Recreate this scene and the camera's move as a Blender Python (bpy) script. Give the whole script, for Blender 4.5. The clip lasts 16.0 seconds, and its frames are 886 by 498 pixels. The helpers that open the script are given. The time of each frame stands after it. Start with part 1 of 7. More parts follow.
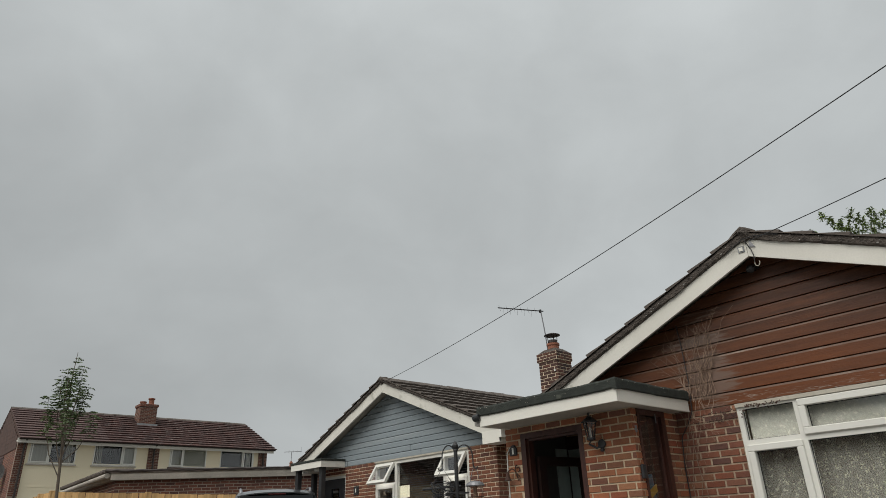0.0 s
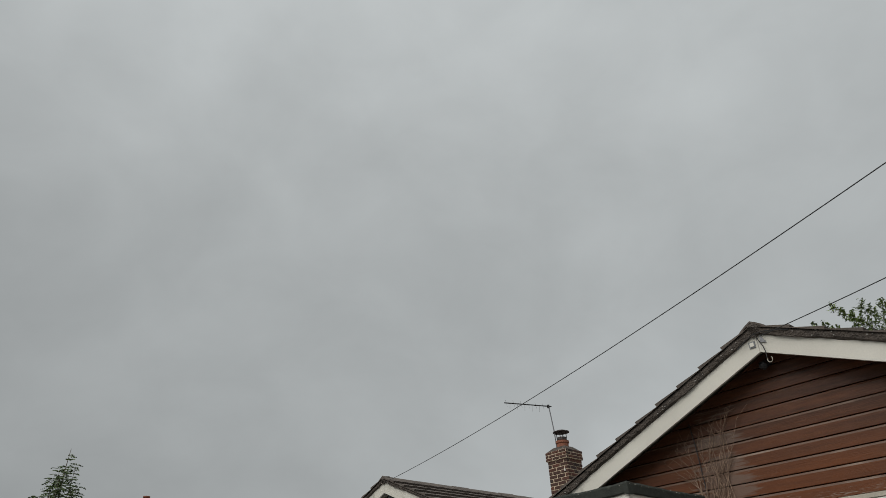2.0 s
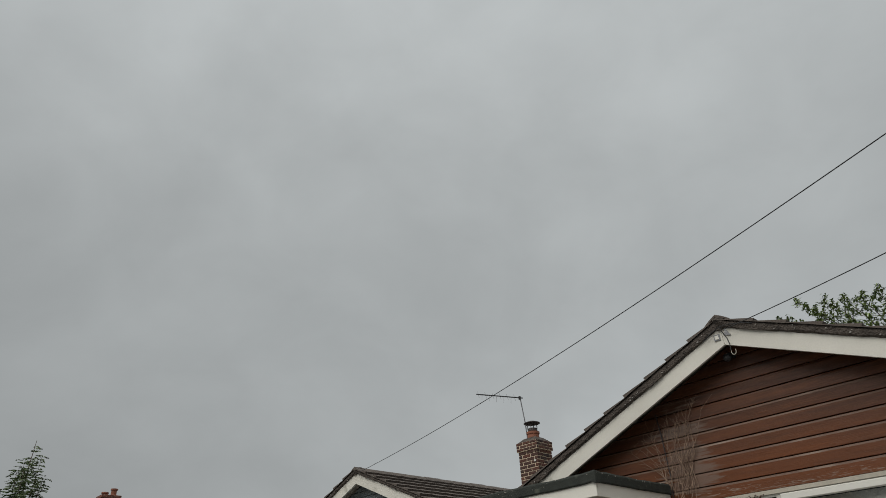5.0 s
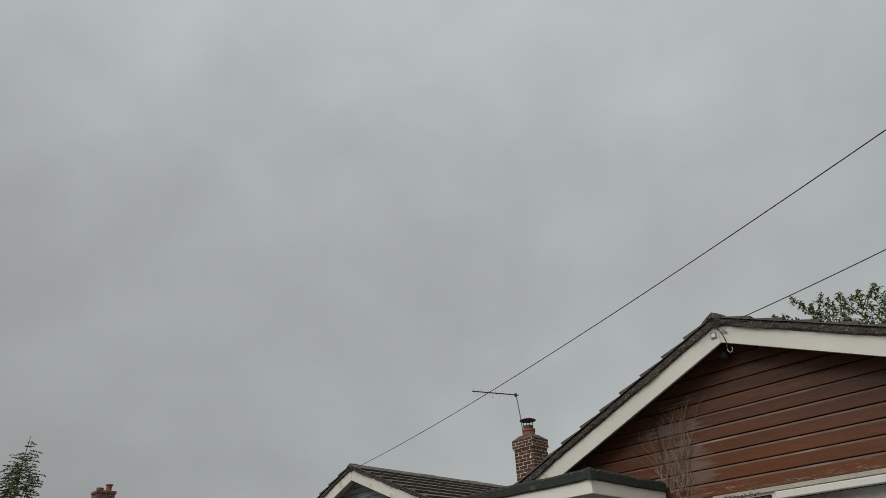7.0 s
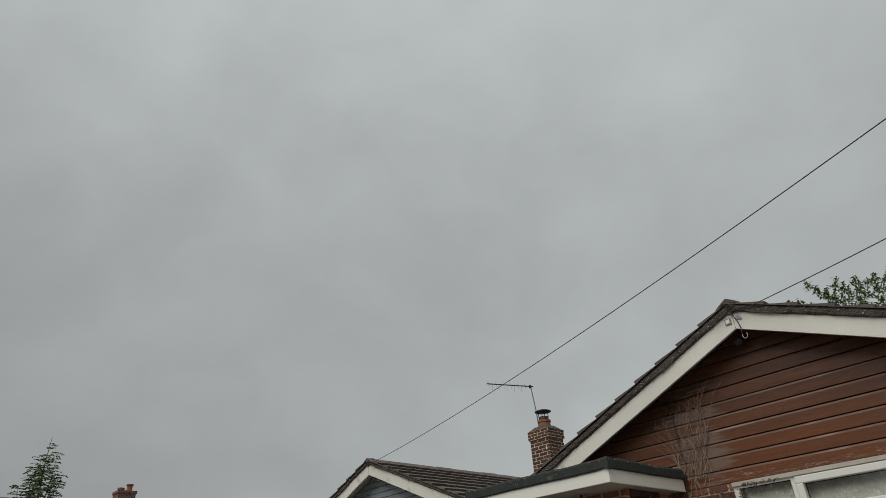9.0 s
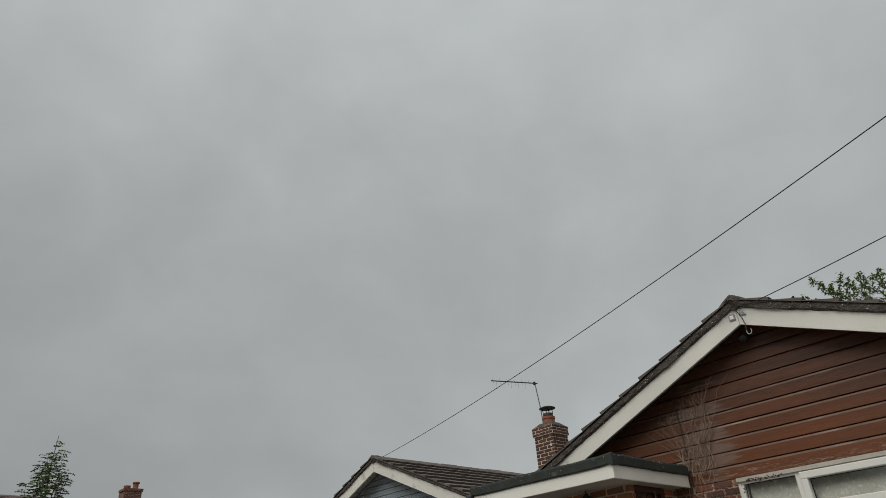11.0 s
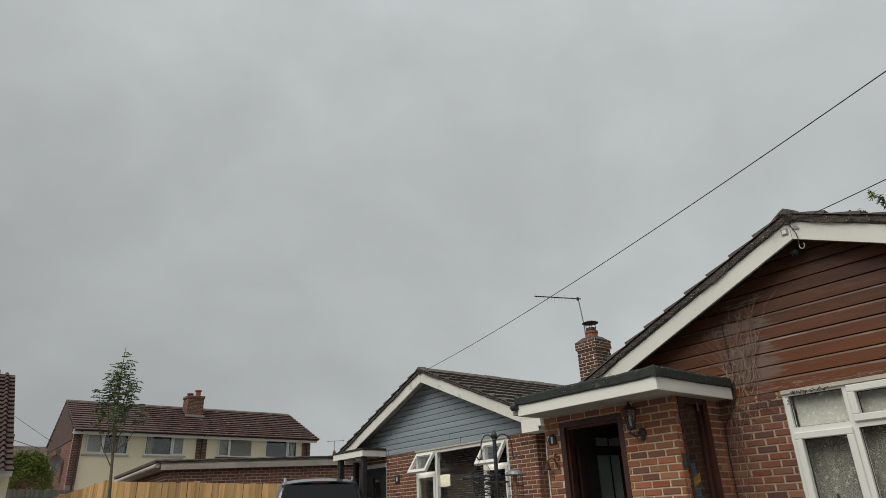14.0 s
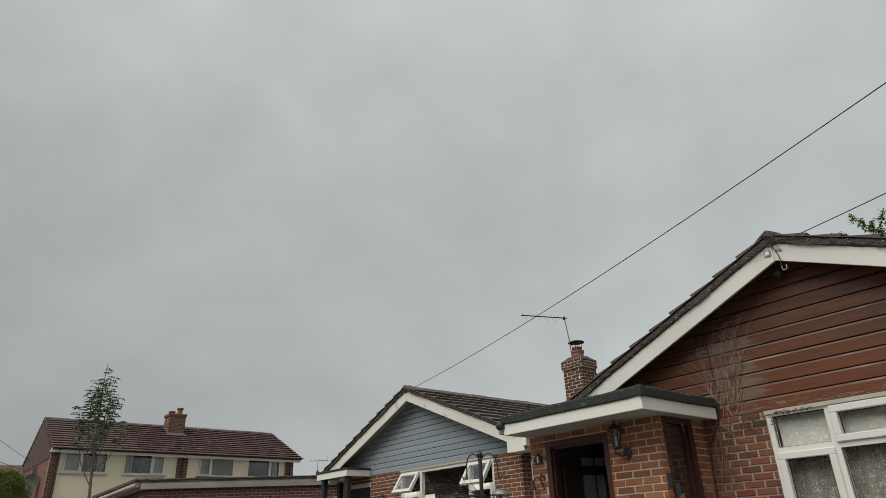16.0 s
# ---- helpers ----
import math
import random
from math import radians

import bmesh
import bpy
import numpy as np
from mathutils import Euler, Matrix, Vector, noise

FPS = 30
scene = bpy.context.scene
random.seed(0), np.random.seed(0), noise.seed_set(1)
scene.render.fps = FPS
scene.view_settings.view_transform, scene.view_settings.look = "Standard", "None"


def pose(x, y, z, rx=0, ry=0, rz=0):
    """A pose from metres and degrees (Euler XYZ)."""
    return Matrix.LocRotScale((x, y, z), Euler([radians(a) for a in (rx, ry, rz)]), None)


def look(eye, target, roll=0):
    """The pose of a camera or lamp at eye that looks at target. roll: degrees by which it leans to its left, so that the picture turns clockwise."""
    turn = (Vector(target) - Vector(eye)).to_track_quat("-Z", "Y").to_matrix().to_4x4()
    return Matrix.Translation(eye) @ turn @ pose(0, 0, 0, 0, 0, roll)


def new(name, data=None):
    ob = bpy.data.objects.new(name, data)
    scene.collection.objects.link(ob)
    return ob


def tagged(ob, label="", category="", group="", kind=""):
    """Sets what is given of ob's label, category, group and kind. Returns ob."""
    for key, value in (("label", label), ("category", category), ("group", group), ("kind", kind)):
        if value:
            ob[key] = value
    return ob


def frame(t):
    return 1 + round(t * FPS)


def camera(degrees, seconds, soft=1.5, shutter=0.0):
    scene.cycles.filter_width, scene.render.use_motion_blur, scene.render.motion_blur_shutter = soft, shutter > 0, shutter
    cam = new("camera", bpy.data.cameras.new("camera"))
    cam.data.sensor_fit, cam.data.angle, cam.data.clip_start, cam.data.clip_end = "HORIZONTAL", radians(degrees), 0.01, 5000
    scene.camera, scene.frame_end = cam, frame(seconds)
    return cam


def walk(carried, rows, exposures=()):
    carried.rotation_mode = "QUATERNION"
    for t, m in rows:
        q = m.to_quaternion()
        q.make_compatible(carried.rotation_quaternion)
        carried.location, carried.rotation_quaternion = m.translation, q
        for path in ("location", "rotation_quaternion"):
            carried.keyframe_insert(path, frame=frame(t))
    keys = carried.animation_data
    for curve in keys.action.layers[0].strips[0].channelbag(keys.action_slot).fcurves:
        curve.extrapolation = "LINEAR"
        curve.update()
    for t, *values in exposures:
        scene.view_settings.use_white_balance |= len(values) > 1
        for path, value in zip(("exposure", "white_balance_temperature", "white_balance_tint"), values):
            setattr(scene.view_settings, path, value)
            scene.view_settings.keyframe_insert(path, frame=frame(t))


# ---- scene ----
# ---- camera ----
cam = camera(69.0, 16.0, soft=0.5)
PATH = [
    (0, -0.029, 0.009, 1.336, 113.439, 2.115, -41.026),
    (0.5, -0.033, 0.017, 1.339, 113.748, 1.879, -41.279),
    (1, -0.017, 0.020, 1.354, 114.241, 1.729, -41.193),
    (1.5, -0.010, 0.046, 1.381, 117.354, 1.798, -41.034),
    (2, 0.027, 0.011, 1.411, 121.362, 1.819, -40.474),
    (2.5, 0.026, -0.000, 1.410, 121.782, 1.589, -41.579),
    (3, 0.020, 0.009, 1.419, 121.913, 1.723, -42.481),
    (3.5, 0.014, -0.003, 1.404, 121.575, 1.826, -42.763),
    (4, 0.019, -0.002, 1.400, 121.393, 2.138, -42.659),
    (4.5, 0.014, -0.023, 1.385, 120.880, 2.440, -42.562),
    (7, 0.038, -0.007, 1.389, 120.357, 2.340, -43.077),
    (7.5, 0.044, 0.006, 1.396, 120.261, 2.331, -42.809),
    (8, 0.032, -0.005, 1.383, 120.190, 2.304, -42.314),
    (8.5, 0.033, 0.002, 1.380, 120.002, 2.626, -41.895),
    (9, 0.030, -0.004, 1.375, 119.933, 3.173, -41.516),
    (11.5, 0.014, -0.011, 1.366, 119.549, 3.254, -40.826),
    (12, 0.004, 0.003, 1.365, 118.722, 2.087, -39.682),
    (12.5, -0.000, -0.001, 1.356, 117.892, 1.685, -39.181),
    (13, -0.001, -0.010, 1.346, 116.157, 1.740, -38.847),
    (13.5, 0.004, -0.004, 1.353, 112.671, 2.494, -37.396),
    (14, -0.000, -0.000, 1.350, 112.619, 2.078, -37.515),
    (14.5, 0.000, 0.011, 1.366, 113.041, 1.954, -37.699),
    (15, 0.005, -0.004, 1.348, 113.374, 1.834, -37.825),
    (15.5, -0.010, -0.003, 1.352, 113.769, 1.886, -38.292),
    (16, -0.022, -0.012, 1.334, 114.222, 1.990, -38.827),
]
walk(cam, [(t, pose(*p)) for t, *p in PATH], exposures=[(0.0, -0.04), (1.2, -0.05), (2.2, -0.31), (11.0, -0.33), (12.5, -0.28), (13.0, -0.20), (13.5, -0.08), (16.0, -0.08)])

# ---- world and sun: a closed overcast sky ----
world = bpy.data.worlds.new("overcast_sky")
scene.world = world
world.use_nodes = True
wt = world.node_tree
wt.nodes.clear()


def wnode(kind, **values):
    n = wt.nodes.new(kind)
    for k, v in values.items():
        n.inputs[k].default_value = v
    return n


def wmath(op, a, b=None, c=None):
    n = wt.nodes.new("ShaderNodeMath")
    n.operation = op
    for i, v in enumerate((a, b, c)):
        if v is None:
            continue
        if isinstance(v, (int, float)):
            n.inputs[i].default_value = v
        else:
            wt.links.new(v, n.inputs[i])
    return n.outputs[0]


w_out = wnode("ShaderNodeOutputWorld")
w_bg = wnode("ShaderNodeBackground", Strength=1.0)
w_sky = wnode("ShaderNodeTexSky")
w_sky.sky_type = "NISHITA"
w_sky.sun_disc = False
w_sky.sun_elevation = radians(52)
w_sky.sun_rotation = radians(265)
w_sky.dust_density = 4.0
w_co = wnode("ShaderNodeTexCoord")
w_sep = wnode("ShaderNodeSeparateXYZ")
wt.links.new(w_co.outputs["Generated"], w_sep.inputs[0])
w_map = wnode("ShaderNodeMapping")
w_map.inputs["Rotation"].default_value = (0, 0, radians(38))
w_map.inputs["Scale"].default_value = (1.0, 1.0, 1.3)
wt.links.new(w_co.outputs["Generated"], w_map.inputs["Vector"])
w_n1 = wnode("ShaderNodeTexNoise", Scale=2.1, Detail=6.0, Roughness=0.5, Distortion=0.5)
w_n2 = wnode("ShaderNodeTexNoise", Scale=6.5, Detail=5.0, Roughness=0.5, Distortion=0.3)
wt.links.new(w_map.outputs[0], w_n1.inputs["Vector"])
wt.links.new(w_map.outputs[0], w_n2.inputs["Vector"])
# thin and thick places of the cloud, and the brighter zenith of an overcast day
cloud = wmath("MULTIPLY_ADD", w_n1.outputs["Fac"], 0.40, 0.80)
cloud = wmath("MULTIPLY_ADD", w_n2.outputs["Fac"], 0.26, wmath("SUBTRACT", cloud, 0.13))
up = wmath("MAXIMUM", w_sep.outputs["Z"], 0.0)
zen = wmath("MULTIPLY_ADD", wmath("POWER", up, 3.0), 1.12, 0.93)
# thinner cloud towards +x near the horizon
thin = wmath("MULTIPLY", wmath("MAXIMUM", w_sep.outputs["X"], 0.0), wmath("SUBTRACT", 1.0, up))
zen = wmath("ADD", zen, wmath("MULTIPLY", wmath("POWER", thin, 2.0), 0.85))
total = wmath("MULTIPLY", cloud, zen)
w_col = wt.nodes.new("ShaderNodeVectorMath")
w_col.operation = "SCALE"
w_col.inputs[0].default_value = (0.424, 0.447, 0.450)
wt.links.new(total, w_col.inputs["Scale"])
w_mix = wt.nodes.new("ShaderNodeMix")
w_mix.data_type = "RGBA"
w_mix.inputs["Factor"].default_value = 0.03
wt.links.new(w_col.outputs[0], w_mix.inputs["A"])
w_dim = wt.nodes.new("ShaderNodeVectorMath")
w_dim.operation = "SCALE"
w_dim.inputs["Scale"].default_value = 0.1
wt.links.new(w_sky.outputs[0], w_dim.inputs[0])
wt.links.new(w_dim.outputs[0], w_mix.inputs["B"])
wt.links.new(w_mix.outputs["Result"], w_bg.inputs["Color"])
wt.links.new(w_bg.outputs[0], w_out.inputs["Surface"])

sun_data = bpy.data.lights.new("sun", "SUN")
sun_data.energy, sun_data.angle, sun_data.color = 2.25, radians(50), (1.0, 0.97, 0.92)
sun = new("sun", sun_data)
sun.matrix_world = look((-34, -3, 40), (0, 0, 0))


# ---- materials ----
def nmat(name, c1, c2, scale=6.0, rough=0.7, bump=0.2, fine=60.0, stretch=(1, 1, 1), metal=0.0, island=0.0, spec=0.5,
         c3=None, c3_scale=1.3, c3_at=0.6, dist=0.01, grainy=0.4, obrandom=0.0, coat=0.0, coat_rough=0.2, world_space=False, palette=()):
    """Two colours in patches, a third in larger stains, fine grain in relief, and a change of value from piece to piece."""
    m = bpy.data.materials.new(name)
    m.use_nodes = True
    t = m.node_tree
    b = t.nodes["Principled BSDF"]
    L = t.links.new
    co = t.nodes.new("ShaderNodeTexCoord")
    mp = t.nodes.new("ShaderNodeMapping")
    mp.inputs["Scale"].default_value = stretch
    if world_space:
        geo = t.nodes.new("ShaderNodeNewGeometry")
        L(geo.outputs["Position"], mp.inputs["Vector"])
    else:
        L(co.outputs["Object"], mp.inputs["Vector"])
    vec = mp.outputs[0]
    if obrandom > 0:
        oi = t.nodes.new("ShaderNodeObjectInfo")
        add = t.nodes.new("ShaderNodeVectorMath")
        add.operation = "MULTIPLY_ADD"
        L(oi.outputs["Random"], add.inputs[0])
        add.inputs[1].default_value = (37.0, 19.0, 53.0)
        L(vec, add.inputs[2])
        vec = add.outputs[0]

    def nz(s, detail=4.0):
        n = t.nodes.new("ShaderNodeTexNoise")
        n.inputs["Scale"].default_value = s
        n.inputs["Detail"].default_value = detail
        L(vec, n.inputs["Vector"])
        return n.outputs["Fac"]

    def ramp(src, lo, hi):
        r = t.nodes.new("ShaderNodeMapRange")
        L(src, r.inputs["Value"])
        r.inputs["From Min"].default_value, r.inputs["From Max"].default_value = lo, hi
        return r.outputs[0]

    def mix(f, a, b2):
        n = t.nodes.new("ShaderNodeMix")
        n.data_type = "RGBA"
        for sock, v in (("Factor", f), ("A", a), ("B", b2)):
            if isinstance(v, (tuple, list)):
                n.inputs[sock].default_value = (*v, 1)
            elif isinstance(v, float):
                n.inputs[sock].default_value = v
            else:
                L(v, n.inputs[sock])
        return n.outputs["Result"]

    n1 = nz(scale)
    col = mix(ramp(n1, 0.3, 0.7), c1, c2)
    if palette:
        # each piece takes one of the fired colours, mottled by the patches
        if island > 0:
            pick = t.nodes.new("ShaderNodeNewGeometry").outputs["Random Per Island"]
        else:
            pick = oi.outputs["Random"]
        spread = t.nodes.new("ShaderNodeMath")
        spread.operation = "MULTIPLY"
        L(pick, spread.inputs[0])
        spread.inputs[1].default_value = 13.7
        fract = t.nodes.new("ShaderNodeMath")
        fract.operation = "FRACT"
        L(spread.outputs[0], fract.inputs[0])
        cr = t.nodes.new("ShaderNodeValToRGB")
        cr.color_ramp.interpolation = "CONSTANT"
        while len(cr.color_ramp.elements) < len(palette):
            cr.color_ramp.elements.new(1.0)
        for i, c in enumerate(palette):
            cr.color_ramp.elements[i].position = i / len(palette)
            cr.color_ramp.elements[i].color = (*c, 1)
        L(fract.outputs[0], cr.inputs["Fac"])
        shade = t.nodes.new("ShaderNodeMapRange")
        L(n1, shade.inputs["Value"])
        shade.inputs["From Min"].default_value, shade.inputs["From Max"].default_value = 0.3, 0.7
        shade.inputs["To Min"].default_value, shade.inputs["To Max"].default_value = 0.0, 0.55
        col = mix(shade.outputs[0], cr.outputs["Color"], c2)
    if c3:
        col = mix(ramp(nz(c3_scale, 6.0), c3_at, c3_at + 0.12), col, c3)
    grain = nz(fine, 3.0)
    hsv = t.nodes.new("ShaderNodeHueSaturation")
    L(col, hsv.inputs["Color"])
    val = t.nodes.new("ShaderNodeMath")
    val.operation = "MULTIPLY_ADD"
    L(grain, val.inputs[0])
    val.inputs[1].default_value, val.inputs[2].default_value = grainy, 1.0 - grainy / 2
    value = val.outputs[0]
    amount = max(island, obrandom)
    if amount > 0:
        if island > 0:
            g2 = t.nodes.new("ShaderNodeNewGeometry")
            rnd = g2.outputs["Random Per Island"]
        else:
            rnd = oi.outputs["Random"]
        r2 = t.nodes.new("ShaderNodeMath")
        r2.operation = "MULTIPLY_ADD"
        L(rnd, r2.inputs[0])
        r2.inputs[1].default_value, r2.inputs[2].default_value = amount * 1.4, 1.0 - amount * 0.7
        m2 = t.nodes.new("ShaderNodeMath")
        m2.operation = "MULTIPLY"
        L(value, m2.inputs[0])
        L(r2.outputs[0], m2.inputs[1])
        value = m2.outputs[0]
    L(value, hsv.inputs["Value"])
    L(hsv.outputs[0], b.inputs["Base Color"])
    rr = t.nodes.new("ShaderNodeMapRange")
    L(n1, rr.inputs["Value"])
    rr.inputs["To Min"].default_value, rr.inputs["To Max"].default_value = max(0.02, rough - 0.1), min(1, rough + 0.1)
    L(rr.outputs[0], b.inputs["Roughness"])
    b.inputs["Metallic"].default_value = metal
    b.inputs["Specular IOR Level"].default_value = spec
    if coat:
        b.inputs["Coat Weight"].default_value = coat
        b.inputs["Coat Roughness"].default_value = coat_rough
    if bump:
        bp = t.nodes.new("ShaderNodeBump")
        bp.inputs["Strength"].default_value = bump
        bp.inputs["Distance"].default_value = dist
        L(grain, bp.inputs["Height"])
        L(bp.outputs[0], b.inputs["Normal"])
    return m


def glass(name, tint=(1, 1, 1), rough=0.0):
    m = bpy.data.materials.new(name)
    m.use_nodes = True
    b = m.node_tree.nodes["Principled BSDF"]
    b.inputs["Base Color"].default_value = (*tint, 1)
    b.inputs["Transmission Weight"].default_value = 1.0
    b.inputs["Roughness"].default_value = rough
    b.inputs["IOR"].default_value = 1.5
    return m


M_BRICK = nmat("orange_brick", (0.37, 0.140, 0.068), (0.22, 0.092, 0.054), 7, 0.85, 0.6, 90, obrandom=0.22, dist=0.005, grainy=0.6,
               palette=((0.37, 0.125, 0.054), (0.31, 0.088, 0.042), (0.33, 0.150, 0.072), (0.235, 0.105, 0.058), (0.36, 0.138, 0.064), (0.18, 0.076, 0.050), (0.30, 0.115, 0.054)))
M_BRICK_RED = nmat("red_brick", (0.175, 0.066, 0.039), (0.12, 0.050, 0.034), 7, 0.85, 0.6, 90, obrandom=0.2, dist=0.005, grainy=0.6,
                   palette=((0.22, 0.078, 0.042), (0.15, 0.056, 0.036), (0.25, 0.11, 0.058), (0.18, 0.064, 0.038), (0.105, 0.048, 0.037), (0.20, 0.085, 0.05), (0.24, 0.075, 0.038)))
M_BRICK_NEXT = nmat("deep_red_brick", (0.175, 0.062, 0.036), (0.10, 0.042, 0.030), 7, 0.85, 0.5, 90, obrandom=0.2, dist=0.004, grainy=0.5,
                    palette=((0.22, 0.078, 0.036), (0.155, 0.054, 0.030), (0.20, 0.068, 0.033), (0.115, 0.046, 0.031), (0.19, 0.08, 0.042)))
M_BRICK_JOINED = nmat("brick_courses", (0.25, 0.10, 0.058), (0.18, 0.075, 0.05), 5, 0.85, 0.4, 90, island=0.3, dist=0.004)
M_BRICK_CHIM = nmat("sooty_brick", (0.11, 0.045, 0.03), (0.05, 0.030, 0.025), 7, 0.9, 0.5, 90, obrandom=0.2, dist=0.004, grainy=0.6,
                    palette=((0.115, 0.045, 0.03), (0.075, 0.035, 0.027), (0.13, 0.052, 0.032), (0.05, 0.03, 0.026), (0.095, 0.045, 0.034)))
M_BRICK_DARK = nmat("dark_red_brick", (0.15, 0.06, 0.04), (0.10, 0.046, 0.034), 6, 0.85, 0.5, 90, obrandom=0.2, dist=0.004, grainy=0.5,
                    palette=((0.155, 0.055, 0.035), (0.11, 0.043, 0.031), (0.175, 0.072, 0.045), (0.085, 0.040, 0.032), (0.13, 0.05, 0.034)))
M_BRICK_DARK_JOINED = nmat("dark_brick_courses", (0.15, 0.06, 0.04), (0.10, 0.046, 0.034), 6, 0.85, 0.4, 90, island=0.2, dist=0.004,
                           palette=((0.155, 0.055, 0.035), (0.11, 0.043, 0.031), (0.175, 0.072, 0.045), (0.085, 0.040, 0.032), (0.13, 0.05, 0.034)))
M_MORTAR_GREY = nmat("dull_mortar", (0.34, 0.27, 0.21), (0.25, 0.20, 0.16), 9, 0.95, 0.3, 120)
M_MORTAR_TAN = nmat("tan_mortar", (0.50, 0.38, 0.27), (0.36, 0.27, 0.19), 5, 0.95, 0.5, 120, c3=(0.26, 0.19, 0.14), c3_scale=3.0, c3_at=0.55)
M_VERGE = nmat("lichened_verge_mortar", (0.125, 0.102, 0.085), (0.062, 0.052, 0.045), 16, 0.95, 1.0, 60, c3=(0.30, 0.28, 0.24), c3_scale=24, c3_at=0.66, dist=0.03)
M_TEAL = nmat("frosted_teal_panel", (0.34, 0.41, 0.39), (0.25, 0.31, 0.29), 2, 0.35, 0.1, 40, stretch=(4, 4, 0.4))
M_MORTAR = nmat("pale_mortar", (0.68, 0.535, 0.37), (0.54, 0.42, 0.29), 6, 0.95, 0.5, 120, c3=(0.40, 0.31, 0.22), c3_scale=3.0, c3_at=0.62)
M_MORTAR_DARK = nmat("weathered_mortar", (0.80, 0.66, 0.49), (0.66, 0.53, 0.39), 9, 0.95, 0.4, 120)
M_TILE = nmat("weathered_concrete_tile", (0.135, 0.112, 0.095), (0.080, 0.066, 0.057), 7, 0.9, 0.6, 70, obrandom=0.18, c3=(0.21, 0.195, 0.165), c3_scale=7.0, c3_at=0.62, dist=0.008)
M_TILE_JOINED = nmat("concrete_tile_courses", (0.125, 0.102, 0.086), (0.070, 0.058, 0.050), 7, 0.9, 0.6, 70, island=0.25, c3=(0.20, 0.185, 0.155), c3_scale=7.0, c3_at=0.62, dist=0.008)
M_TILE_RED = nmat("brown_tile_courses", (0.125, 0.074, 0.066), (0.092, 0.056, 0.051), 2.0, 0.8, 0.3, 30, island=0.14, stretch=(0.5, 1, 1))
M_TILE_MOSS = nmat("weathered_red_tile_courses", (0.095, 0.041, 0.033), (0.048, 0.027, 0.024), 2.4, 0.9, 0.5, 30, island=0.32, c3=(0.34, 0.29, 0.27), c3_scale=4.5, c3_at=0.60, stretch=(0.8, 2.4, 2.4))
M_PANTILE = nmat("clay_pantile", (0.066, 0.037, 0.027), (0.034, 0.022, 0.018), 5, 0.9, 0.5, 40, obrandom=0.45, c3=(0.10, 0.066, 0.05), c3_scale=3.0, c3_at=0.6)
M_WHITE = nmat("white_gloss_paint", (0.82, 0.80, 0.725), (0.76, 0.74, 0.665), 1.5, 0.45, 0.08, 60, grainy=0.10, c3=(0.58, 0.55, 0.46), c3_scale=3.2, c3_at=0.66)
M_UPVC = nmat("white_upvc", (0.75, 0.74, 0.68), (0.72, 0.71, 0.65), 2, 0.35, 0.03, 30, grainy=0.04)
M_TRIM = nmat("dulled_beige_trim", (0.50, 0.46, 0.38), (0.42, 0.385, 0.32), 5, 0.6, 0.1, 40)
M_CREAM = nmat("cream_painted_brick", (0.84, 0.75, 0.55), (0.78, 0.69, 0.50), 0.5, 0.8, 0.05, 40, grainy=0.12)
M_FELT = nmat("green_mineral_felt", (0.036, 0.041, 0.034), (0.020, 0.024, 0.020), 9, 0.95, 0.9, 110, c3=(0.075, 0.08, 0.065), c3_scale=9, c3_at=0.62)
M_BLUE = nmat("blue_grey_cladding", (0.262, 0.302, 0.322), (0.232, 0.270, 0.290), 1.5, 0.45, 0.12, 40, stretch=(1, 0.2, 6), obrandom=0.07, grainy=0.16, c3=(0.29, 0.325, 0.34), c3_scale=1.2, c3_at=0.6)
M_DARKWOOD = nmat("dark_stained_frame", (0.075, 0.026, 0.018), (0.045, 0.018, 0.013), 6, 0.4, 0.15, 60, stretch=(6, 6, 1), spec=0.5)
M_LEAFWOOD = nmat("blackened_brown_door", (0.028, 0.013, 0.010), (0.018, 0.010, 0.008), 6, 0.4, 0.15, 60)
M_BLACK = nmat("black_painted_metal", (0.018, 0.019, 0.02), (0.03, 0.03, 0.032), 12, 0.5, 0.15, 90)
M_IRON = nmat("rusted_iron", (0.09, 0.045, 0.03), (0.05, 0.03, 0.025), 14, 0.8, 0.3, 90)
M_GALV = nmat("dull_galvanised_metal", (0.30, 0.30, 0.31), (0.2, 0.2, 0.21), 14, 0.5, 0.1, 60, metal=0.7)
M_COWL = nmat("sooty_metal", (0.07, 0.055, 0.05), (0.04, 0.034, 0.032), 9, 0.55, 0.1, 40, metal=0.5)
M_TERRACOTTA = nmat("terracotta_pot", (0.28, 0.105, 0.06), (0.19, 0.075, 0.045), 8, 0.8, 0.3, 60)
M_DISH = nmat("grey_dish_paint", (0.13, 0.125, 0.12), (0.10, 0.096, 0.092), 5, 0.6, 0.1, 40)
M_LEAD = nmat("lead_flashing", (0.30, 0.31, 0.32), (0.22, 0.23, 0.24), 8, 0.6, 0.2, 40)
M_FENCE = nmat("orange_treated_fence_board", (0.70, 0.445, 0.195), (0.49, 0.29, 0.115), 3, 0.75, 0.3, 30, stretch=(7, 7, 0.6), obrandom=0.32, c3=(0.34, 0.18, 0.07), c3_scale=2.5, c3_at=0.64)
M_FENCE_OLD = nmat("silvered_fence_board", (0.20, 0.175, 0.15), (0.14, 0.125, 0.11), 3, 0.85, 0.3, 30, stretch=(7, 7, 0.6), obrandom=0.25)
M_GREYFASCIA = nmat("grey_weathered_fascia", (0.46, 0.425, 0.37), (0.34, 0.315, 0.27), 2.5, 0.7, 0.2, 30, c3=(0.22, 0.20, 0.18), c3_scale=1.8, c3_at=0.64)
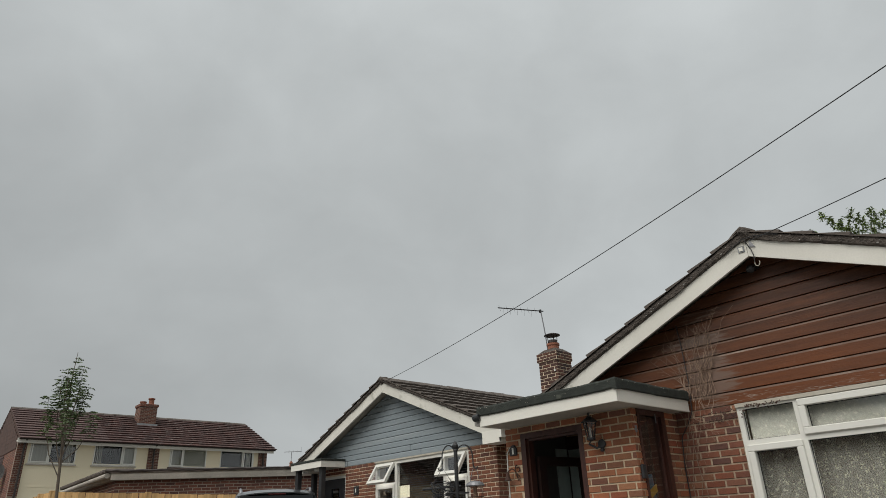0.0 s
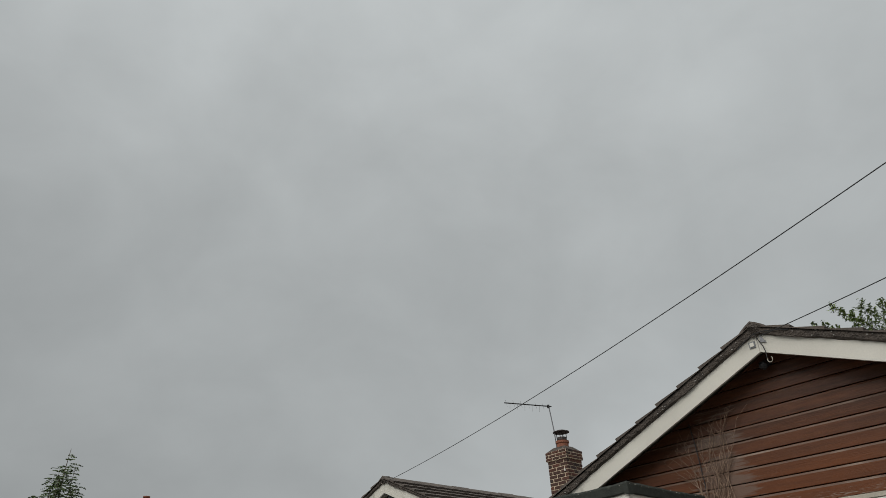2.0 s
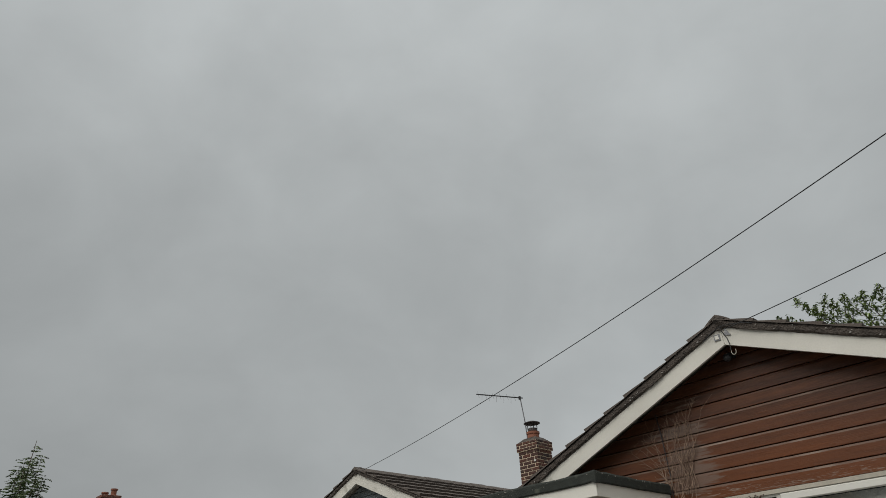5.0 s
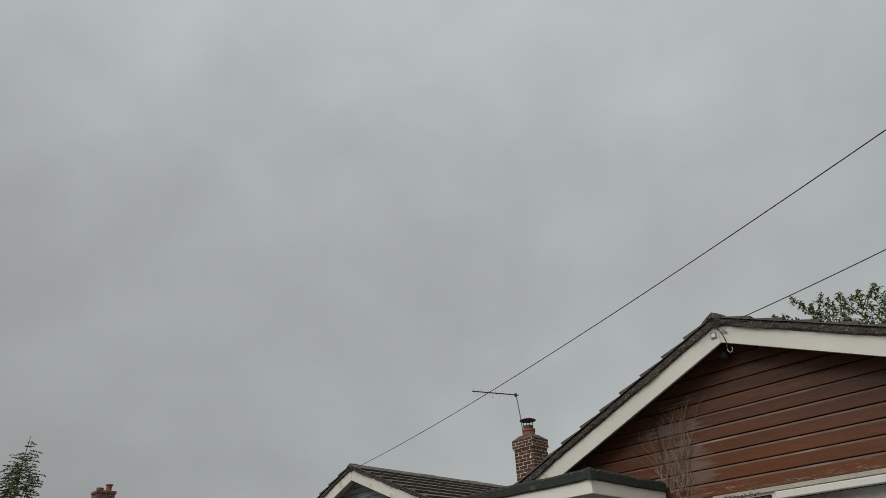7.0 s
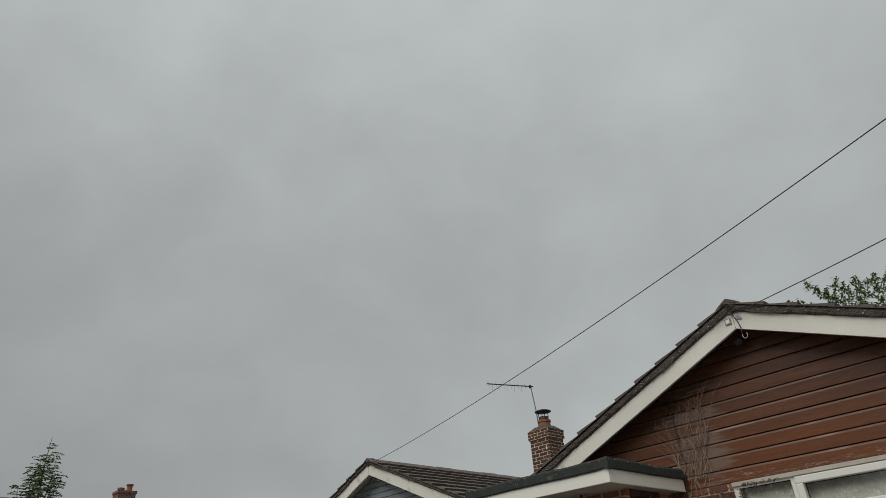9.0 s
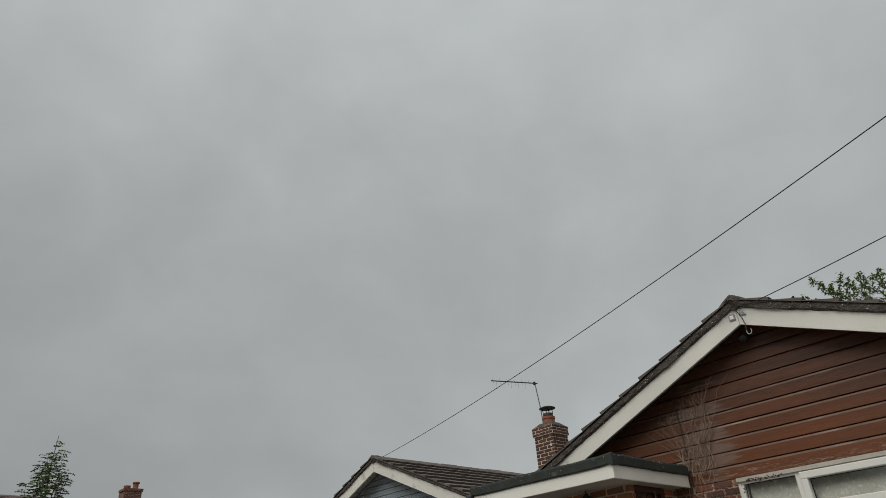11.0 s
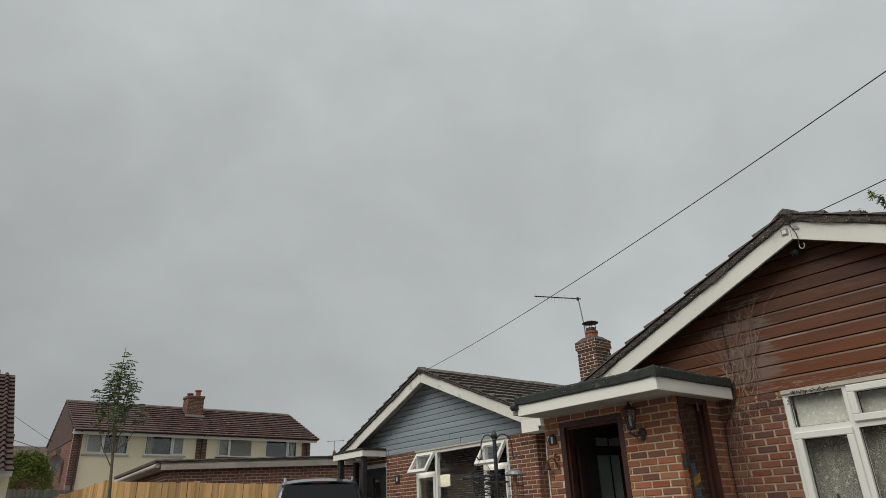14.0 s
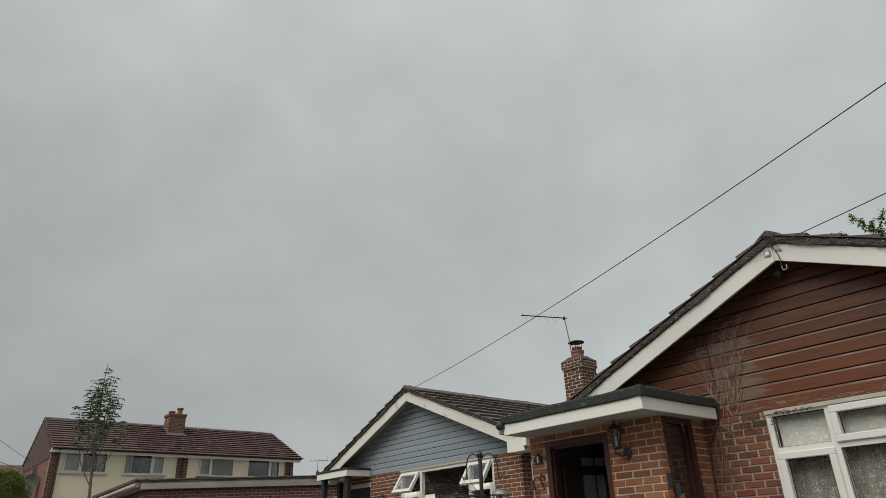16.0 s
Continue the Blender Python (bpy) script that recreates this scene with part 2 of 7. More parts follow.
M_BARK = nmat("young_bark", (0.15, 0.12, 0.09), (0.10, 0.08, 0.06), 10, 0.9, 0.4, 50)
M_TWIG = nmat("dry_vine_stem", (0.34, 0.235, 0.165), (0.19, 0.125, 0.088), 10, 0.9, 0.3, 60)
M_CABLE = nmat("black_cable", (0.02, 0.02, 0.022), (0.03, 0.03, 0.03), 5, 0.6, 0, 40)
M_GLASS = glass("window_glass")
M_CARPAINT = nmat("dark_grey_car_paint", (0.075, 0.082, 0.090), (0.085, 0.092, 0.10), 3, 0.3, 0, 40, metal=0.3, coat=0.6, coat_rough=0.08)
M_CARGLASS = nmat("tinted_car_glass", (0.006, 0.007, 0.008), (0.008, 0.009, 0.01), 3, 0.12, 0, 40)
M_RUBBER = nmat("black_rubber", (0.02, 0.02, 0.02), (0.03, 0.03, 0.03), 9, 0.8, 0.1, 60)
# near-black plaster: the shade of the rooms is put into this colour
M_ROOM = nmat("shaded_room_plaster", (0.055, 0.052, 0.046), (0.042, 0.040, 0.036), 1.5, 0.9, 0, 20)
M_BLIND = nmat("grey_blind_slat", (0.10, 0.10, 0.097), (0.08, 0.08, 0.078), 3, 0.5, 0, 30)
M_PAPER = nmat("pale_paper", (0.72, 0.70, 0.52), (0.66, 0.64, 0.48), 3, 0.8, 0, 30)
M_CURTAIN = nmat("pale_curtain_cloth", (0.48, 0.475, 0.41), (0.40, 0.40, 0.345), 4, 0.9, 0.2, 60, stretch=(6, 6, 0.3))
M_LACE_PALE = nmat("pale_lace_cloth", (0.46, 0.465, 0.40), (0.37, 0.38, 0.33), 24, 0.95, 0.1, 90, c3=(0.58, 0.58, 0.50), c3_scale=30, c3_at=0.56)
M_BARGE = nmat("weathered_white_paint", (0.74, 0.72, 0.645), (0.66, 0.64, 0.57), 1.5, 0.5, 0.1, 60, grainy=0.14, c3=(0.50, 0.49, 0.42), c3_scale=5.0, c3_at=0.60)
M_BROWN_WALL = nmat("tile_hung_gable", (0.10, 0.055, 0.042), (0.07, 0.042, 0.035), 3, 0.9, 0.3, 20, island=0.2)
M_GREENLEAF = nmat("green_leaf", (0.105, 0.150, 0.050), (0.060, 0.092, 0.034), 3, 0.55, 0, 40, island=0.35)
M_SHRUB = nmat("yellow_green_leaf", (0.20, 0.235, 0.030), (0.10, 0.135, 0.020), 2, 0.6, 0, 40, island=0.4)
M_TREELEAF = nmat("bright_tree_leaf", (0.22, 0.285, 0.085), (0.11, 0.16, 0.052), 3, 0.55, 0, 40, island=0.45)
# unseen ground, kept pale to throw light up under eaves and soffits
M_GROUND = nmat("pale_bounce_ground", (0.185, 0.178, 0.165), (0.14, 0.136, 0.128), 1.5, 0.9, 0.5, 60, c3=(0.105, 0.10, 0.092), c3_scale=0.3, c3_at=0.57)
M_CONCRETE = nmat("render_concrete", (0.36, 0.34, 0.31), (0.28, 0.27, 0.25), 2, 0.9, 0.3, 40)


def wood_material():
    """Brown stained boards: grain along the board, stain worn to grey beside the vine, gloss that has gone patchy."""
    m = nmat("brown_stained_board", (0.118, 0.043, 0.0185), (0.060, 0.0245, 0.0125), 2.2, 0.40, 0.35, 26, stretch=(3, 0.35, 9), obrandom=0.24, grainy=1.5, spec=0.33, dist=0.004)
    t = m.node_tree
    L = t.links.new
    b = t.nodes["Principled BSDF"]
    src = b.inputs["Base Color"].links[0].from_socket
    geo = t.nodes.new("ShaderNodeNewGeometry")
    sep = t.nodes.new("ShaderNodeSeparateXYZ")
    L(geo.outputs["Position"], sep.inputs[0])
    # a bleached patch, where the stain has weathered off, about y 3.3, z 2.6
    mp = t.nodes.new("ShaderNodeMapping")
    mp.inputs["Location"].default_value = (0, -3.22 / 0.34, -2.70 / 0.48)
    mp.inputs["Scale"].default_value = (0, 1 / 0.34, 1 / 0.48)
    L(geo.outputs["Position"], mp.inputs["Vector"])
    ln = t.nodes.new("ShaderNodeVectorMath")
    ln.operation = "LENGTH"
    L(mp.outputs[0], ln.inputs[0])
    st = t.nodes.new("ShaderNodeMapping")
    st.inputs["Scale"].default_value = (1, 1.5, 18)
    L(geo.outputs["Position"], st.inputs["Vector"])
    nz = t.nodes.new("ShaderNodeTexNoise")
    nz.inputs["Scale"].default_value = 2.2
    nz.inputs["Detail"].default_value = 7
    L(st.outputs[0], nz.inputs["Vector"])
    nz.inputs["Distortion"].default_value = 0.6
    # the worn length differs from board to board
    oi2 = t.nodes.new("ShaderNodeObjectInfo")
    stag = t.nodes.new("ShaderNodeMath")
    stag.operation = "MULTIPLY_ADD"
    L(oi2.outputs["Random"], stag.inputs[0])
    stag.inputs[1].default_value = 0.75
    L(ln.outputs["Value"], stag.inputs[2])
    d = t.nodes.new("ShaderNodeMath")
    d.operation = "MULTIPLY_ADD"
    L(nz.outputs["Fac"], d.inputs[0])
    d.inputs[1].default_value = -2.2
    L(stag.outputs[0], d.inputs[2])
    mr = t.nodes.new("ShaderNodeMapRange")
    L(d.outputs[0], mr.inputs["Value"])
    mr.inputs["From Min"].default_value, mr.inputs["From Max"].default_value = 0.30, -0.05
    mr.inputs["To Max"].default_value = 0.68
    mx = t.nodes.new("ShaderNodeMix")
    mx.data_type = "RGBA"
    L(mr.outputs[0], mx.inputs["Factor"])
    L(src, mx.inputs["A"])
    mx.inputs["B"].default_value = (0.190, 0.145, 0.118, 1)
    # redder stain low on the gable and flaking streaks on the lowest boards
    red = t.nodes.new("ShaderNodeMapRange")
    L(sep.outputs["Z"], red.inputs["Value"])
    red.inputs["From Min"].default_value, red.inputs["From Max"].default_value = 3.1, 2.5
    redn = t.nodes.new("ShaderNodeMath")
    redn.operation = "MULTIPLY"
    L(red.outputs[0], redn.inputs[0])
    nz2 = t.nodes.new("ShaderNodeTexNoise")
    nz2.inputs["Scale"].default_value = 1.1
    nz2.inputs["Detail"].default_value = 5
    L(st.outputs[0], nz2.inputs["Vector"])
    L(nz2.outputs["Fac"], redn.inputs[1])
    mx2 = t.nodes.new("ShaderNodeMix")
    mx2.data_type = "RGBA"
    L(redn.outputs[0], mx2.inputs["Factor"])
    L(mx.outputs["Result"], mx2.inputs["A"])
    mx2.inputs["B"].default_value = (0.182, 0.056, 0.0165, 1)
    mx3 = t.nodes.new("ShaderNodeMix")
    mx3.data_type = "RGBA"
    L(mr.outputs[0], mx3.inputs["Factor"])
    L(mx2.outputs["Result"], mx3.inputs["A"])
    L(mx.outputs["Result"], mx3.inputs["B"])
    flake = t.nodes.new("ShaderNodeMapRange")
    fz = t.nodes.new("ShaderNodeTexNoise")
    fz.inputs["Scale"].default_value = 5.0
    fz.inputs["Detail"].default_value = 8
    fz.inputs["Distortion"].default_value = 1.2
    L(st.outputs[0], fz.inputs["Vector"])
    fa = t.nodes.new("ShaderNodeMath")
    fa.operation = "MULTIPLY_ADD"
    L(sep.outputs["Z"], fa.inputs[0])
    fa.inputs[1].default_value = -0.9
    L(fz.outputs["Fac"], fa.inputs[2])
    L(fa.outputs[0], flake.inputs["Value"])
    flake.inputs["From Min"].default_value, flake.inputs["From Max"].default_value = -1.60, -1.50
    mx4 = t.nodes.new("ShaderNodeMix")
    mx4.data_type = "RGBA"
    L(flake.outputs[0], mx4.inputs["Factor"])
    L(mx3.outputs["Result"], mx4.inputs["A"])
    mx4.inputs["B"].default_value = (0.25, 0.18, 0.14, 1)
    L(mx4.outputs["Result"], b.inputs["Base Color"])
    return m


M_BOARD = wood_material()
# pale edge colour holds the chamfer's sky highlight as well as rubbed stain
M_LIT_WORN = nmat("lit_rubbed_board_edge", (0.155, 0.090, 0.058), (0.088, 0.042, 0.024), 2.5, 0.6, 0.3, 40, stretch=(1, 0.7, 1), c3=(0.24, 0.175, 0.135), c3_scale=2.0, c3_at=0.56)


def lace_material():
    """Net curtain: white thread pattern with see-through holes."""
    m = bpy.data.materials.new("lace_net")
    m.use_nodes = True
    t = m.node_tree
    L = t.links.new
    b = t.nodes["Principled BSDF"]
    b.inputs["Base Color"].default_value = (0.62, 0.62, 0.52, 1)
    b.inputs["Roughness"].default_value = 0.95
    co = t.nodes.new("ShaderNodeTexCoord")
    # sprigs of flowers on a fine ground
    warp = t.nodes.new("ShaderNodeTexNoise")
    warp.inputs["Scale"].default_value = 9
    warp.inputs["Detail"].default_value = 3
    L(co.outputs["Object"], warp.inputs["Vector"])
    push = t.nodes.new("ShaderNodeVectorMath")
    push.operation = "MULTIPLY_ADD"
    L(warp.outputs["Color"], push.inputs[0])
    push.inputs[1].default_value = (0.06, 0.06, 0.06)
    L(co.outputs["Object"], push.inputs[2])
    v = t.nodes.new("ShaderNodeTexVoronoi")
    v.inputs["Scale"].default_value = 17
    L(push.outputs[0], v.inputs["Vector"])
    v2 = t.nodes.new("ShaderNodeTexVoronoi")
    v2.inputs["Scale"].default_value = 62
    L(push.outputs[0], v2.inputs["Vector"])
    sprig = t.nodes.new("ShaderNodeMapRange")
    L(v.outputs["Distance"], sprig.inputs["Value"])
    sprig.inputs["From Min"].default_value, sprig.inputs["From Max"].default_value = 0.52, 0.30
    petal = t.nodes.new("ShaderNodeMapRange")
    L(v2.outputs["Distance"], petal.inputs["Value"])
    petal.inputs["From Min"].default_value, petal.inputs["From Max"].default_value = 0.50, 0.34
    a = t.nodes.new("ShaderNodeMath")
    a.operation = "MULTIPLY"
    L(sprig.outputs[0], a.inputs[0])
    L(petal.outputs[0], a.inputs[1])
    r = t.nodes.new("ShaderNodeMapRange")
    L(a.outputs[0], r.inputs["Value"])
    r.inputs["To Min"].default_value, r.inputs["To Max"].default_value = 0.30, 0.58
    L(r.outputs[0], b.inputs["Alpha"])
    return m


M_LACE = lace_material()


def far_brick():
    """Brickwork too far off to pick apart: courses of 75 mm on any upright wall."""
    m = bpy.data.materials.new("distant_brickwork")
    m.use_nodes = True
    t = m.node_tree
    L = t.links.new
    b = t.nodes["Principled BSDF"]
    b.inputs["Roughness"].default_value = 0.9
    geo = t.nodes.new("ShaderNodeNewGeometry")
    sep = t.nodes.new("ShaderNodeSeparateXYZ")
    L(geo.outputs["Position"], sep.inputs[0])
    add = t.nodes.new("ShaderNodeMath")
    L(sep.outputs["X"], add.inputs[0])
    L(sep.outputs["Y"], add.inputs[1])
    com = t.nodes.new("ShaderNodeCombineXYZ")
    L(add.outputs[0], com.inputs["X"])
    L(sep.outputs["Z"], com.inputs["Y"])
    br = t.nodes.new("ShaderNodeTexBrick")
    L(com.outputs[0], br.inputs["Vector"])
    br.inputs["Scale"].default_value = 1.0
    br.inputs["Brick Width"].default_value = 0.225
    br.inputs["Row Height"].default_value = 0.075
    br.inputs["Mortar Size"].default_value = 0.006
    br.inputs["Color1"].default_value = (0.20, 0.068, 0.040, 1)
    br.inputs["Color2"].default_value = (0.095, 0.040, 0.030, 1)
    br.inputs["Mortar"].default_value = (0.26, 0.19, 0.145, 1)
    L(br.outputs["Color"], b.inputs["Base Color"])
    bp = t.nodes.new("ShaderNodeBump")
    bp.inputs["Strength"].default_value = 0.4
    bp.inputs["Distance"].default_value = 0.01
    bp.invert = True
    L(br.outputs["Fac"], bp.inputs["Height"])
    L(bp.outputs[0], b.inputs["Normal"])
    return m


M_BRICK_FAR = far_brick()


# ---- building helpers ----
def thing(name, x, y, z, label, category, group="", kind="", rz=0.0):
    ob = new(name)
    ob.empty_display_size = 0.2
    ob.location = (x, y, z)
    ob.rotation_euler = (0, 0, radians(rz))
    return tagged(ob, label, category, group, kind)


def place_of(ob):
    p = Vector((0, 0, 0))
    while ob is not None:
        p += ob.location
        ob = ob.parent
    return p


def finish(bm, material, smooth=False):
    me = bpy.data.meshes.new("mesh")
    bm.normal_update()
    bm.to_mesh(me)
    bm.free()
    me.materials.append(material)
    if smooth:
        for p in me.polygons:
            p.use_smooth = True
    return me


def part(name, bm, material, parent=None, label="", local=False, smooth=False, kind=""):
    """One mesh object under a thing or a part; bm is in world metres unless local."""
    if parent is not None and not local:
        bmesh.ops.translate(bm, vec=-place_of(parent), verts=bm.verts)
    ob = new(name, finish(bm, material, smooth))
    ob.parent = parent
    return tagged(ob, label, kind=kind)


def hexa(bm, c):
    """A box from eight corners: four below, four above, both anticlockwise from above."""
    v = [bm.verts.new(p) for p in c]
    for f in ((3, 2, 1, 0), (4, 5, 6, 7), (0, 1, 5, 4), (1, 2, 6, 5), (2, 3, 7, 6), (3, 0, 4, 7)):
        bm.faces.new([v[i] for i in f])
    return v


def box(bm, x0, x1, y0, y1, z0, z1):
    return hexa(bm, [(x0, y0, z0), (x1, y0, z0), (x1, y1, z0), (x0, y1, z0), (x0, y0, z1), (x1, y0, z1), (x1, y1, z1), (x0, y1, z1)])


def boxes(*rows):
    bm = bmesh.new()
    for r in rows:
        box(bm, *r)
    return bm


def bevelled(bm, width=0.006, segments=2):
    bmesh.ops.bevel(bm, geom=list(bm.edges), offset=width, segments=segments, affect="EDGES", profile=0.6)
    return bm


def tube(bm, points, radii, sides=8):
    """A round bar along points."""
    rings = []
    pts = [Vector(p) for p in points]
    for i, p in enumerate(pts):
        d = (pts[min(i + 1, len(pts) - 1)] - pts[max(i - 1, 0)]).normalized()
        a = d.cross(Vector((0.3, 0.2, 1) if abs(d.z) < 0.9 else (1, 0.1, 0))).normalized()
        b = d.cross(a)
        r = radii[i] if isinstance(radii, (list, tuple)) else radii
        rings.append([bm.verts.new(p + (a * math.cos(k * math.tau / sides) + b * math.sin(k * math.tau / sides)) * r) for k in range(sides)])
    for r0, r1 in zip(rings, rings[1:]):
        for k in range(sides):
            bm.faces.new((r0[k], r0[(k + 1) % sides], r1[(k + 1) % sides], r1[k]))
    bm.faces.new(rings[0][::-1])
    bm.faces.new(rings[-1])
    return bm


def lathe(bm, x, y, profile, sides=16):
    """A turned shape about the upright through x, y; profile of (radius, height)."""
    rings = [[bm.verts.new((x + r * math.cos(k * math.tau / sides), y + r * math.sin(k * math.tau / sides), z)) for k in range(sides)] for r, z in profile]
    for r0, r1 in zip(rings, rings[1:]):
        for k in range(sides):
            bm.faces.new((r0[k], r0[(k + 1) % sides], r1[(k + 1) % sides], r1[k]))
    bm.faces.new(rings[0][::-1])
    bm.faces.new(rings[-1])
    return bm


def ground_z(y):
    if y < 0:
        return 0.0
    return 0.032 * min(y, 16) + 0.02 * max(0.0, min(y, 45) - 16)


BRICKS = {}


def brick_mesh(length, material, face):
    """A brick face, 5 mm proud, with worn arrises."""
    key = (round(length, 2), material.name, face)
    if key not in BRICKS:
        bm = bmesh.new()
        l, h, e = key[0], face, 0.003
        hexa(bm, [(0, 0, 0), (l, 0, 0), (l - e, -0.005, e), (e, -0.005, e), (0, 0, h), (l, 0, h), (l - e, -0.005, h - e), (e, -0.005, h - e)])
        bmesh.ops.recalc_face_normals(bm, faces=bm.faces)
        BRICKS[key] = finish(bm, material)
    return BRICKS[key]


def lay_bricks(wall, start, direction, length, z0, z1, material, holes=(), split=0.0, limit=300, shift=0.0, rest=None, course=0.0695):
    """Stretcher bond on a wall face. start: (x, y) of its end seen from outside on the left; direction: unit (x, y) along it.
    Courses above split are single bricks, those below go into one part."""
    dx, dy = direction
    origin = place_of(wall)
    joined = bmesh.new()
    turn = math.atan2(dy, dx)
    n, made = int((z1 - z0) / course), 0
    joint = 0.0145 if course > 0.0655 else 0.013
    pitch, face = course * 3, course - joint
    for row in range(n):
        z = z1 - course * (row + 1) + 0.006
        u = -(pitch / 2 if row % 2 else 0.0) - shift
        while u < length:
            a, b = max(u, 0.0), min(u + pitch - joint, length)
            u += pitch
            cut = [(a, b)]
            for h0, h1, hz0, hz1 in holes:
                if z + face > hz0 and z < hz1:
                    cut = [(p, q) for a0, b0 in cut for p, q in ((a0, min(b0, h0)), (max(a0, h1), b0)) if q - p > 0.0]
            for p, q in cut:
                if q - p < 0.03:
                    continue
                px, py = start[0] + dx * p, start[1] + dy * p
                if z >= split and made < limit:
                    ob = new("brick", brick_mesh(q - p, material, face))
                    ob.parent = wall
                    ob.location = (px - origin.x, py - origin.y, z - origin.z + random.uniform(-0.0015, 0.0015))
                    ob.rotation_euler = (random.uniform(-0.01, 0.01), 0, turn + random.uniform(-0.004, 0.004))
                    made += 1
                else:
                    l = q - p
                    nx, ny = dy, -dx
                    def at(uu, w, zz):
                        return (px + dx * uu + nx * w, py + dy * uu + ny * w, zz)
                    hexa(joined, [at(0, 0, z), at(l, 0, z), at(l - 0.003, 0.005, z + 0.003), at(0.003, 0.005, z + 0.003),
                                  at(0, 0, z + face), at(l, 0, z + face), at(l - 0.003, 0.005, z + face - 0.003), at(0.003, 0.005, z + face - 0.003)])
    if joined.verts:
        bmesh.ops.recalc_face_normals(joined, faces=joined.faces)
        part("brickwork", joined, rest or M_BRICK_JOINED, wall, kind="stuff")
    else:
        joined.free()


TILES = {}


def tile_verts(width, length, lip, roll):
    us = [0.0, 0.12, 0.22, 0.32, 0.45, 0.72, 1.0]
    ws = [0.0, roll * 0.8, roll, roll * 0.8, 0.0, 0.0, 0.0]
    top = [(u * width, 0.0, w) for u, w in zip(us, ws)]
    low = [(u * width, length, w + lip) for u, w in zip(us, ws)]
    under = [(u * width, length - 0.004, w + lip - 0.036) for u, w in zip(us, ws)]
    faces = []
    k = len(us)
    for i in range(k - 1):
        faces += [(i, i + 1, k + i + 1, k + i), (k + i, k + i + 1, 2 * k + i + 1, 2 * k + i)]
    faces += [(0, k, 2 * k), (k - 1, 3 * k - 1, 2 * k - 1)]
    return top + low + under, faces


def tile_mesh(width, length, lip, roll, material):
    key = (width, length, lip, roll, material.name)
    if key not in TILES:
        v, f = tile_verts(width, length, lip, roll)
        me = bpy.data.meshes.new("tile")
        me.from_pydata(v, [], f)
        me.materials.append(material)
        TILES[key] = me
    return TILES[key]


def tile_slope(roof, corner, along, down, run_along, run_down, width=0.30, gauge=0.31, lip=0.03, roll=0.022, material=None, joined=None, limit=300, first=lambda c, r: True):
    """Courses of tiles on a slope from its top corner. along and down are unit vectors in the slope."""
    along, down = Vector(along).normalized(), Vector(down).normalized()
    up = along.cross(down)
    if up.z < 0:
        up = -up
    base = Matrix((along, down, up)).transposed().to_4x4()
    flip = base.to_3x3().determinant() < 0
    cols, rows = int(round(run_along / width)), int(math.ceil(run_down / gauge))
    width = run_along / cols
    V, F = tile_verts(width, gauge + 0.06, lip, roll)
    verts, faces, made = [], [], 0
    origin = place_of(roof)
    for r in range(rows):
        for c in range(cols):
            off = Vector(corner) + along * (c * width) + down * (r * gauge) + up * (0.004 + random.uniform(0, 0.004))
            if first(c, r) and made < limit and not flip:
                ob = new("tile", tile_mesh(round(width, 4), gauge + 0.06, lip, roll, material))
                ob.parent = roof
                ob.matrix_basis = Matrix.Translation(off - origin) @ base @ pose(0, 0, 0, 0, 0, random.uniform(-0.4, 0.4))
                made += 1
            else:
                k = len(verts)
                verts += [off + base.to_3x3() @ Vector(v) - origin for v in V]
                faces += [tuple(i + k for i in (f[::-1] if flip else f)) for f in F]
    if verts:
        me = bpy.data.meshes.new("roof_covering")
        me.from_pydata([tuple(v) for v in verts], [], faces)
        me.materials.append(joined or M_TILE_JOINED)
        ob = new("roof_covering", me)
        ob.parent = roof
        tagged(ob, kind="stuff")


def ridge_tiles(roof, p0, p1, radius, step, material, sink=0.038):
    """Half-round capping tiles along a ridge."""
    p0, p1 = Vector(p0), Vector(p1)
    d = (p1 - p0).normalized()
    side = d.cross(Vector((0, 0, 1))).normalized()
    n = int((p1 - p0).length / step)
    origin = place_of(roof)
    key = ("ridge", radius, step, material.name)
    if key not in TILES:
        bm = bmesh.new()
        rings = []
        for s, rr in ((0, radius), (step - 0.004, radius), (step - 0.004, radius - 0.02), (0, radius - 0.02)):
            rings.append([bm.verts.new((s, math.cos(a) * rr * 1.45, rr * (1 - abs(math.cos(a))) ** 0.8)) for a in [math.pi * k / 8 for k in range(9)]])
        for a, b in ((0, 1), (1, 2), (2, 3), (3, 0)):
            for k in range(8):
                bm.faces.new((rings[a][k], rings[a][k + 1], rings[b][k + 1], rings[b][k]))
        bmesh.ops.recalc_face_normals(bm, faces=bm.faces)
        TILES[key] = finish(bm, material)
    base = Matrix((d, side, Vector((0, 0, 1)))).transposed().to_4x4()
    if base.to_3x3().determinant() < 0:
        base = Matrix((d, -side, Vector((0, 0, 1)))).transposed().to_4x4()
    for i in range(n):
        ob = new("ridge_tile", TILES[key])
        ob.parent = roof
        ob.matrix_basis = Matrix.Translation(p0 + d * (i * step) - origin + Vector((0, 0, random.uniform(-0.004, 0.006) - sink))) @ base @ pose(0, 0, 0, random.uniform(-1.5, 1.5), random.uniform(-0.7, 0.7), random.uniform(-0.8, 0.8))


def slope_board(bm, x0, x1, ya, za, yb, zb, height):
    """A board in the plane of a gable from a to b, its top edge on the line, upright ends."""
    hexa(bm, [(x0, ya, za - height), (x1, ya, za - height), (x1, yb, zb - height), (x0, yb, zb - height),
              (x0, ya, za), (x1, ya, za), (x1, yb, zb), (x0, yb, zb)])


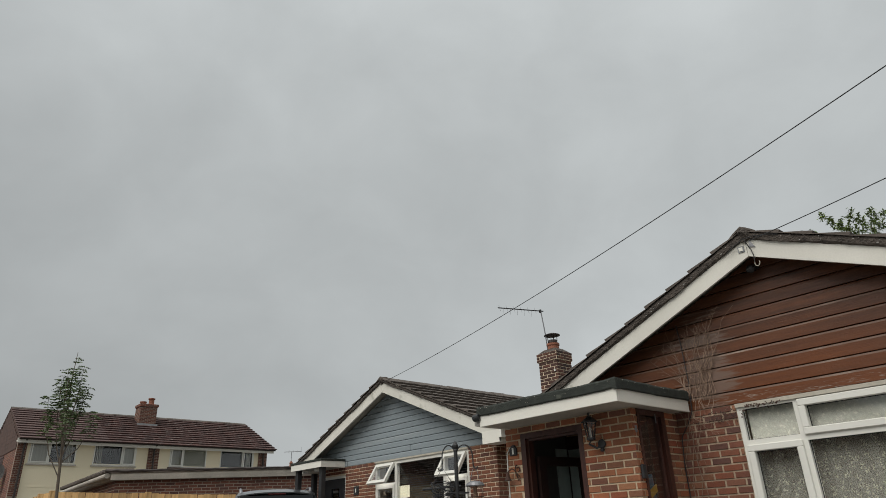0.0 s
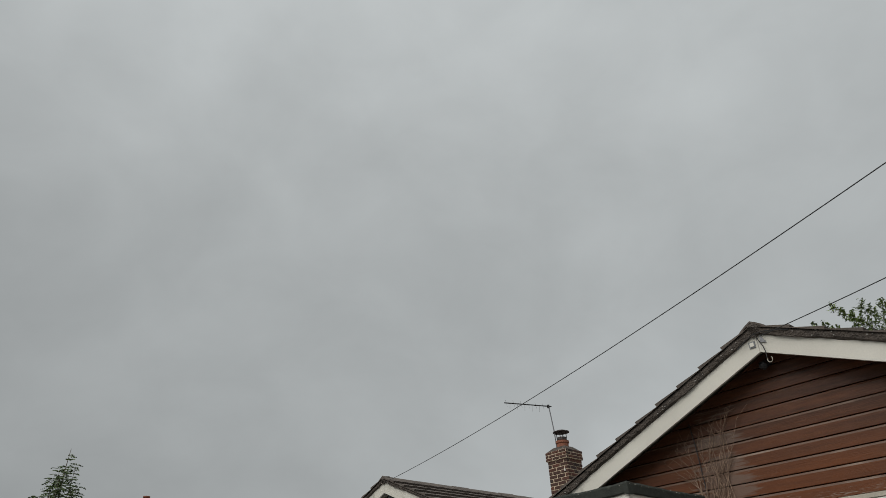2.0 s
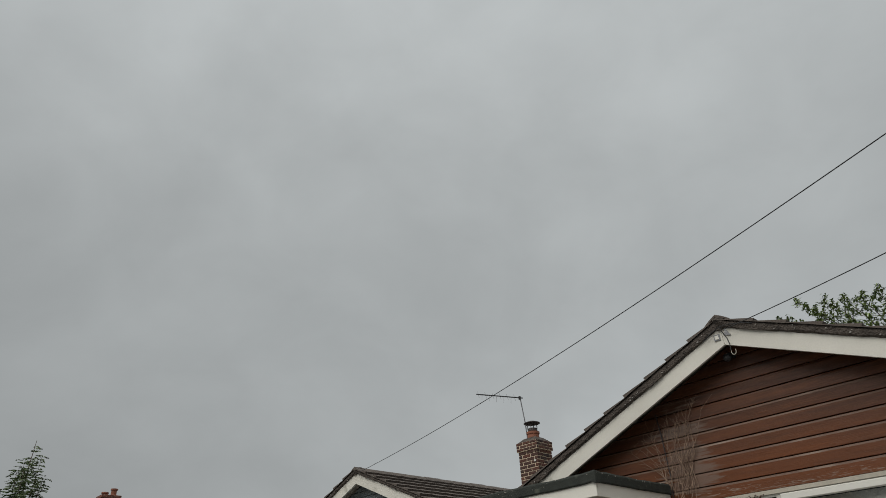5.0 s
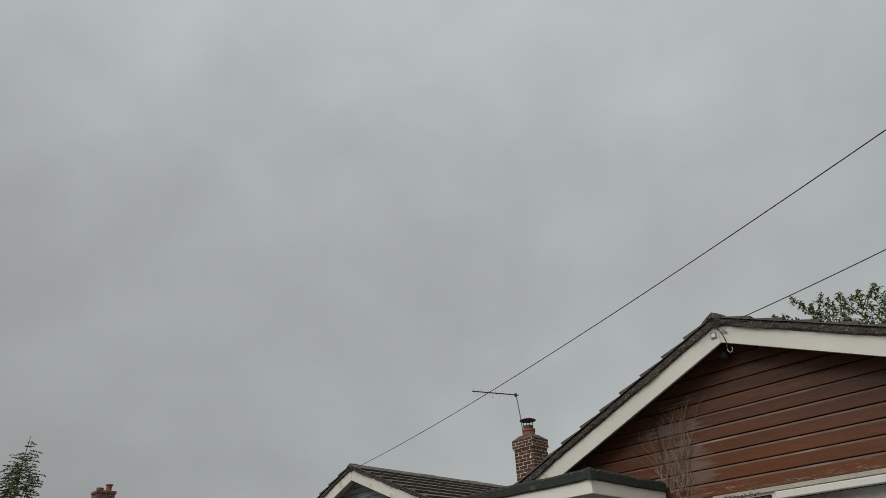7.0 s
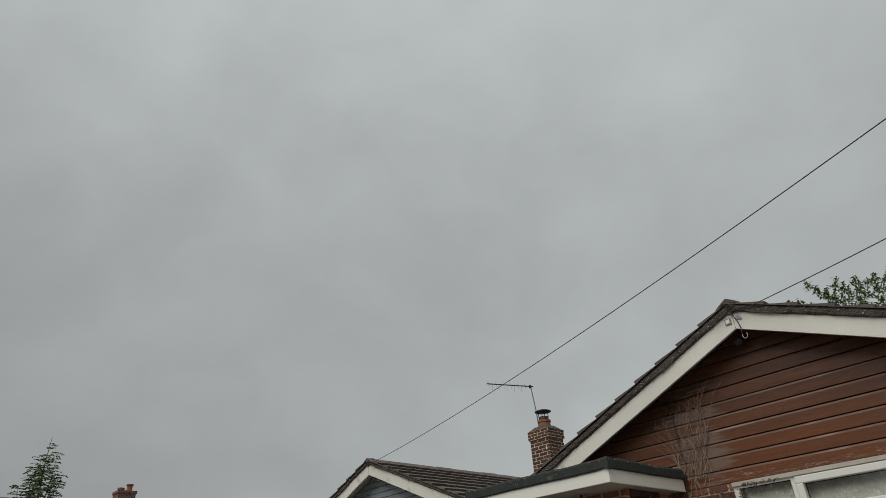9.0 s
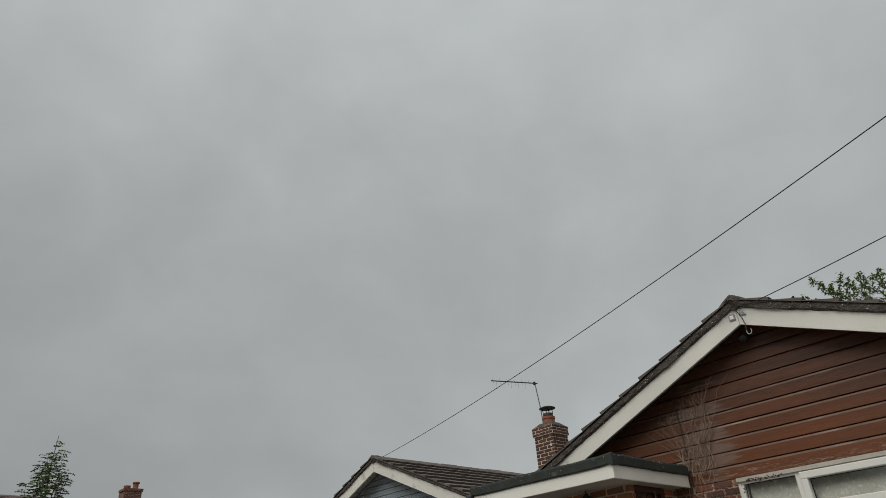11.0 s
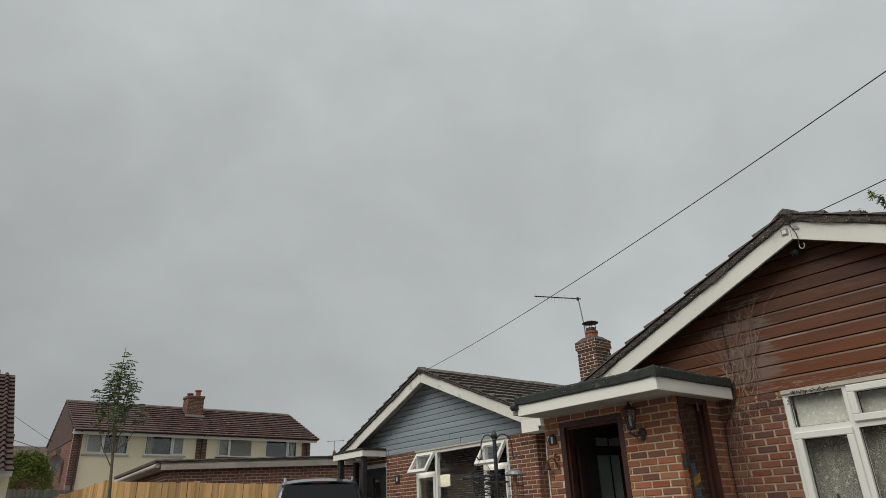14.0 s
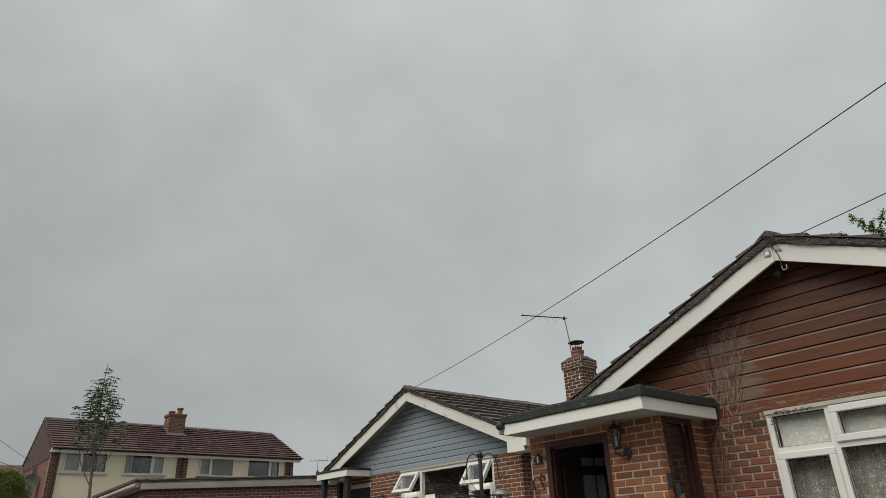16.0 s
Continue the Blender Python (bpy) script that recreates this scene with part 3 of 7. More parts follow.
def gable_roof(house, xf, x1, yr, zr, half, slope, overhang, board, mat_tile, mat_joined, lip, lay_front, zs, ridge_r=0.11, roll=0.022, bed=0.05):
    """A pitched roof whose ridge runs away from the street: deck, barge boards, tiles, ridge. zr: top of the boards at the apex."""
    roof = part("roof", bmesh.new(), M_CONCRETE, house)
    xb = xf - overhang
    bm = bmesh.new()
    for s in (1, -1):
        ye, ze = yr + s * half, zr - slope * half
        c = [(xb + 0.03, yr, zr - 0.05), (x1, yr, zr - 0.05), (x1, ye, ze - 0.05), (xb + 0.03, ye, ze - 0.05),
             (xb + 0.03, yr, zr), (x1, yr, zr), (x1, ye, ze), (xb + 0.03, ye, ze)]
        hexa(bm, c)
    bmesh.ops.recalc_face_normals(bm, faces=bm.faces)
    part("roof_deck", bm, M_GREYFASCIA, roof)
    for s in (1, -1):
        bm = bmesh.new()
        ye, ze = yr + s * half, zr - slope * half
        slope_board(bm, xb, xb + 0.028, yr + s * 0.002, zr, ye, ze, board)
        bmesh.ops.recalc_face_normals(bm, faces=bm.faces)
        part("barge_board", bm, M_BARGE, roof)
        # boxed end at the eaves
        bm = bmesh.new()
        y0, y1 = sorted((ye, ye - s * 0.36))
        box(bm, xb - 0.004, xf - 0.004, y0, y1, min(zs, ze - board) - 0.012, ze - board + 0.17)
        if s < 0 and not lay_front:
            box(bm, xb - 0.036, xf - 0.004, ye - 0.075, ye - 0.001, ze - board + 0.05, ze + bed - 0.012)
        part("eaves_box", bm, M_WHITE, roof)
        bm = boxes((xf, x1, *sorted((ye - s * 0.02, ye)), ze - 0.2, ze - 0.055))
        part("eaves_fascia", bm, M_WHITE, roof)
        gut = bmesh.new()
        yg = ye + s * 0.055
        tube(gut, [(xf - 0.02 if s > 0 else xf + 0.2, yg, ze - 0.06), (x1, yg, ze - 0.08)], 0.055, 10)
        part("gutter", gut, M_BLACK, roof)
        k = math.hypot(1, slope)
        down = (0, s / k, -slope / k)
        # mortar bed under the verge tiles, trowelled by hand, with specks of lichen
        bm = bmesh.new()
        n, length = int(half * k / 0.05), half
        rings = []
        for i in range(n + 1):
            f = i / n
            y, z = yr + s * length * f, zr - slope * length * f
            step = 0.014 * ((f * half * k / 0.31) % 1.0) if lay_front else 0.0
            j = [random.uniform(-1, 1) for _ in range(5)]
            lump = 0.012 * max(0.0, math.sin(i * 0.37 + s) + math.sin(i * 0.13))
            rings.append([bm.verts.new(p) for p in ((xb + 0.10, y, z - 0.002), (xb - 0.002, y, z - 0.002 - abs(j[0]) * 0.008), (xb - 0.030 + j[1] * 0.004, y, z + 0.012 - lump + j[2] * 0.006),
                                                    (xb - 0.036 + j[3] * 0.005, y, z + bed * 0.6), (xb - 0.030, y, z + bed + step + j[4] * 0.004), (xb + 0.10, y, z + bed - 0.004))])
        for a, b in zip(rings, rings[1:]):
            for q in range(6):
                bm.faces.new((a[q], a[(q + 1) % 6], b[(q + 1) % 6], b[q]))
        bm.faces.new(rings[0])
        bm.faces.new(rings[-1][::-1])
        bmesh.ops.recalc_face_normals(bm, faces=bm.faces)
        part("verge_bed", bm, M_VERGE, roof)
        bm = bmesh.new()
        for _ in range(34 if lay_front else 24):
            f = random.random()
            c = Vector((xb - 0.036, yr + s * half * f, zr - slope * half * f + random.uniform(0.012, bed + 0.02)))
            bmesh.ops.create_icosphere(bm, subdivisions=1, radius=random.uniform(0.003, 0.008), matrix=Matrix.Translation(c) @ Matrix.Diagonal((0.4, random.uniform(0.7, 1.6), 1, 1)))
        part("lichen", bm, M_CONCRETE, roof, "pale lichen specks", kind="stuff")
        if s > 0:
            corner, along = (xb - 0.05, yr, zr + bed), (1, 0, 0)
        else:
            corner, along = (x1, yr, zr + bed), (-1, 0, 0)
        run = x1 - xb + 0.05
        cols = int(round(run / 0.30))
        if s > 0:
            pick = (lambda c, r: c < 4) if lay_front else (lambda c, r: c < 3)
        else:
            pick = (lambda c, r: c >= cols - (3 if lay_front else 26))
        tile_slope(roof, corner, along, down, run, half * k + 0.06, gauge=0.31, lip=lip, roll=roll, material=mat_tile, joined=mat_joined, first=pick)
    ridge_tiles(roof, (xb - 0.045, yr, zr + bed), (x1, yr, zr + bed), ridge_r, 0.42, M_TILE)
    plug = tube(bmesh.new(), [(xb - 0.042, yr + 0.006, zr + bed - 0.035), (xb - 0.03, yr, zr + bed - 0.025), (xb + 0.1, yr, zr + bed - 0.02)], [ridge_r * 0.45, ridge_r * 0.8, ridge_r * 0.9], 11)
    part("ridge_plug", plug, M_VERGE, roof)
    return roof


def gable_boards(house, x, yr, zb, z_apex, slope, pitch, material, name, groove, label, y_lo=None, y_hi=None, worn=None):
    """Horizontal shiplap boards that fill a gable down to zb; each board is cut to the slopes."""
    panel = part("gable_cladding", bmesh.new(), material, house, label)
    n = int((z_apex - zb) / pitch) + 1
    for i in range(n):
        z0, z1 = zb + i * pitch, min(zb + (i + 1) * pitch, z_apex - 0.01)
        if z1 - z0 < 0.03:
            continue
        w0, w1 = (z_apex - z0) / slope, (z_apex - z1) / slope
        bm = bmesh.new()
        ring = []
        for d, z in ((0.0, z0), (0.026, z0 + 0.001), (0.028, z0 + 0.004), (0.027, z1 - groove - 0.018), (0.020, z1 - groove), (0.006, z1 - groove * 0.3), (0.0, z1)):
            w = (z_apex - z) / slope
            a, b = yr - w, yr + w
            if y_lo is not None:
                a, b = max(a, y_lo), min(b, y_hi)
            jit = random.uniform(-0.001, 0.001)
            ring.append((bm.verts.new((x - d, a, z + jit)), bm.verts.new((x - d, b, z + jit))))
        for (a0, b0), (a1, b1) in zip(ring, ring[1:]):
            bm.faces.new((a0, b0, b1, a1))
        bm.faces.new((ring[-1][0], ring[-1][1], ring[0][1], ring[0][0]))
        bm.faces.new([r[0] for r in ring])
        bm.faces.new([r[1] for r in ring][::-1])
        bmesh.ops.recalc_face_normals(bm, faces=bm.faces)
        ob = part(name, bm, material, panel)
        if worn and i < 6:
            # upper edge painted pale: sky caught on the chamfer, and stain rubbed off
            ob.data.materials.append(worn)
            ob.data.polygons[3].material_index = 1
    return panel


def window_bars(bm, x0, x1, y0, y1, z0, z1, w):
    """A rectangular frame of bars of width w, lying in a wall that faces -x."""
    box(bm, x0, x1, y0, y1, z0, z0 + w)
    box(bm, x0, x1, y0, y1, z1 - w, z1)
    box(bm, x0, x1, y0, y0 + w, z0 + w, z1 - w)
    box(bm, x0, x1, y1 - w, y1, z0 + w, z1 - w)


def pane_in(window, x, y0, y1, z0, z1, name="pane"):
    p = part(name, boxes((x, x + 0.006, y0, y1, z0, z1)), M_GLASS, window)
    p.visible_shadow = False
    return p


# ---- ground ----
bm = bmesh.new()
ys = [-900, -60, -20, -5, 0, 4, 8, 12, 16, 22, 30, 38, 45, 80, 1200]
xs = [-900, -60, -20, 0, 20, 60, 900]
grid = [[bm.verts.new((x, y, ground_z(y))) for x in xs] for y in ys]
for r0, r1 in zip(grid, grid[1:]):
    for k in range(len(xs) - 1):
        bm.faces.new((r0[k], r0[k + 1], r1[k + 1], r1[k]))
part("ground", bm, M_GROUND, None, "unseen ground, gently rising, pale grey to bounce light upward", kind="structure")

# ---- the bungalow with brown boards ----
BH = thing("bungalow", 6.5, 2.43, 0.0, "brick bungalow with brown stained boarded gable and white barge boards", "house")
FX, ZS, YR, ZA, SL, HALF = 6.5, 2.37, 2.43, 3.91, 0.4226, 3.28
Y0, Y1 = YR - 3.05, YR + 3.05
WY0, WY1, WZ0, WZ1 = 0.55, 3.0, 0.95, 2.36
wall = part("wall", boxes((FX + 0.004, FX + 0.25, WY1, Y1, 0, ZS), (FX + 0.004, FX + 0.25, Y0, WY0, 0, ZS), (FX + 0.004, FX + 0.25, WY0, WY1, 0, WZ0),
                          (FX + 0.25, 14.2, Y1 - 0.2, Y1, 0, ZS), (FX + 0.25, 14.2, Y0, Y0 + 0.2, 0, ZS), (14.0, 14.2, Y0 + 0.2, Y1 - 0.2, 0, ZS)), M_MORTAR_TAN, BH, "orange-red brick wall")
bm = bmesh.new()
v = [bm.verts.new(p) for p in ((FX + 0.03, Y0, ZS), (FX + 0.03, Y1, ZS), (FX + 0.03, YR, ZA - 0.06), (FX + 0.2, Y0, ZS), (FX + 0.2, Y1, ZS), (FX + 0.2, YR, ZA - 0.06))]
for f in ((0, 1, 2), (5, 4, 3), (0, 3, 4, 1), (1, 4, 5, 2), (2, 5, 3, 0)):
    bm.faces.new([v[i] for i in f])
bmesh.ops.recalc_face_normals(bm, faces=bm.faces)
part("gable_backing", bm, M_DARKWOOD, BH)
gable_boards(BH, FX + 0.02, YR, ZS, ZA - 0.10, SL, 0.1295, M_BOARD, "board", 0.008, "glossy brown stained shiplap boards, worn grey beside a vine", Y0, Y1, worn=M_LIT_WORN)
gable_roof(BH, FX, 14.4, YR, ZA, HALF, SL, 0.25, 0.188, M_TILE, M_TILE_JOINED, 0.036, True, ZS, 0.098, 0.022, 0.068)
# inner faces in the near-black plaster, so room shade comes from colour
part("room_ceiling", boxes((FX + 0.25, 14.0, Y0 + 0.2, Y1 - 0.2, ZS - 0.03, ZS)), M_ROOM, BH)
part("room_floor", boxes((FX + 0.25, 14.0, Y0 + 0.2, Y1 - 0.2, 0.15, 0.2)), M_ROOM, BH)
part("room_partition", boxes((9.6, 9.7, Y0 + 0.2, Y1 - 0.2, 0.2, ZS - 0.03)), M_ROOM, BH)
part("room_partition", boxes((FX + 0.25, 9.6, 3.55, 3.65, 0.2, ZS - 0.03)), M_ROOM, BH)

# picture window: narrow side lights and a wide middle one, top lights above
win = part("window", boxes((FX - 0.03, FX + 0.20, WY0, WY1, WZ0 - 0.04, WZ0)), M_UPVC, BH, "white plastic window with lace net curtains")
bm = bmesh.new()
window_bars(bm, FX + 0.01, FX + 0.08, WY0, WY1, WZ0, WZ1, 0.05)
MUL = (1.17, 2.43)
for m in MUL:
    box(bm, FX + 0.01, FX + 0.08, m - 0.028, m + 0.028, WZ0 + 0.05, WZ1 - 0.05)
TR = 1.985
for a, b in ((WY0 + 0.05, MUL[0] - 0.028), (MUL[0] + 0.028, MUL[1] - 0.028), (MUL[1] + 0.028, WY1 - 0.05)):
    box(bm, FX + 0.01, FX + 0.08, a, b, TR - 0.03, TR + 0.03)
part("window_frame", bm, M_UPVC, win)
for a, b, z0, z1, sash in ((MUL[1] + 0.028, WY1 - 0.05, WZ0 + 0.05, TR - 0.03, True), (MUL[0] + 0.028, MUL[1] - 0.028, TR + 0.03, WZ1 - 0.05, True),
                           (WY0 + 0.05, MUL[0] - 0.028, WZ0 + 0.05, TR - 0.03, True)):
    bm = bmesh.new()
    window_bars(bm, FX - 0.015, FX + 0.045, a - 0.012, b + 0.012, z0 - 0.012, z1 + 0.012, 0.062)
    part("sash", bevelled(bm, 0.006, 1), M_UPVC, win)
for a, b in ((WY0 + 0.05, MUL[0] - 0.028), (MUL[0] + 0.028, MUL[1] - 0.028), (MUL[1] + 0.028, WY1 - 0.05)):
    pane_in(win, FX + 0.05, a, b, WZ0 + 0.05, TR - 0.03)
    pane_in(win, FX + 0.05, a, b, TR + 0.03, WZ1 - 0.05)
    for z0, z1 in ((WZ0 + 0.05, TR - 0.03), (TR + 0.03, WZ1 - 0.05)):
        bm = bmesh.new()
        sash = (z1 < TR and (a > 2.0 or b < 1.3)) or (z1 > TR and 1.0 < a < 1.5)
        g = 0.05 if sash else 0.0
        window_bars(bm, FX + 0.042, FX + 0.049, a + g, b - g, z0 + g, z1 - g, 0.006)
        part("gasket", bm, M_RUBBER, win)
part("head_trim", boxes((FX - 0.012, FX + 0.009, WY0, WY1, WZ1 - 0.028, WZ1 + 0.008)), M_TRIM, win)
part("handle", bevelled(boxes((FX - 0.035, FX - 0.015, 2.69, 2.71, 1.30, 1.42)), 0.004), M_BLACK, win, "black window handle")
# net curtains hang in soft folds behind the panes
bm = bmesh.new()
cols = []
for i in range(121):
    y = WY0 + 0.05 + i * (WY1 - WY0 - 0.1) / 120
    d = 0.17 + 0.018 * math.sin(y * 38) + 0.01 * math.sin(y * 91 + 1)
    cols.append((bm.verts.new((FX + d, y, WZ0 + 0.02)), bm.verts.new((FX + d, y, WZ1 - 0.02))))
for a, b in zip(cols, cols[1:]):
    bm.faces.new((a[0], b[0], b[1], a[1]))
net = part("net_curtain", bm, M_LACE, None, "white lace net curtain hanging behind the window", smooth=True)
tagged(net, category="curtain")
# added sheet: lace plus the sky's reflection in the top lights, as pale colour
bm = bmesh.new()
cols = []
for i in range(60):
    y = 0.62 + i * 2.32 / 59
    d = 0.105 + 0.004 * math.sin(y * 60)
    cols.append((bm.verts.new((FX + d, y, 1.98)), bm.verts.new((FX + d, y, 2.35))))
for a, b in zip(cols, cols[1:]):
    bm.faces.new((a[0], b[0], b[1], a[1]))
tagged(part("curtain_pelmet", bm, M_LACE_PALE, None, "added pale lace sheet carrying the sky brightness of the top lights", smooth=True), category="curtain")

# ---- the porch ----
PX, PY0, PY1 = 5.65, 3.66, 5.37
DY0, DY1, DZ1 = 4.27, 5.14, 2.29
PORCH = thing("porch", 5.95, 4.5, 0.0, "brick entrance porch with a flat felt roof and dark door frame", "porch")
pw = part("wall", boxes((PX + 0.004, 5.74, PY0 + 0.004, DY0, 0, ZS), (PX + 0.004, PX + 0.2, DY1, PY1, 0, ZS), (PX + 0.004, PX + 0.2, DY0, DY1, DZ1, ZS),
                        (6.25, FX + 0.01, PY0 + 0.004, PY0 + 0.2, 0, ZS), (5.74, 6.25, PY0 + 0.004, PY0 + 0.2, 0, 0.3),
                        (PX + 0.2, FX + 0.01, PY1 - 0.2, PY1, 0, ZS)), M_MORTAR, PORCH, "orange brick porch wall with pale mortar")
part("porch_floor", boxes((PX + 0.2, FX, PY0 + 0.2, PY1 - 0.2, 0.0, 0.16)), M_CONCRETE, PORCH)
# roof: white fascia, soffit, felt with a raised, rolled edge
RX0, RY0, RY1, RX1 = 5.17, 3.47, 5.30, 6.46
proof = part("porch_roof", boxes((RX0 + 0.02, RX1, RY0 + 0.02, RY1 + 0.1, ZS + 0.012, ZS + 0.1)), M_CONCRETE, PORCH)
part("soffit", boxes((RX0 + 0.02, RX1, RY0 + 0.02, RY1, ZS, ZS + 0.01)), M_GREYFASCIA, proof)
part("fascia", bevelled(boxes((RX0, RX0 + 0.02, RY0, RY1, ZS - 0.012, ZS + 0.135)), 0.003, 1), M_WHITE, proof)
part("fascia", bevelled(boxes((RX0 + 0.021, RX1, RY0, RY0 + 0.02, ZS - 0.012, ZS + 0.135)), 0.003, 1), M_WHITE, proof)
part("fascia", boxes((RX0 + 0.021, RX1, RY1 - 0.02, RY1, ZS - 0.012, ZS + 0.135)), M_WHITE, proof)
bm = bmesh.new()
sec = [(-0.010, 0.100), (-0.022, 0.112), (-0.019, 0.185), (-0.006, 0.203), (0.05, 0.206), (0.25, 0.17)]
cn = [(RX1, RY0, 0, -1), (RX0, RY0, -1, -1), (RX0, RY1, -1, 1), (RX1, RY1, 0, 1)]
path = []
for (xa, ya, sa, ta), (xb, yb, sb, tb) in zip(cn, cn[1:]):
    for k in range(14):
        f = k / 14
        path.append((xa + (xb - xa) * f, ya + (yb - ya) * f, sa if k == 0 else (sa if sa == sb else 0), ta if k == 0 else (ta if ta == tb else 0)))
path.append(cn[-1])
rings = []
for i, (x, y, sx, sy) in enumerate(path):
    wob = 0.003 * math.sin(i * 1.7) + 0.004 * math.sin(i * 0.6 + 1)
    corner = 0.012 if (sx and sy) else 0.0
    rings.append([bm.verts.new((x - sx * d, y - sy * d, ZS + h + (wob if j > 1 else wob * 0.4) + (corner if j < 5 else 0))) for j, (d, h) in enumerate(sec)])
for a, b in zip(rings, rings[1:]):
    for j in range(len(sec) - 1):
        bm.faces.new((a[j], b[j], b[j + 1], a[j + 1]))
bm.faces.new([r[-1] for r in rings])
bmesh.ops.recalc_face_normals(bm, faces=bm.faces)
part("felt", bm, M_FELT, proof, "dark green mineral felt, rolled over the edge")
bm = bmesh.new()
tube(bm, [(RX0 - 0.01, RY1 - 0.02, ZS + 0.10), (RX0 - 0.01, RY1 + 0.07, ZS + 0.09)], 0.038, 12)
part("gutter_end", bm, M_BLACK, proof)
bm = bmesh.new()
hexa(bm, [(RX0 - 0.024, RY0 - 0.024, ZS + 0.09), (RX0 + 0.05, RY0 - 0.024, ZS + 0.10), (RX0 + 0.05, RY0 + 0.0, ZS + 0.10), (RX0 - 0.024, RY0 + 0.03, ZS + 0.11),
          (RX0 - 0.02, RY0 - 0.02, ZS + 0.202), (RX0 + 0.12, RY0 - 0.014, ZS + 0.204), (RX0 + 0.12, RY0 + 0.05, ZS + 0.208), (RX0 - 0.01, RY0 + 0.05, ZS + 0.206)])
part("corner_flap", bevelled(bm, 0.006, 2), M_FELT, proof, "folded felt corner")
random.seed(3)
bm = bmesh.new()
for k in range(26):
    if k % 3:
        c = Vector((RX0 - 0.020, random.uniform(RY0, RY1), ZS + 0.183 + random.choice((-0.035, 0.0, 0.006)) + random.uniform(-0.006, 0.006)))
    else:
        c = Vector((random.uniform(RX0, RX1), RY0 - 0.020, ZS + 0.183 + random.choice((-0.035, 0.0, 0.006)) + random.uniform(-0.006, 0.006)))
    r = random.uniform(0.0028, 0.005)
    bmesh.ops.create_icosphere(bm, subdivisions=1, radius=r, matrix=Matrix.Translation(c) @ Matrix.Diagonal((1, 1, random.uniform(0.7, 1.2), 1)))
part("felt_nail", bm, M_GREYFASCIA, proof, "pale felt nails along the edge", kind="stuff")
# door frame and open door
df = part("door", boxes((PX - 0.004, PX + 0.12, DY0, DY0 + 0.06, 0.16, DZ1), (PX - 0.004, PX + 0.12, DY1 - 0.07, DY1, 0.16, DZ1), (PX - 0.004, PX + 0.12, DY0 + 0.06, DY1 - 0.07, DZ1 - 0.06, DZ1)),
          M_DARKWOOD, PORCH, "dark stained wooden entrance door standing open")
# dark sheets over the pale inner walls paint in the porch's shade
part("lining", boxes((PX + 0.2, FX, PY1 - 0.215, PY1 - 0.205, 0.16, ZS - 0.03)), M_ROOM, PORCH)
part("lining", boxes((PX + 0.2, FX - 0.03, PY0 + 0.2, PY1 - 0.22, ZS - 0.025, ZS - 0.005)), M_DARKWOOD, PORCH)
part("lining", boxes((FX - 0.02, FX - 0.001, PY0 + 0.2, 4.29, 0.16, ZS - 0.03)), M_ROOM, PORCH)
# added teal panel stands in for pale light in the open leaf's glass
part("wall_panel", boxes((6.26, 6.47, PY1 - 0.226, PY1 - 0.216, 0.16, 2.16)), M_TEAL, PORCH)
part("door_stop", boxes((PX + 0.03, PX + 0.11, DY0 + 0.06, DY0 + 0.085, 0.16, DZ1 - 0.06), (PX + 0.03, PX + 0.11, DY1 - 0.095, DY1 - 0.07, 0.16, DZ1 - 0.06), (PX + 0.03, PX + 0.11, DY0 + 0.085, DY1 - 0.095, DZ1 - 0.085, DZ1 - 0.06)), M_DARKWOOD, df)
leaf = bmesh.new()
window_bars(leaf, 0, 0.045, 0, 0.74, 0, 1.87, 0.10)
box(leaf, 0, 0.045, 0.1, 0.64, 0.8, 0.9)
box(leaf, 0.01, 0.035, 0.1, 0.64, 0.1, 0.8)
bmesh.ops.rotate(leaf, cent=(0, 0, 0), matrix=Matrix.Rotation(radians(-97), 3, "Z"), verts=leaf.verts)
bmesh.ops.translate(leaf, vec=(PX + 0.13, DY1 - 0.10, 0.17), verts=leaf.verts)
part("door_leaf", leaf, M_LEAFWOOD, df, "open glazed door leaf")
inner = part("inner_door", boxes((FX - 0.03, FX + 0.001, 4.30, 4.90, 0.16, 2.3), (FX - 0.03, FX + 0.001, 5.14, 5.17, 0.16, 2.3), (FX - 0.03, FX + 0.001, 4.90, 5.14, 2.15, 2.3), (FX - 0.03, FX + 0.001, 4.90, 5.14, 0.16, 0.4)), M_LEAFWOOD, PORCH, "dark inner door with pale frosted glass")
part("frosted_pane", boxes((FX - 0.01, FX, 4.90, 5.14, 0.4, 2.15)), M_TEAL, inner)
# tall side light in the end wall
sl = part("side_window", boxes((5.742, 5.775, PY0 - 0.012, PY0 + 0.045, 0.3, ZS - 0.005), (6.17, 6.248, PY0 - 0.012, PY0 + 0.045, 0.3, ZS - 0.005), (5.775, 6.17, PY0 - 0.012, PY0 + 0.045, ZS - 0.06, ZS - 0.005), (5.775, 6.17, PY0 - 0.012, PY0 + 0.045, 0.3, 0.36),
                             (6.12, 6.135, PY0 + 0.005, PY0 + 0.04, 0.36, ZS - 0.06)), M_DARKWOOD, PORCH, "dark stained frame with tall clear glass")
g = part("pane", boxes((5.775, 6.17, PY0 + 0.03, PY0 + 0.036, 0.36, ZS - 0.06)), M_GLASS, sl)
g.visible_shadow = False
# dark sheet over the pale reveal, its shade put into the colour
part("lining", boxes((6.236, 6.249, PY0 + 0.046, PY0 + 0.2, 0.3, ZS - 0.005)), M_DARKWOOD, sl)
part("casement_stay", bevelled(boxes((6.055, 6.07, PY0 - 0.02, PY0 - 0.01, 2.24, 2.33)), 0.003, 1), M_GALV, sl)

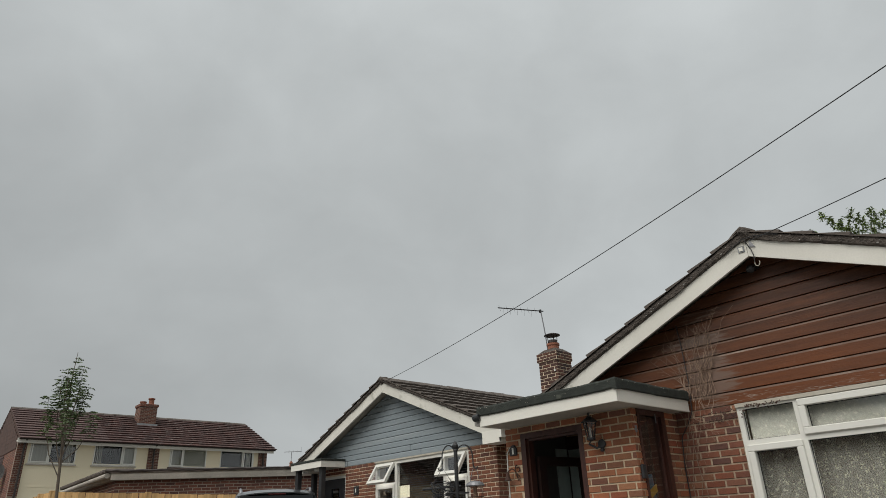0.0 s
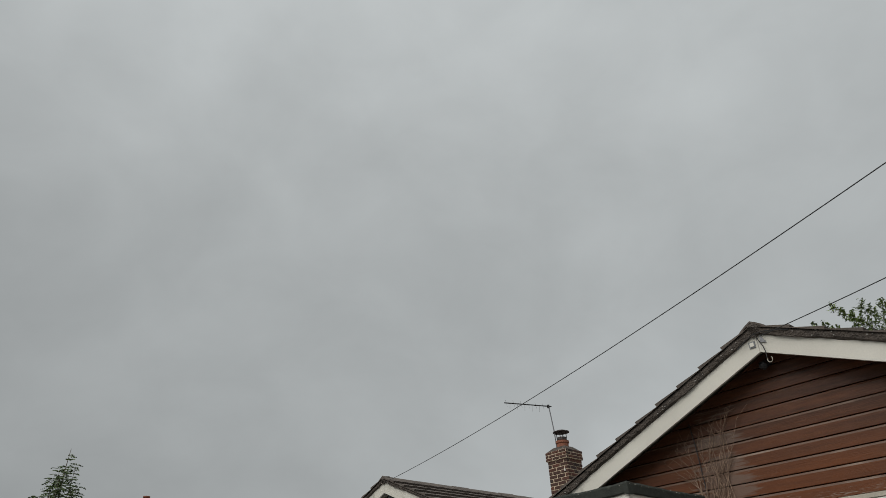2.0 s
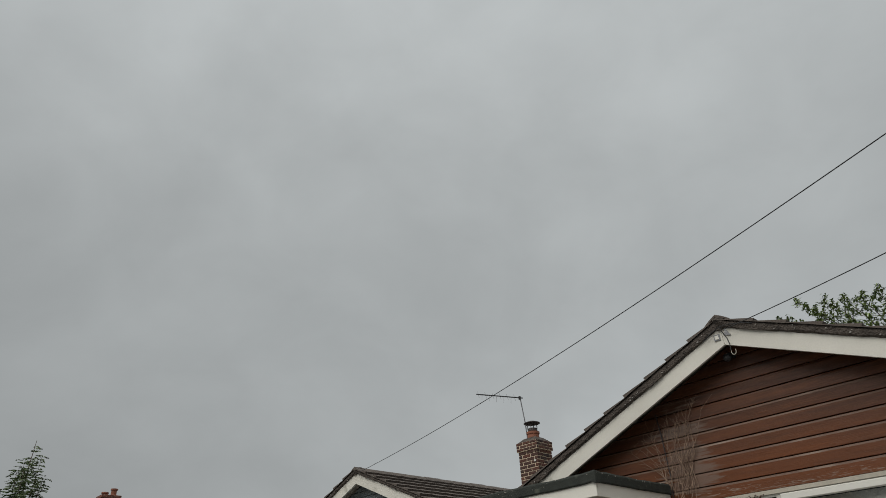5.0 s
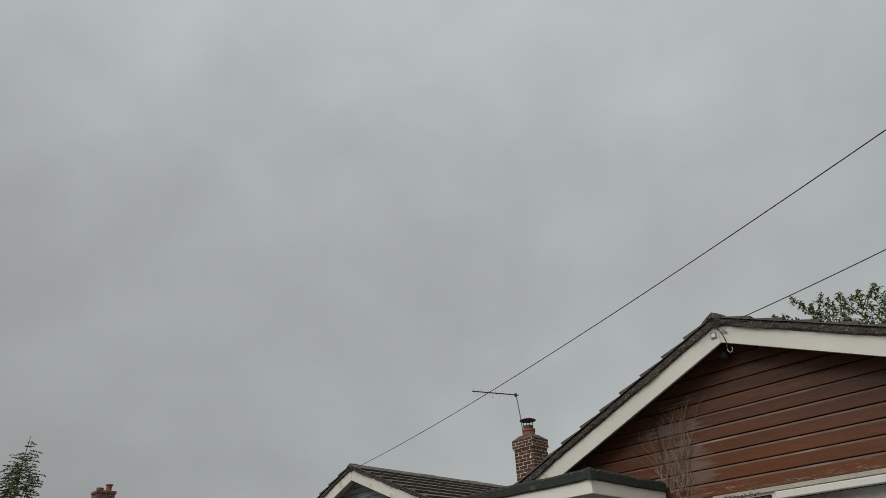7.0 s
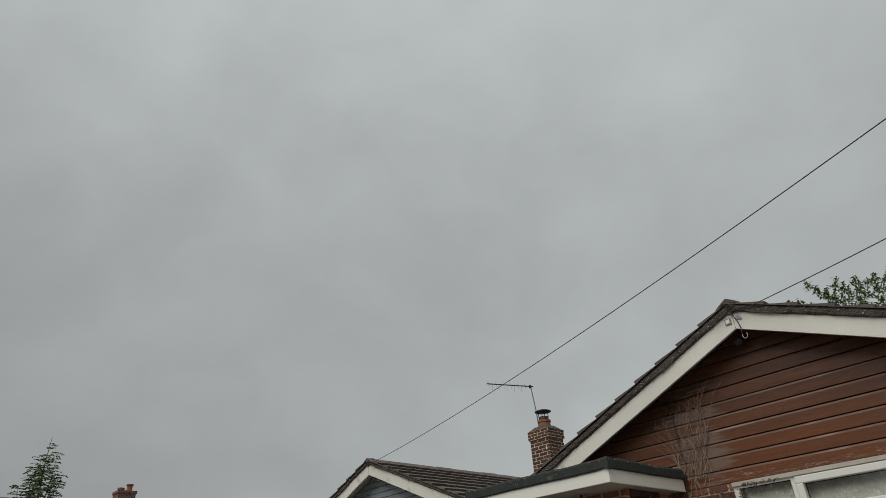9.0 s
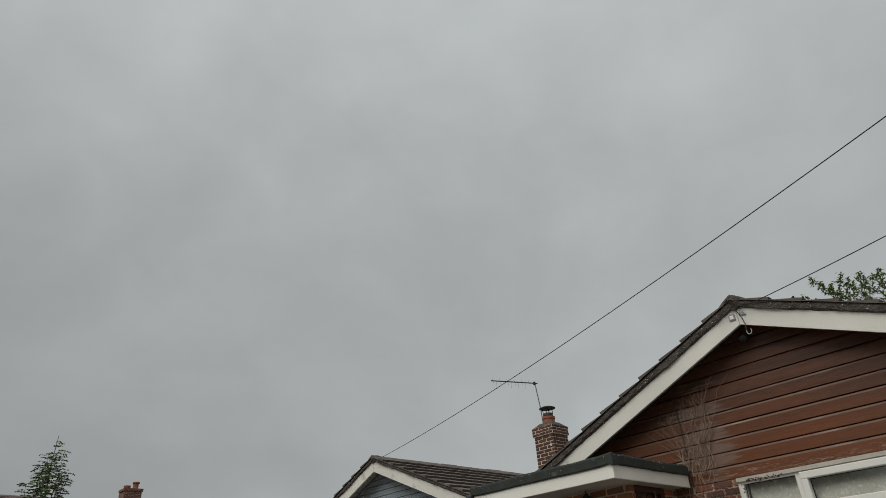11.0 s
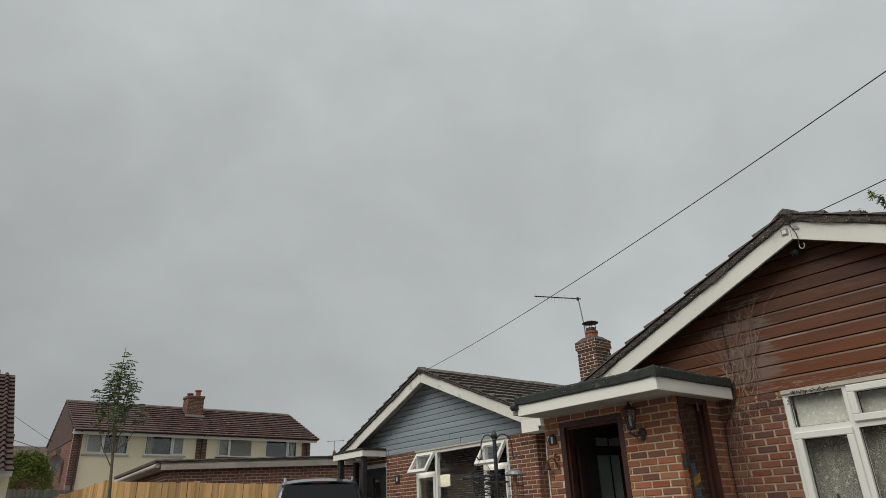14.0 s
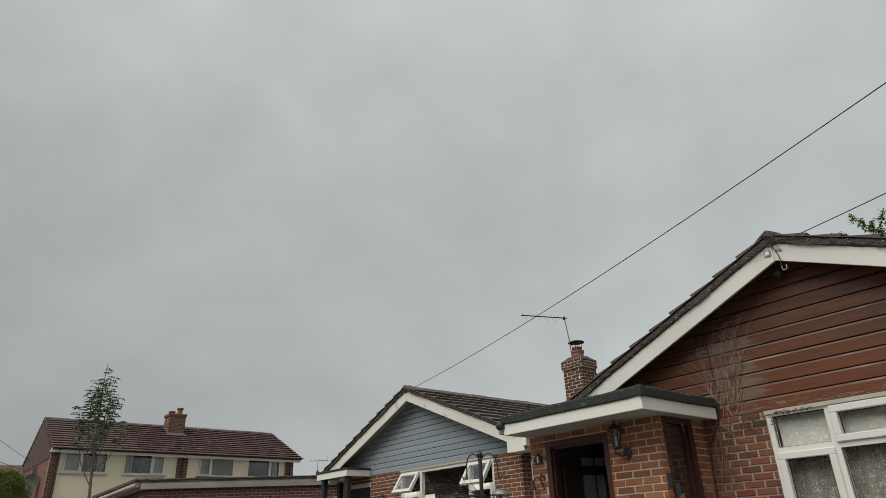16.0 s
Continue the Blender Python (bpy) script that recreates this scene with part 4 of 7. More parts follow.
# wall lantern
LX, LY, LZ = PX - 0.11, 4.085, 2.06
lan = thing("wall_lantern", PX - 0.02, 4.03, 2.05, "black metal carriage lantern with clear glass on the porch wall", "lamp")
bm = bmesh.new()
tube(bm, [(PX - 0.01, 4.03, 2.06), (PX - 0.035, 4.03, 2.06)], [0.05, 0.042], 12)
lathe(bm, PX - 0.022, 4.03, [(0.02, 1.985), (0.024, 2.0), (0.02, 2.02)], 10)
part("wall_plate", bevelled(bm, 0.008, 1), M_BLACK, lan)
bm = bmesh.new()
tube(bm, [(PX - 0.02, 4.03, 2.04), (PX - 0.07, 4.06, 2.02), (PX - 0.12, 4.11, 2.06), (LX, LY, 2.10)], 0.012, 8)
part("arm", bm, M_BLACK, lan)
bm = bmesh.new()
for k in range(6):
    a = k * math.tau / 6
    tube(bm, [(LX + 0.042 * math.cos(a), LY + 0.042 * math.sin(a), 2.12), (LX + 0.072 * math.cos(a), LY + 0.072 * math.sin(a), 2.30)], 0.006, 5)
lathe(bm, LX, LY, [(0.02, 2.085), (0.05, 2.10), (0.05, 2.122), (0.03, 2.124)], 6)
part("lantern_cage", bm, M_BLACK, lan)
bm = lathe(bmesh.new(), LX, LY, [(0.095, 2.298), (0.097, 2.308), (0.055, 2.345), (0.03, 2.36), (0.022, 2.375), (0.010, 2.38), (0.012, 2.395), (0.003, 2.43)], 6)
part("lantern_roof", bm, M_BLACK, lan)
bm = lathe(bmesh.new(), LX, LY, [(0.038, 2.122), (0.066, 2.297)], 6)
gl = part("lantern_glass", bm, M_GLASS, lan)
gl.visible_shadow = False
bm = lathe(bmesh.new(), LX, LY, [(0.012, 2.124), (0.014, 2.17), (0.012, 2.23), (0.002, 2.25)], 8)
part("bulb", bm, M_UPVC, lan)

for ob in lan.children:
    if ob.name.split(".")[0] in ("lantern_cage", "lantern_roof", "lantern_glass", "bulb"):
        c = Vector((LX, LY, 2.10)) - place_of(lan)
        ob.data.transform(Matrix.Translation(c) @ Matrix.Scale(0.86, 4) @ Matrix.Translation(-c))
# house number plaque (number as a plain bar), bracket bell, cable and small boxes
plq = thing("number_plaque", PX, 5.27, 2.06, "black arched plaque with a pale figure on the brick", "sign")
bm = bmesh.new()
pts = [(-0.075, -0.075), (0.075, -0.075), (0.075, 0.03), (0.05, 0.045), (0.035, 0.075), (0.0, 0.088), (-0.035, 0.075), (-0.05, 0.045), (-0.075, 0.03)]
ring0 = [bm.verts.new((PX - 0.004, 5.255 + a * 0.75, 2.12 + b * 0.75)) for a, b in pts]
ring1 = [bm.verts.new((PX - 0.02, 5.255 + a * 0.70, 2.12 + b * 0.70)) for a, b in pts]
bm.faces.new(ring1)
bm.faces.new(ring0[::-1])
for i in range(len(pts)):
    j = (i + 1) % len(pts)
    bm.faces.new((ring0[i], ring0[j], ring1[j], ring1[i]))
bmesh.ops.recalc_face_normals(bm, faces=bm.faces)
part("plate", bm, M_BLACK, plq)
part("bar", boxes((PX - 0.024, PX - 0.02, 5.24, 5.265, 2.08, 2.15)), M_UPVC, plq, "pale bar")
bell = thing("hanging_bell", PX, 5.27, 1.80, "rusty iron ornamental bell on a scrolled bracket", "bell")
bm = bmesh.new()
tube(bm, [(PX - 0.005, 5.22, 1.98), (PX - 0.03, 5.22, 1.96), (PX - 0.05, 5.215, 1.90), (PX - 0.03, 5.21, 1.84), (PX - 0.005, 5.21, 1.80)], 0.011, 6)
tube(bm, [(PX - 0.04, 5.22, 1.90), (PX - 0.08, 5.25, 1.93), (PX - 0.10, 5.29, 1.90), (PX - 0.10, 5.32, 1.88)], 0.009, 6)
tube(bm, [(PX - 0.01, 5.22, 1.94), (PX - 0.02, 5.17, 1.95), (PX - 0.02, 5.15, 1.91), (PX - 0.02, 5.18, 1.88)], 0.008, 6)
tube(bm, [(PX - 0.01, 5.22, 1.86), (PX - 0.02, 5.17, 1.83), (PX - 0.02, 5.16, 1.79), (PX - 0.02, 5.20, 1.77)], 0.008, 6)
part("bracket", bm, M_IRON, bell)
bm = lathe(bmesh.new(), PX - 0.10, 5.32, [(0.012, 1.885), (0.022, 1.875), (0.03, 1.83), (0.042, 1.79), (0.055, 1.775), (0.05, 1.77)], 12)
part("bell", bm, M_IRON, bell)
bm = tube(bmesh.new(), [(PX - 0.10, 5.32, 1.77), (PX - 0.10, 5.32, 1.60), (PX - 0.098, 5.322, 1.50)], 0.004, 5)
part("pull_cord", bm, M_TWIG, bell)
for ob in bell.children:
    c = Vector((PX, 5.25, 1.9)) - place_of(bell)
    ob.data.transform(Matrix.Translation(c) @ Matrix.Scale(0.78, 4) @ Matrix.Translation(-c))
wire = thing("wall_cable", PX, 5.35, 1.2, "white cable clipped up the brick corner", "cable")
bm = tube(bmesh.new(), [(PX - 0.012, 5.355, 0.3), (PX - 0.012, 5.355, 1.6), (PX - 0.012, 5.357, 1.95), (PX - 0.012, 5.352, 2.10), (PX - 0.012, 5.30, 2.16)], 0.008, 6)
part("cable", bm, M_UPVC, wire)
bx = thing("bell_push", PX + 0.05, PY0, 1.75, "small black rounded box fixed on the porch corner", "doorbell")
part("case", bevelled(boxes((PX + 0.02, PX + 0.085, PY0 - 0.035, PY0 - 0.004, 1.70, 1.83)), 0.012, 3), M_BLACK, bx)
bx = thing("cable_clip", PX + 0.05, PY0, 2.15, "small grey vent plate on the porch bricks", "vent")
part("plate", bevelled(boxes((PX + 0.03, PX + 0.07, PY0 - 0.006, PY0 + 0.01, 2.13, 2.20)), 0.003, 1), M_GALV, bx)
M_BAG = nmat("blue_plastic", (0.02, 0.10, 0.15), (0.03, 0.14, 0.19), 8, 0.4, 0.1, 40)
M_BAGY = nmat("yellow_plastic", (0.36, 0.23, 0.03), (0.3, 0.18, 0.02), 8, 0.4, 0.1, 40)
bag = thing("plastic_packet", 5.99, 3.80, 0.16, "blue plastic packet with a yellow band inside the porch window", "packet")
bm = bmesh.new()
hexa(bm, [(5.86, 3.72, 0.16), (6.10, 3.72, 0.16), (6.10, 3.82, 0.16), (5.86, 3.82, 0.16), (5.86, 3.73, 1.70), (5.98, 3.73, 1.76), (5.98, 3.78, 1.76), (5.86, 3.78, 1.70)])
part("body", bevelled(bm, 0.015, 2), M_BAG, bag)
bm = bmesh.new()
hexa(bm, [(5.86, 3.712, 1.52), (6.0, 3.712, 1.59), (6.0, 3.725, 1.59), (5.86, 3.725, 1.52), (5.86, 3.714, 1.59), (6.0, 3.714, 1.66), (6.0, 3.727, 1.66), (5.86, 3.727, 1.59)])
part("band", bm, M_BAGY, bag)

# fittings on the barge boards near the apex
bxx = FX - 0.25
fit = thing("cable_bracket", bxx, 2.40, 3.75, "black cable on a triangular plate with a ring below the apex", "bracket")
cx = bxx - 0.045
bm = tube(bmesh.new(), [(cx, 2.62, 3.80), (cx, 2.52, 3.86), (cx, 2.43, 3.895), (cx, 2.41, 3.86), (cx + 0.02, 2.395, 3.80), (cx + 0.02, 2.38, 3.765), (cx + 0.02, 2.37, 3.70), (cx + 0.02, 2.375, 3.63)], 0.0045, 6)
part("cable_loop", bm, M_CABLE, fit)
bm = tube(bmesh.new(), [(cx, 2.43, 3.897), (cx, 2.33, 3.895), (cx, 2.20, 3.865), (cx, 2.10, 3.83)], 0.0042, 6)
part("cable_loop", bm, M_CABLE, fit)
ring = [(cx + 0.02, 2.352 + 0.024 * math.cos(a), 3.620 + 0.032 * math.sin(a)) for a in [2.6 + 0.42 * k for k in range(11)]]
part("ring", tube(bmesh.new(), ring, 0.0042, 6), M_TRIM, fit, "worn metal ring")
bm = bmesh.new()
tri = [(2.402, 3.812), (2.342, 3.795), (2.385, 3.885)]
lo = [bm.verts.new((bxx - 0.001, y, z)) for y, z in tri]
hi = [bm.verts.new((bxx - 0.012, y, z)) for y, z in tri]
bm.faces.new(lo)
bm.faces.new(hi[::-1])
for i in range(3):
    bm.faces.new((lo[i], lo[(i + 1) % 3], hi[(i + 1) % 3], hi[i]))
bmesh.ops.recalc_face_normals(bm, faces=bm.faces)
part("hook_plate", bm, M_GALV, fit)
fit = thing("junction_box", bxx, 2.50, 3.8, "small grey-edged square box on the barge board", "box")
part("case", bevelled(boxes((bxx - 0.010, bxx - 0.001, 2.452, 2.517, 3.778, 3.843)), 0.004, 2), M_LEAD, fit)
part("cover", bevelled(boxes((bxx - 0.016, bxx - 0.011, 2.464, 2.505, 3.790, 3.831)), 0.003, 1), M_WHITE, fit)
lampb = thing("gable_floodlight", FX - 0.1, 2.50, 3.63, "small dark lamp under the gable apex", "lamp")
bm = tube(bmesh.new(), [(FX - 0.01, 2.47, 3.68), (FX - 0.06, 2.48, 3.665), (FX - 0.11, 2.50, 3.635), (FX - 0.14, 2.51, 3.62)], [0.03, 0.03, 0.045, 0.02], 10)
part("body", bm, M_BLACK, lampb)

# dry climbing plant
vine = thing("climbing_plant", FX - 0.05, 3.35, 0.0, "leafless dry climbing plant clinging to brick and boards", "plant")
random.seed(5)


def stem(p, heading, length, r, depth, bm, xoff):
    pts, y, z, h = [], p[0], p[1], heading
    n = max(3, int(length / 0.06))
    for i in range(n):
        pts.append((xoff - 0.012 - random.uniform(0, 0.02), y, z))
        h += random.uniform(-0.42, 0.42) + (1.57 - h) * 0.03
        y += math.cos(h) * length / n
        z += math.sin(h) * length / n
        lim = ZA - 0.30 - SL * abs(y - YR)
        if z > lim or (z < ZS + 0.02 and y < WY1 + 0.04):
            break
        if depth and i > 1 and random.random() < 0.30:
            stem((y, z), h + random.choice((-1, 1)) * random.uniform(0.3, 0.9), length * random.uniform(0.25, 0.55), r * 0.62, depth - 1, bm, xoff)
    if len(pts) > 1:
        tube(bm, pts, [r * (1 - 0.6 * i / len(pts)) for i in range(len(pts))], 5)




def strand(y, z, lean, height, r, bm, twigs=0.3):
    """A wavy stem that climbs the boards and throws short side twigs."""
    pts, n = [], max(5, int(height / 0.045))
    ph, sway = random.uniform(0, 6.3), random.uniform(0.014, 0.030)
    for i in range(n + 1):
        f = i / n
        yy = y + lean * f * (0.5 + 0.5 * f) + sway * math.sin(ph + f * height * 14) + random.uniform(-0.008, 0.008)
        zz = z + height * f
        if zz > ZA - 0.28 - SL * abs(yy - YR):
            break
        pts.append((FX - 0.022 - random.uniform(0, 0.022), yy, zz))
        if f > 0.15 and random.random() < twigs:
            q = [pts[-1]]
            h = 1.57 + random.choice((-1, 1)) * random.uniform(0.35, 1.1)
            for _ in range(random.randint(2, 5)):
                h += random.uniform(-0.35, 0.35)
                q.append((FX - 0.022 - random.uniform(0, 0.015), q[-1][1] + 0.035 * math.cos(h), q[-1][2] + 0.035 * math.sin(h)))
            tube(bm, q, [r * 0.55 * (1 - 0.12 * i) for i in range(len(q))], 4)
    if len(pts) > 1:
        tube(bm, pts, [r * (1 - 0.6 * i / len(pts)) for i in range(len(pts))], 5)


bm = bmesh.new()
for k in range(4):
    y = 3.60 - 0.045 * k
    tube(bm, [(FX - 0.02 - 0.008 * (k % 2), y + 0.03 * math.sin(i * 1.3 + k * 2) - 0.14 * max(0, i - 11) / 5, 0.05 + i * 0.165) for i in range(17)], [0.0042 - 0.0001 * i for i in range(17)], 5)
part("main_stem", bm, M_TWIG, vine)
# the upright bundle
for k in range(12):
    bm = bmesh.new()
    y = 3.40 - 0.020 * k + random.uniform(-0.03, 0.03)
    strand(y, 2.38 + random.uniform(-0.03, 0.12), random.uniform(-0.13, -0.02) - 0.006 * k, random.choice((0.5, 0.62, 0.75, 0.85, 0.92)) + random.uniform(0, 0.15), random.uniform(0.0030, 0.0042), bm, 0.42)
    part("branch", bm, M_TWIG, vine)
# a looser fan to the porch side and a few long shoots towards the middle of the gable
for lean, height in ((0.42, 0.62), (0.34, 0.74), (0.26, 0.70), (0.18, 0.80), (0.46, 0.50), (0.12, 0.66)):
    bm = bmesh.new()
    strand(3.44, 2.52, lean, height, 0.0032, bm, 0.5)
    part("branch", bm, M_TWIG, vine)
for lean, height in ((-0.42, 1.12), (-0.36, 1.10), (-0.50, 0.90), (-0.30, 0.95)):
    bm = bmesh.new()
    strand(3.30, 2.45, lean, height, 0.0030, bm, 0.3)
    part("branch", bm, M_TWIG, vine)
# thin runners over the bricks
for k in range(9):
    bm = bmesh.new()
    stem((3.58 - 0.055 * k, 2.36 - 0.02 * (k % 5)), random.choice((3.9, 4.3, 4.7, 5.0, 5.3)), random.uniform(0.3, 0.6), 0.0024, 2, bm, FX - 0.010)
    part("branch", bm, M_TWIG, vine)
drop = thing("wall_cable", FX, 3.5, 1.4, "thin black cable run down the boards and bricks", "cable")
part("cable", tube(bmesh.new(), [(FX - 0.02, 3.46, 3.30), (FX - 0.026, 3.44, 3.1), (FX - 0.026, 3.43, 2.66), (FX - 0.03, 3.45, 2.36), (FX - 0.02, 3.52, 2.25), (FX - 0.018, 3.62, 2.12), (FX - 0.018, 3.645, 1.83), (FX - 0.018, 3.64, 1.42), (FX - 0.018, 3.64, 0.2)], 0.0055, 6), M_CABLE, drop)
bm = bmesh.new()
for k in range(200):
    y = random.choice((random.uniform(2.55, 2.95), random.uniform(2.98, 3.5), random.uniform(3.0, 3.3)))
    z = ZS - 0.03 - abs(random.gauss(0, 0.02)) - (0.1 * random.random() if y > 2.9 else 0)
    a = random.uniform(0, 6.28)
    c = Vector((FX - 0.03 - random.uniform(0, 0.02), y, z))
    d1, d2 = Vector((random.uniform(-0.3, 0.3), math.cos(a), math.sin(a))) * 0.010, Vector((random.uniform(-0.4, 0.4), -math.sin(a), math.cos(a))) * 0.006
    vs = [bm.verts.new(c + q) for q in (-d1, d2, d1, -d2)]
    bm.faces.new(vs)
part("leaf_litter", bm, M_IRON, vine, "shrivelled brown leaves", kind="stuff")

# ---- the neighbouring bungalow with blue-grey boards ----
NX, NS, NYR, NZA, NSL, NHALF = 7.4, 2.53, 9.83, 3.90, 0.412, 2.95
NG = 0.3
NH = thing("bungalow", NX, NYR, NG, "brick bungalow with blue-grey boarded gable and dark tiled roof", "house")
NY0, NY1 = 7.23, 12.45
BW0, BW1, BZ0, BZ1 = 7.86, 10.42, 1.15, 2.50
nw = part("wall", boxes((NX + 0.004, NX + 0.25, NY0 + 0.004, BW0, 0.1, NS), (NX + 0.004, NX + 0.25, BW1, 11.42, 0.1, NS), (NX + 0.004, NX + 0.25, 12.36, NY1, 0.1, NS), (NX + 0.004, NX + 0.25, 11.42, 12.36, 2.38, NS),
                        (NX + 0.004, NX + 0.25, BW0, BW1, 0.1, BZ0), (NX + 0.25, 14.8, NY0 + 0.004, NY0 + 0.2, 0.1, NS), (NX + 0.25, 14.8, NY1 - 0.2, NY1, 0.1, NS), (14.6, 14.8, NY0 + 0.2, NY1 - 0.2, 0.1, NS)), M_MORTAR_DARK, NH, "red brick wall")
bm = bmesh.new()
v = [bm.verts.new(p) for p in ((NX + 0.03, NY0, NS), (NX + 0.03, NY1, NS), (NX + 0.03, NYR, NZA - 0.26), (NX + 0.2, NY0, NS), (NX + 0.2, NY1, NS), (NX + 0.2, NYR, NZA - 0.26))]
for f in ((0, 1, 2), (5, 4, 3), (0, 3, 4, 1), (1, 4, 5, 2), (2, 5, 3, 0)):
    bm.faces.new([v[i] for i in f])
bmesh.ops.recalc_face_normals(bm, faces=bm.faces)
part("gable_backing", bm, M_BLUE, NH)
gable_boards(NH, NX + 0.02, NYR, NS, NZA - 0.09, NSL, 0.1005, M_BLUE, "board", 0.007, "blue-grey plastic shiplap cladding", NY0 + 0.02, NY1)
for y, z in ((9.05, 2.58), (9.35, 2.68), (11.35, 2.58)):
    part("board_joint", boxes((NX - 0.0105, NX - 0.006, y, y + 0.005, z - 0.045, z + 0.05)), M_BLACK, NH)
gable_roof(NH, NX, 15.0, NYR, NZA, NHALF, NSL, 0.28, 0.19, M_TILE, M_TILE_JOINED, 0.042, False, NS, 0.085, 0.004, 0.05)
# same near-black plaster carries the room shade here
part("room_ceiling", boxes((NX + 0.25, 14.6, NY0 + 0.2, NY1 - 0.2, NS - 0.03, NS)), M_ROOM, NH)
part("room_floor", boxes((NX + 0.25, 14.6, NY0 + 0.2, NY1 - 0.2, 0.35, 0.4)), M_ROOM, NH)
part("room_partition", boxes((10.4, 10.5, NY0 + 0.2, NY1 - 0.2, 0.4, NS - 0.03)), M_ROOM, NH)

bwin = part("window", boxes((NX - 0.04, NX + 0.2, BW0, BW1, BZ0 - 0.04, BZ0)), M_UPVC, NH, "white plastic window with open top lights and blinds")
bm = bmesh.new()
window_bars(bm, NX + 0.005, NX + 0.075, BW0, BW1, BZ0, BZ1, 0.055)
BM = (8.47, 9.80)
for m in BM:
    box(bm, NX + 0.005, NX + 0.075, m - 0.03, m + 0.03, BZ0 + 0.055, BZ1 - 0.055)
for a, b in ((BW0 + 0.055, BM[0] - 0.03), (BM[1] + 0.03, BW1 - 0.055)):
    box(bm, NX + 0.005, NX + 0.075, a, b, 2.08, 2.13)
part("window_frame", bm, M_UPVC, bwin)
part("head_trim", boxes((NX - 0.02, NX + 0.01, BW0, BW1, BZ1, NS - 0.002)), M_TRIM, bwin)
for a, b in ((BW0 + 0.055, BM[0] - 0.03), (BM[1] + 0.03, BW1 - 0.055)):
    bm = bmesh.new()
    window_bars(bm, NX - 0.015, NX + 0.04, a - 0.01, b + 0.01, BZ0 + 0.045, 2.09, 0.055)
    part("sash", bm, M_UPVC, bwin)
    pane_in(bwin, NX + 0.02, a, b, BZ0 + 0.05, 2.08)
    # top light, hinged along its upper edge and pushed out
    bm = bmesh.new()
    window_bars(bm, -0.03, 0.02, a - 0.01, b + 0.01, -0.40, 0.0, 0.055)
    bmesh.ops.rotate(bm, cent=(0, 0, 0), matrix=Matrix.Rotation(radians(33), 3, "Y"), verts=bm.verts)
    bmesh.ops.translate(bm, vec=(NX, 0, BZ1 - 0.045), verts=bm.verts)
    part("top_light", bm, M_UPVC, bwin, "open top-hung sash")
    bm = boxes((-0.01, -0.004, a + 0.04, b - 0.04, -0.36, -0.045))
    bmesh.ops.rotate(bm, cent=(0, 0, 0), matrix=Matrix.Rotation(radians(33), 3, "Y"), verts=bm.verts)
    bmesh.ops.translate(bm, vec=(NX, 0, BZ1 - 0.045), verts=bm.verts)
    p = part("top_pane", bm, M_GLASS, bwin)
    p.visible_shadow = False
pane_in(bwin, NX + 0.04, BM[0] + 0.03, BM[1] - 0.03, BZ0 + 0.055, BZ1 - 0.055)
blind = thing("venetian_blind", NX + 0.16, 9.1, BZ1, "grey venetian blind with open slats behind the window", "blind")
bm = bmesh.new()
hexa(bm, [(-0.012, 0, -0.004), (0.012, 0, 0.002), (0.012, 2.4, 0.002), (-0.012, 2.4, -0.004), (-0.012, 0, -0.002), (0.012, 0, 0.004), (0.012, 2.4, 0.004), (-0.012, 2.4, -0.002)])
bmesh.ops.recalc_face_normals(bm, faces=bm.faces)
slat = finish(bm, M_BLIND)
for k in range(34):
    ob = new("slat", slat)
    ob.parent = blind
    ob.location = (0, 7.93 - 9.1, -0.05 - k * 0.038)
part("head_rail", boxes((NX + 0.135, NX + 0.185, 7.93, 10.33, BZ1 - 0.04, BZ1)), M_BLIND, blind)
for y in (8.2, 8.9, 9.6, 10.2):
    part("cord", tube(bmesh.new(), [(NX + 0.16, y, BZ1), (NX + 0.16, y, 1.2)], 0.003, 4), M_BLIND, blind)
notice = thing("paper_notice", NX + 0.03, 9.6, 1.9, "pale yellow paper notice stuck inside the window", "notice")
part("sheet", boxes((NX + 0.062, NX + 0.064, 9.47, 9.76, 1.86, 2.06)), M_PAPER, notice)
for k in range(4):
    part("bar", boxes((NX + 0.03, NX + 0.032, 9.50 + 0.05 * k, 9.54 + 0.05 * k, 1.85, 1.865)), M_UPVC, notice, "pale bar")
plate = thing("house_plaque", NX, 11.05, 2.05, "small black square plaque on red brick", "sign")
part("plate", bevelled(boxes((NX - 0.02, NX - 0.004, 10.95, 11.11, 1.98, 2.14)), 0.004, 1), M_BLACK, plate)
part("bar", boxes((NX - 0.024, NX - 0.02, 11.02, 11.05, 2.03, 2.10)), M_UPVC, plate, "pale bar")

# porch canopy and door of the neighbour
cano = thing("porch_canopy", 7.1, 12.0, ground_z(12), "flat white-edged porch canopy on dark posts", "porch")
cz = NS
canopy = part("canopy_roof", boxes((6.86, NX + 0.014, 11.46, 12.62, cz + 0.012, cz + 0.1)), M_CONCRETE, cano)
part("soffit", boxes((6.86, NX + 0.014, 11.46, 12.62, cz, cz + 0.01)), M_GREYFASCIA, canopy)
part("fascia", boxes((6.84, 6.86, 11.44, 12.62, cz - 0.01, cz + 0.105)), M_WHITE, canopy)
part("fascia", boxes((6.861, NX - 0.01, 11.44, 11.46, cz - 0.01, cz + 0.105)), M_WHITE, canopy)
bm = boxes((6.825, NX - 0.01, 11.425, 12.64, cz + 0.107, cz + 0.15))
part("felt", bevelled(bm, 0.012, 2), M_FELT, canopy)
for x, y in ((6.95, 11.56), (6.95, 12.48), (7.33, 12.5)):
    part("post", bevelled(boxes((x - 0.05, x + 0.05, y - 0.05, y + 0.05, ground_z(12), cz)), 0.006, 1), M_BLACK, cano)
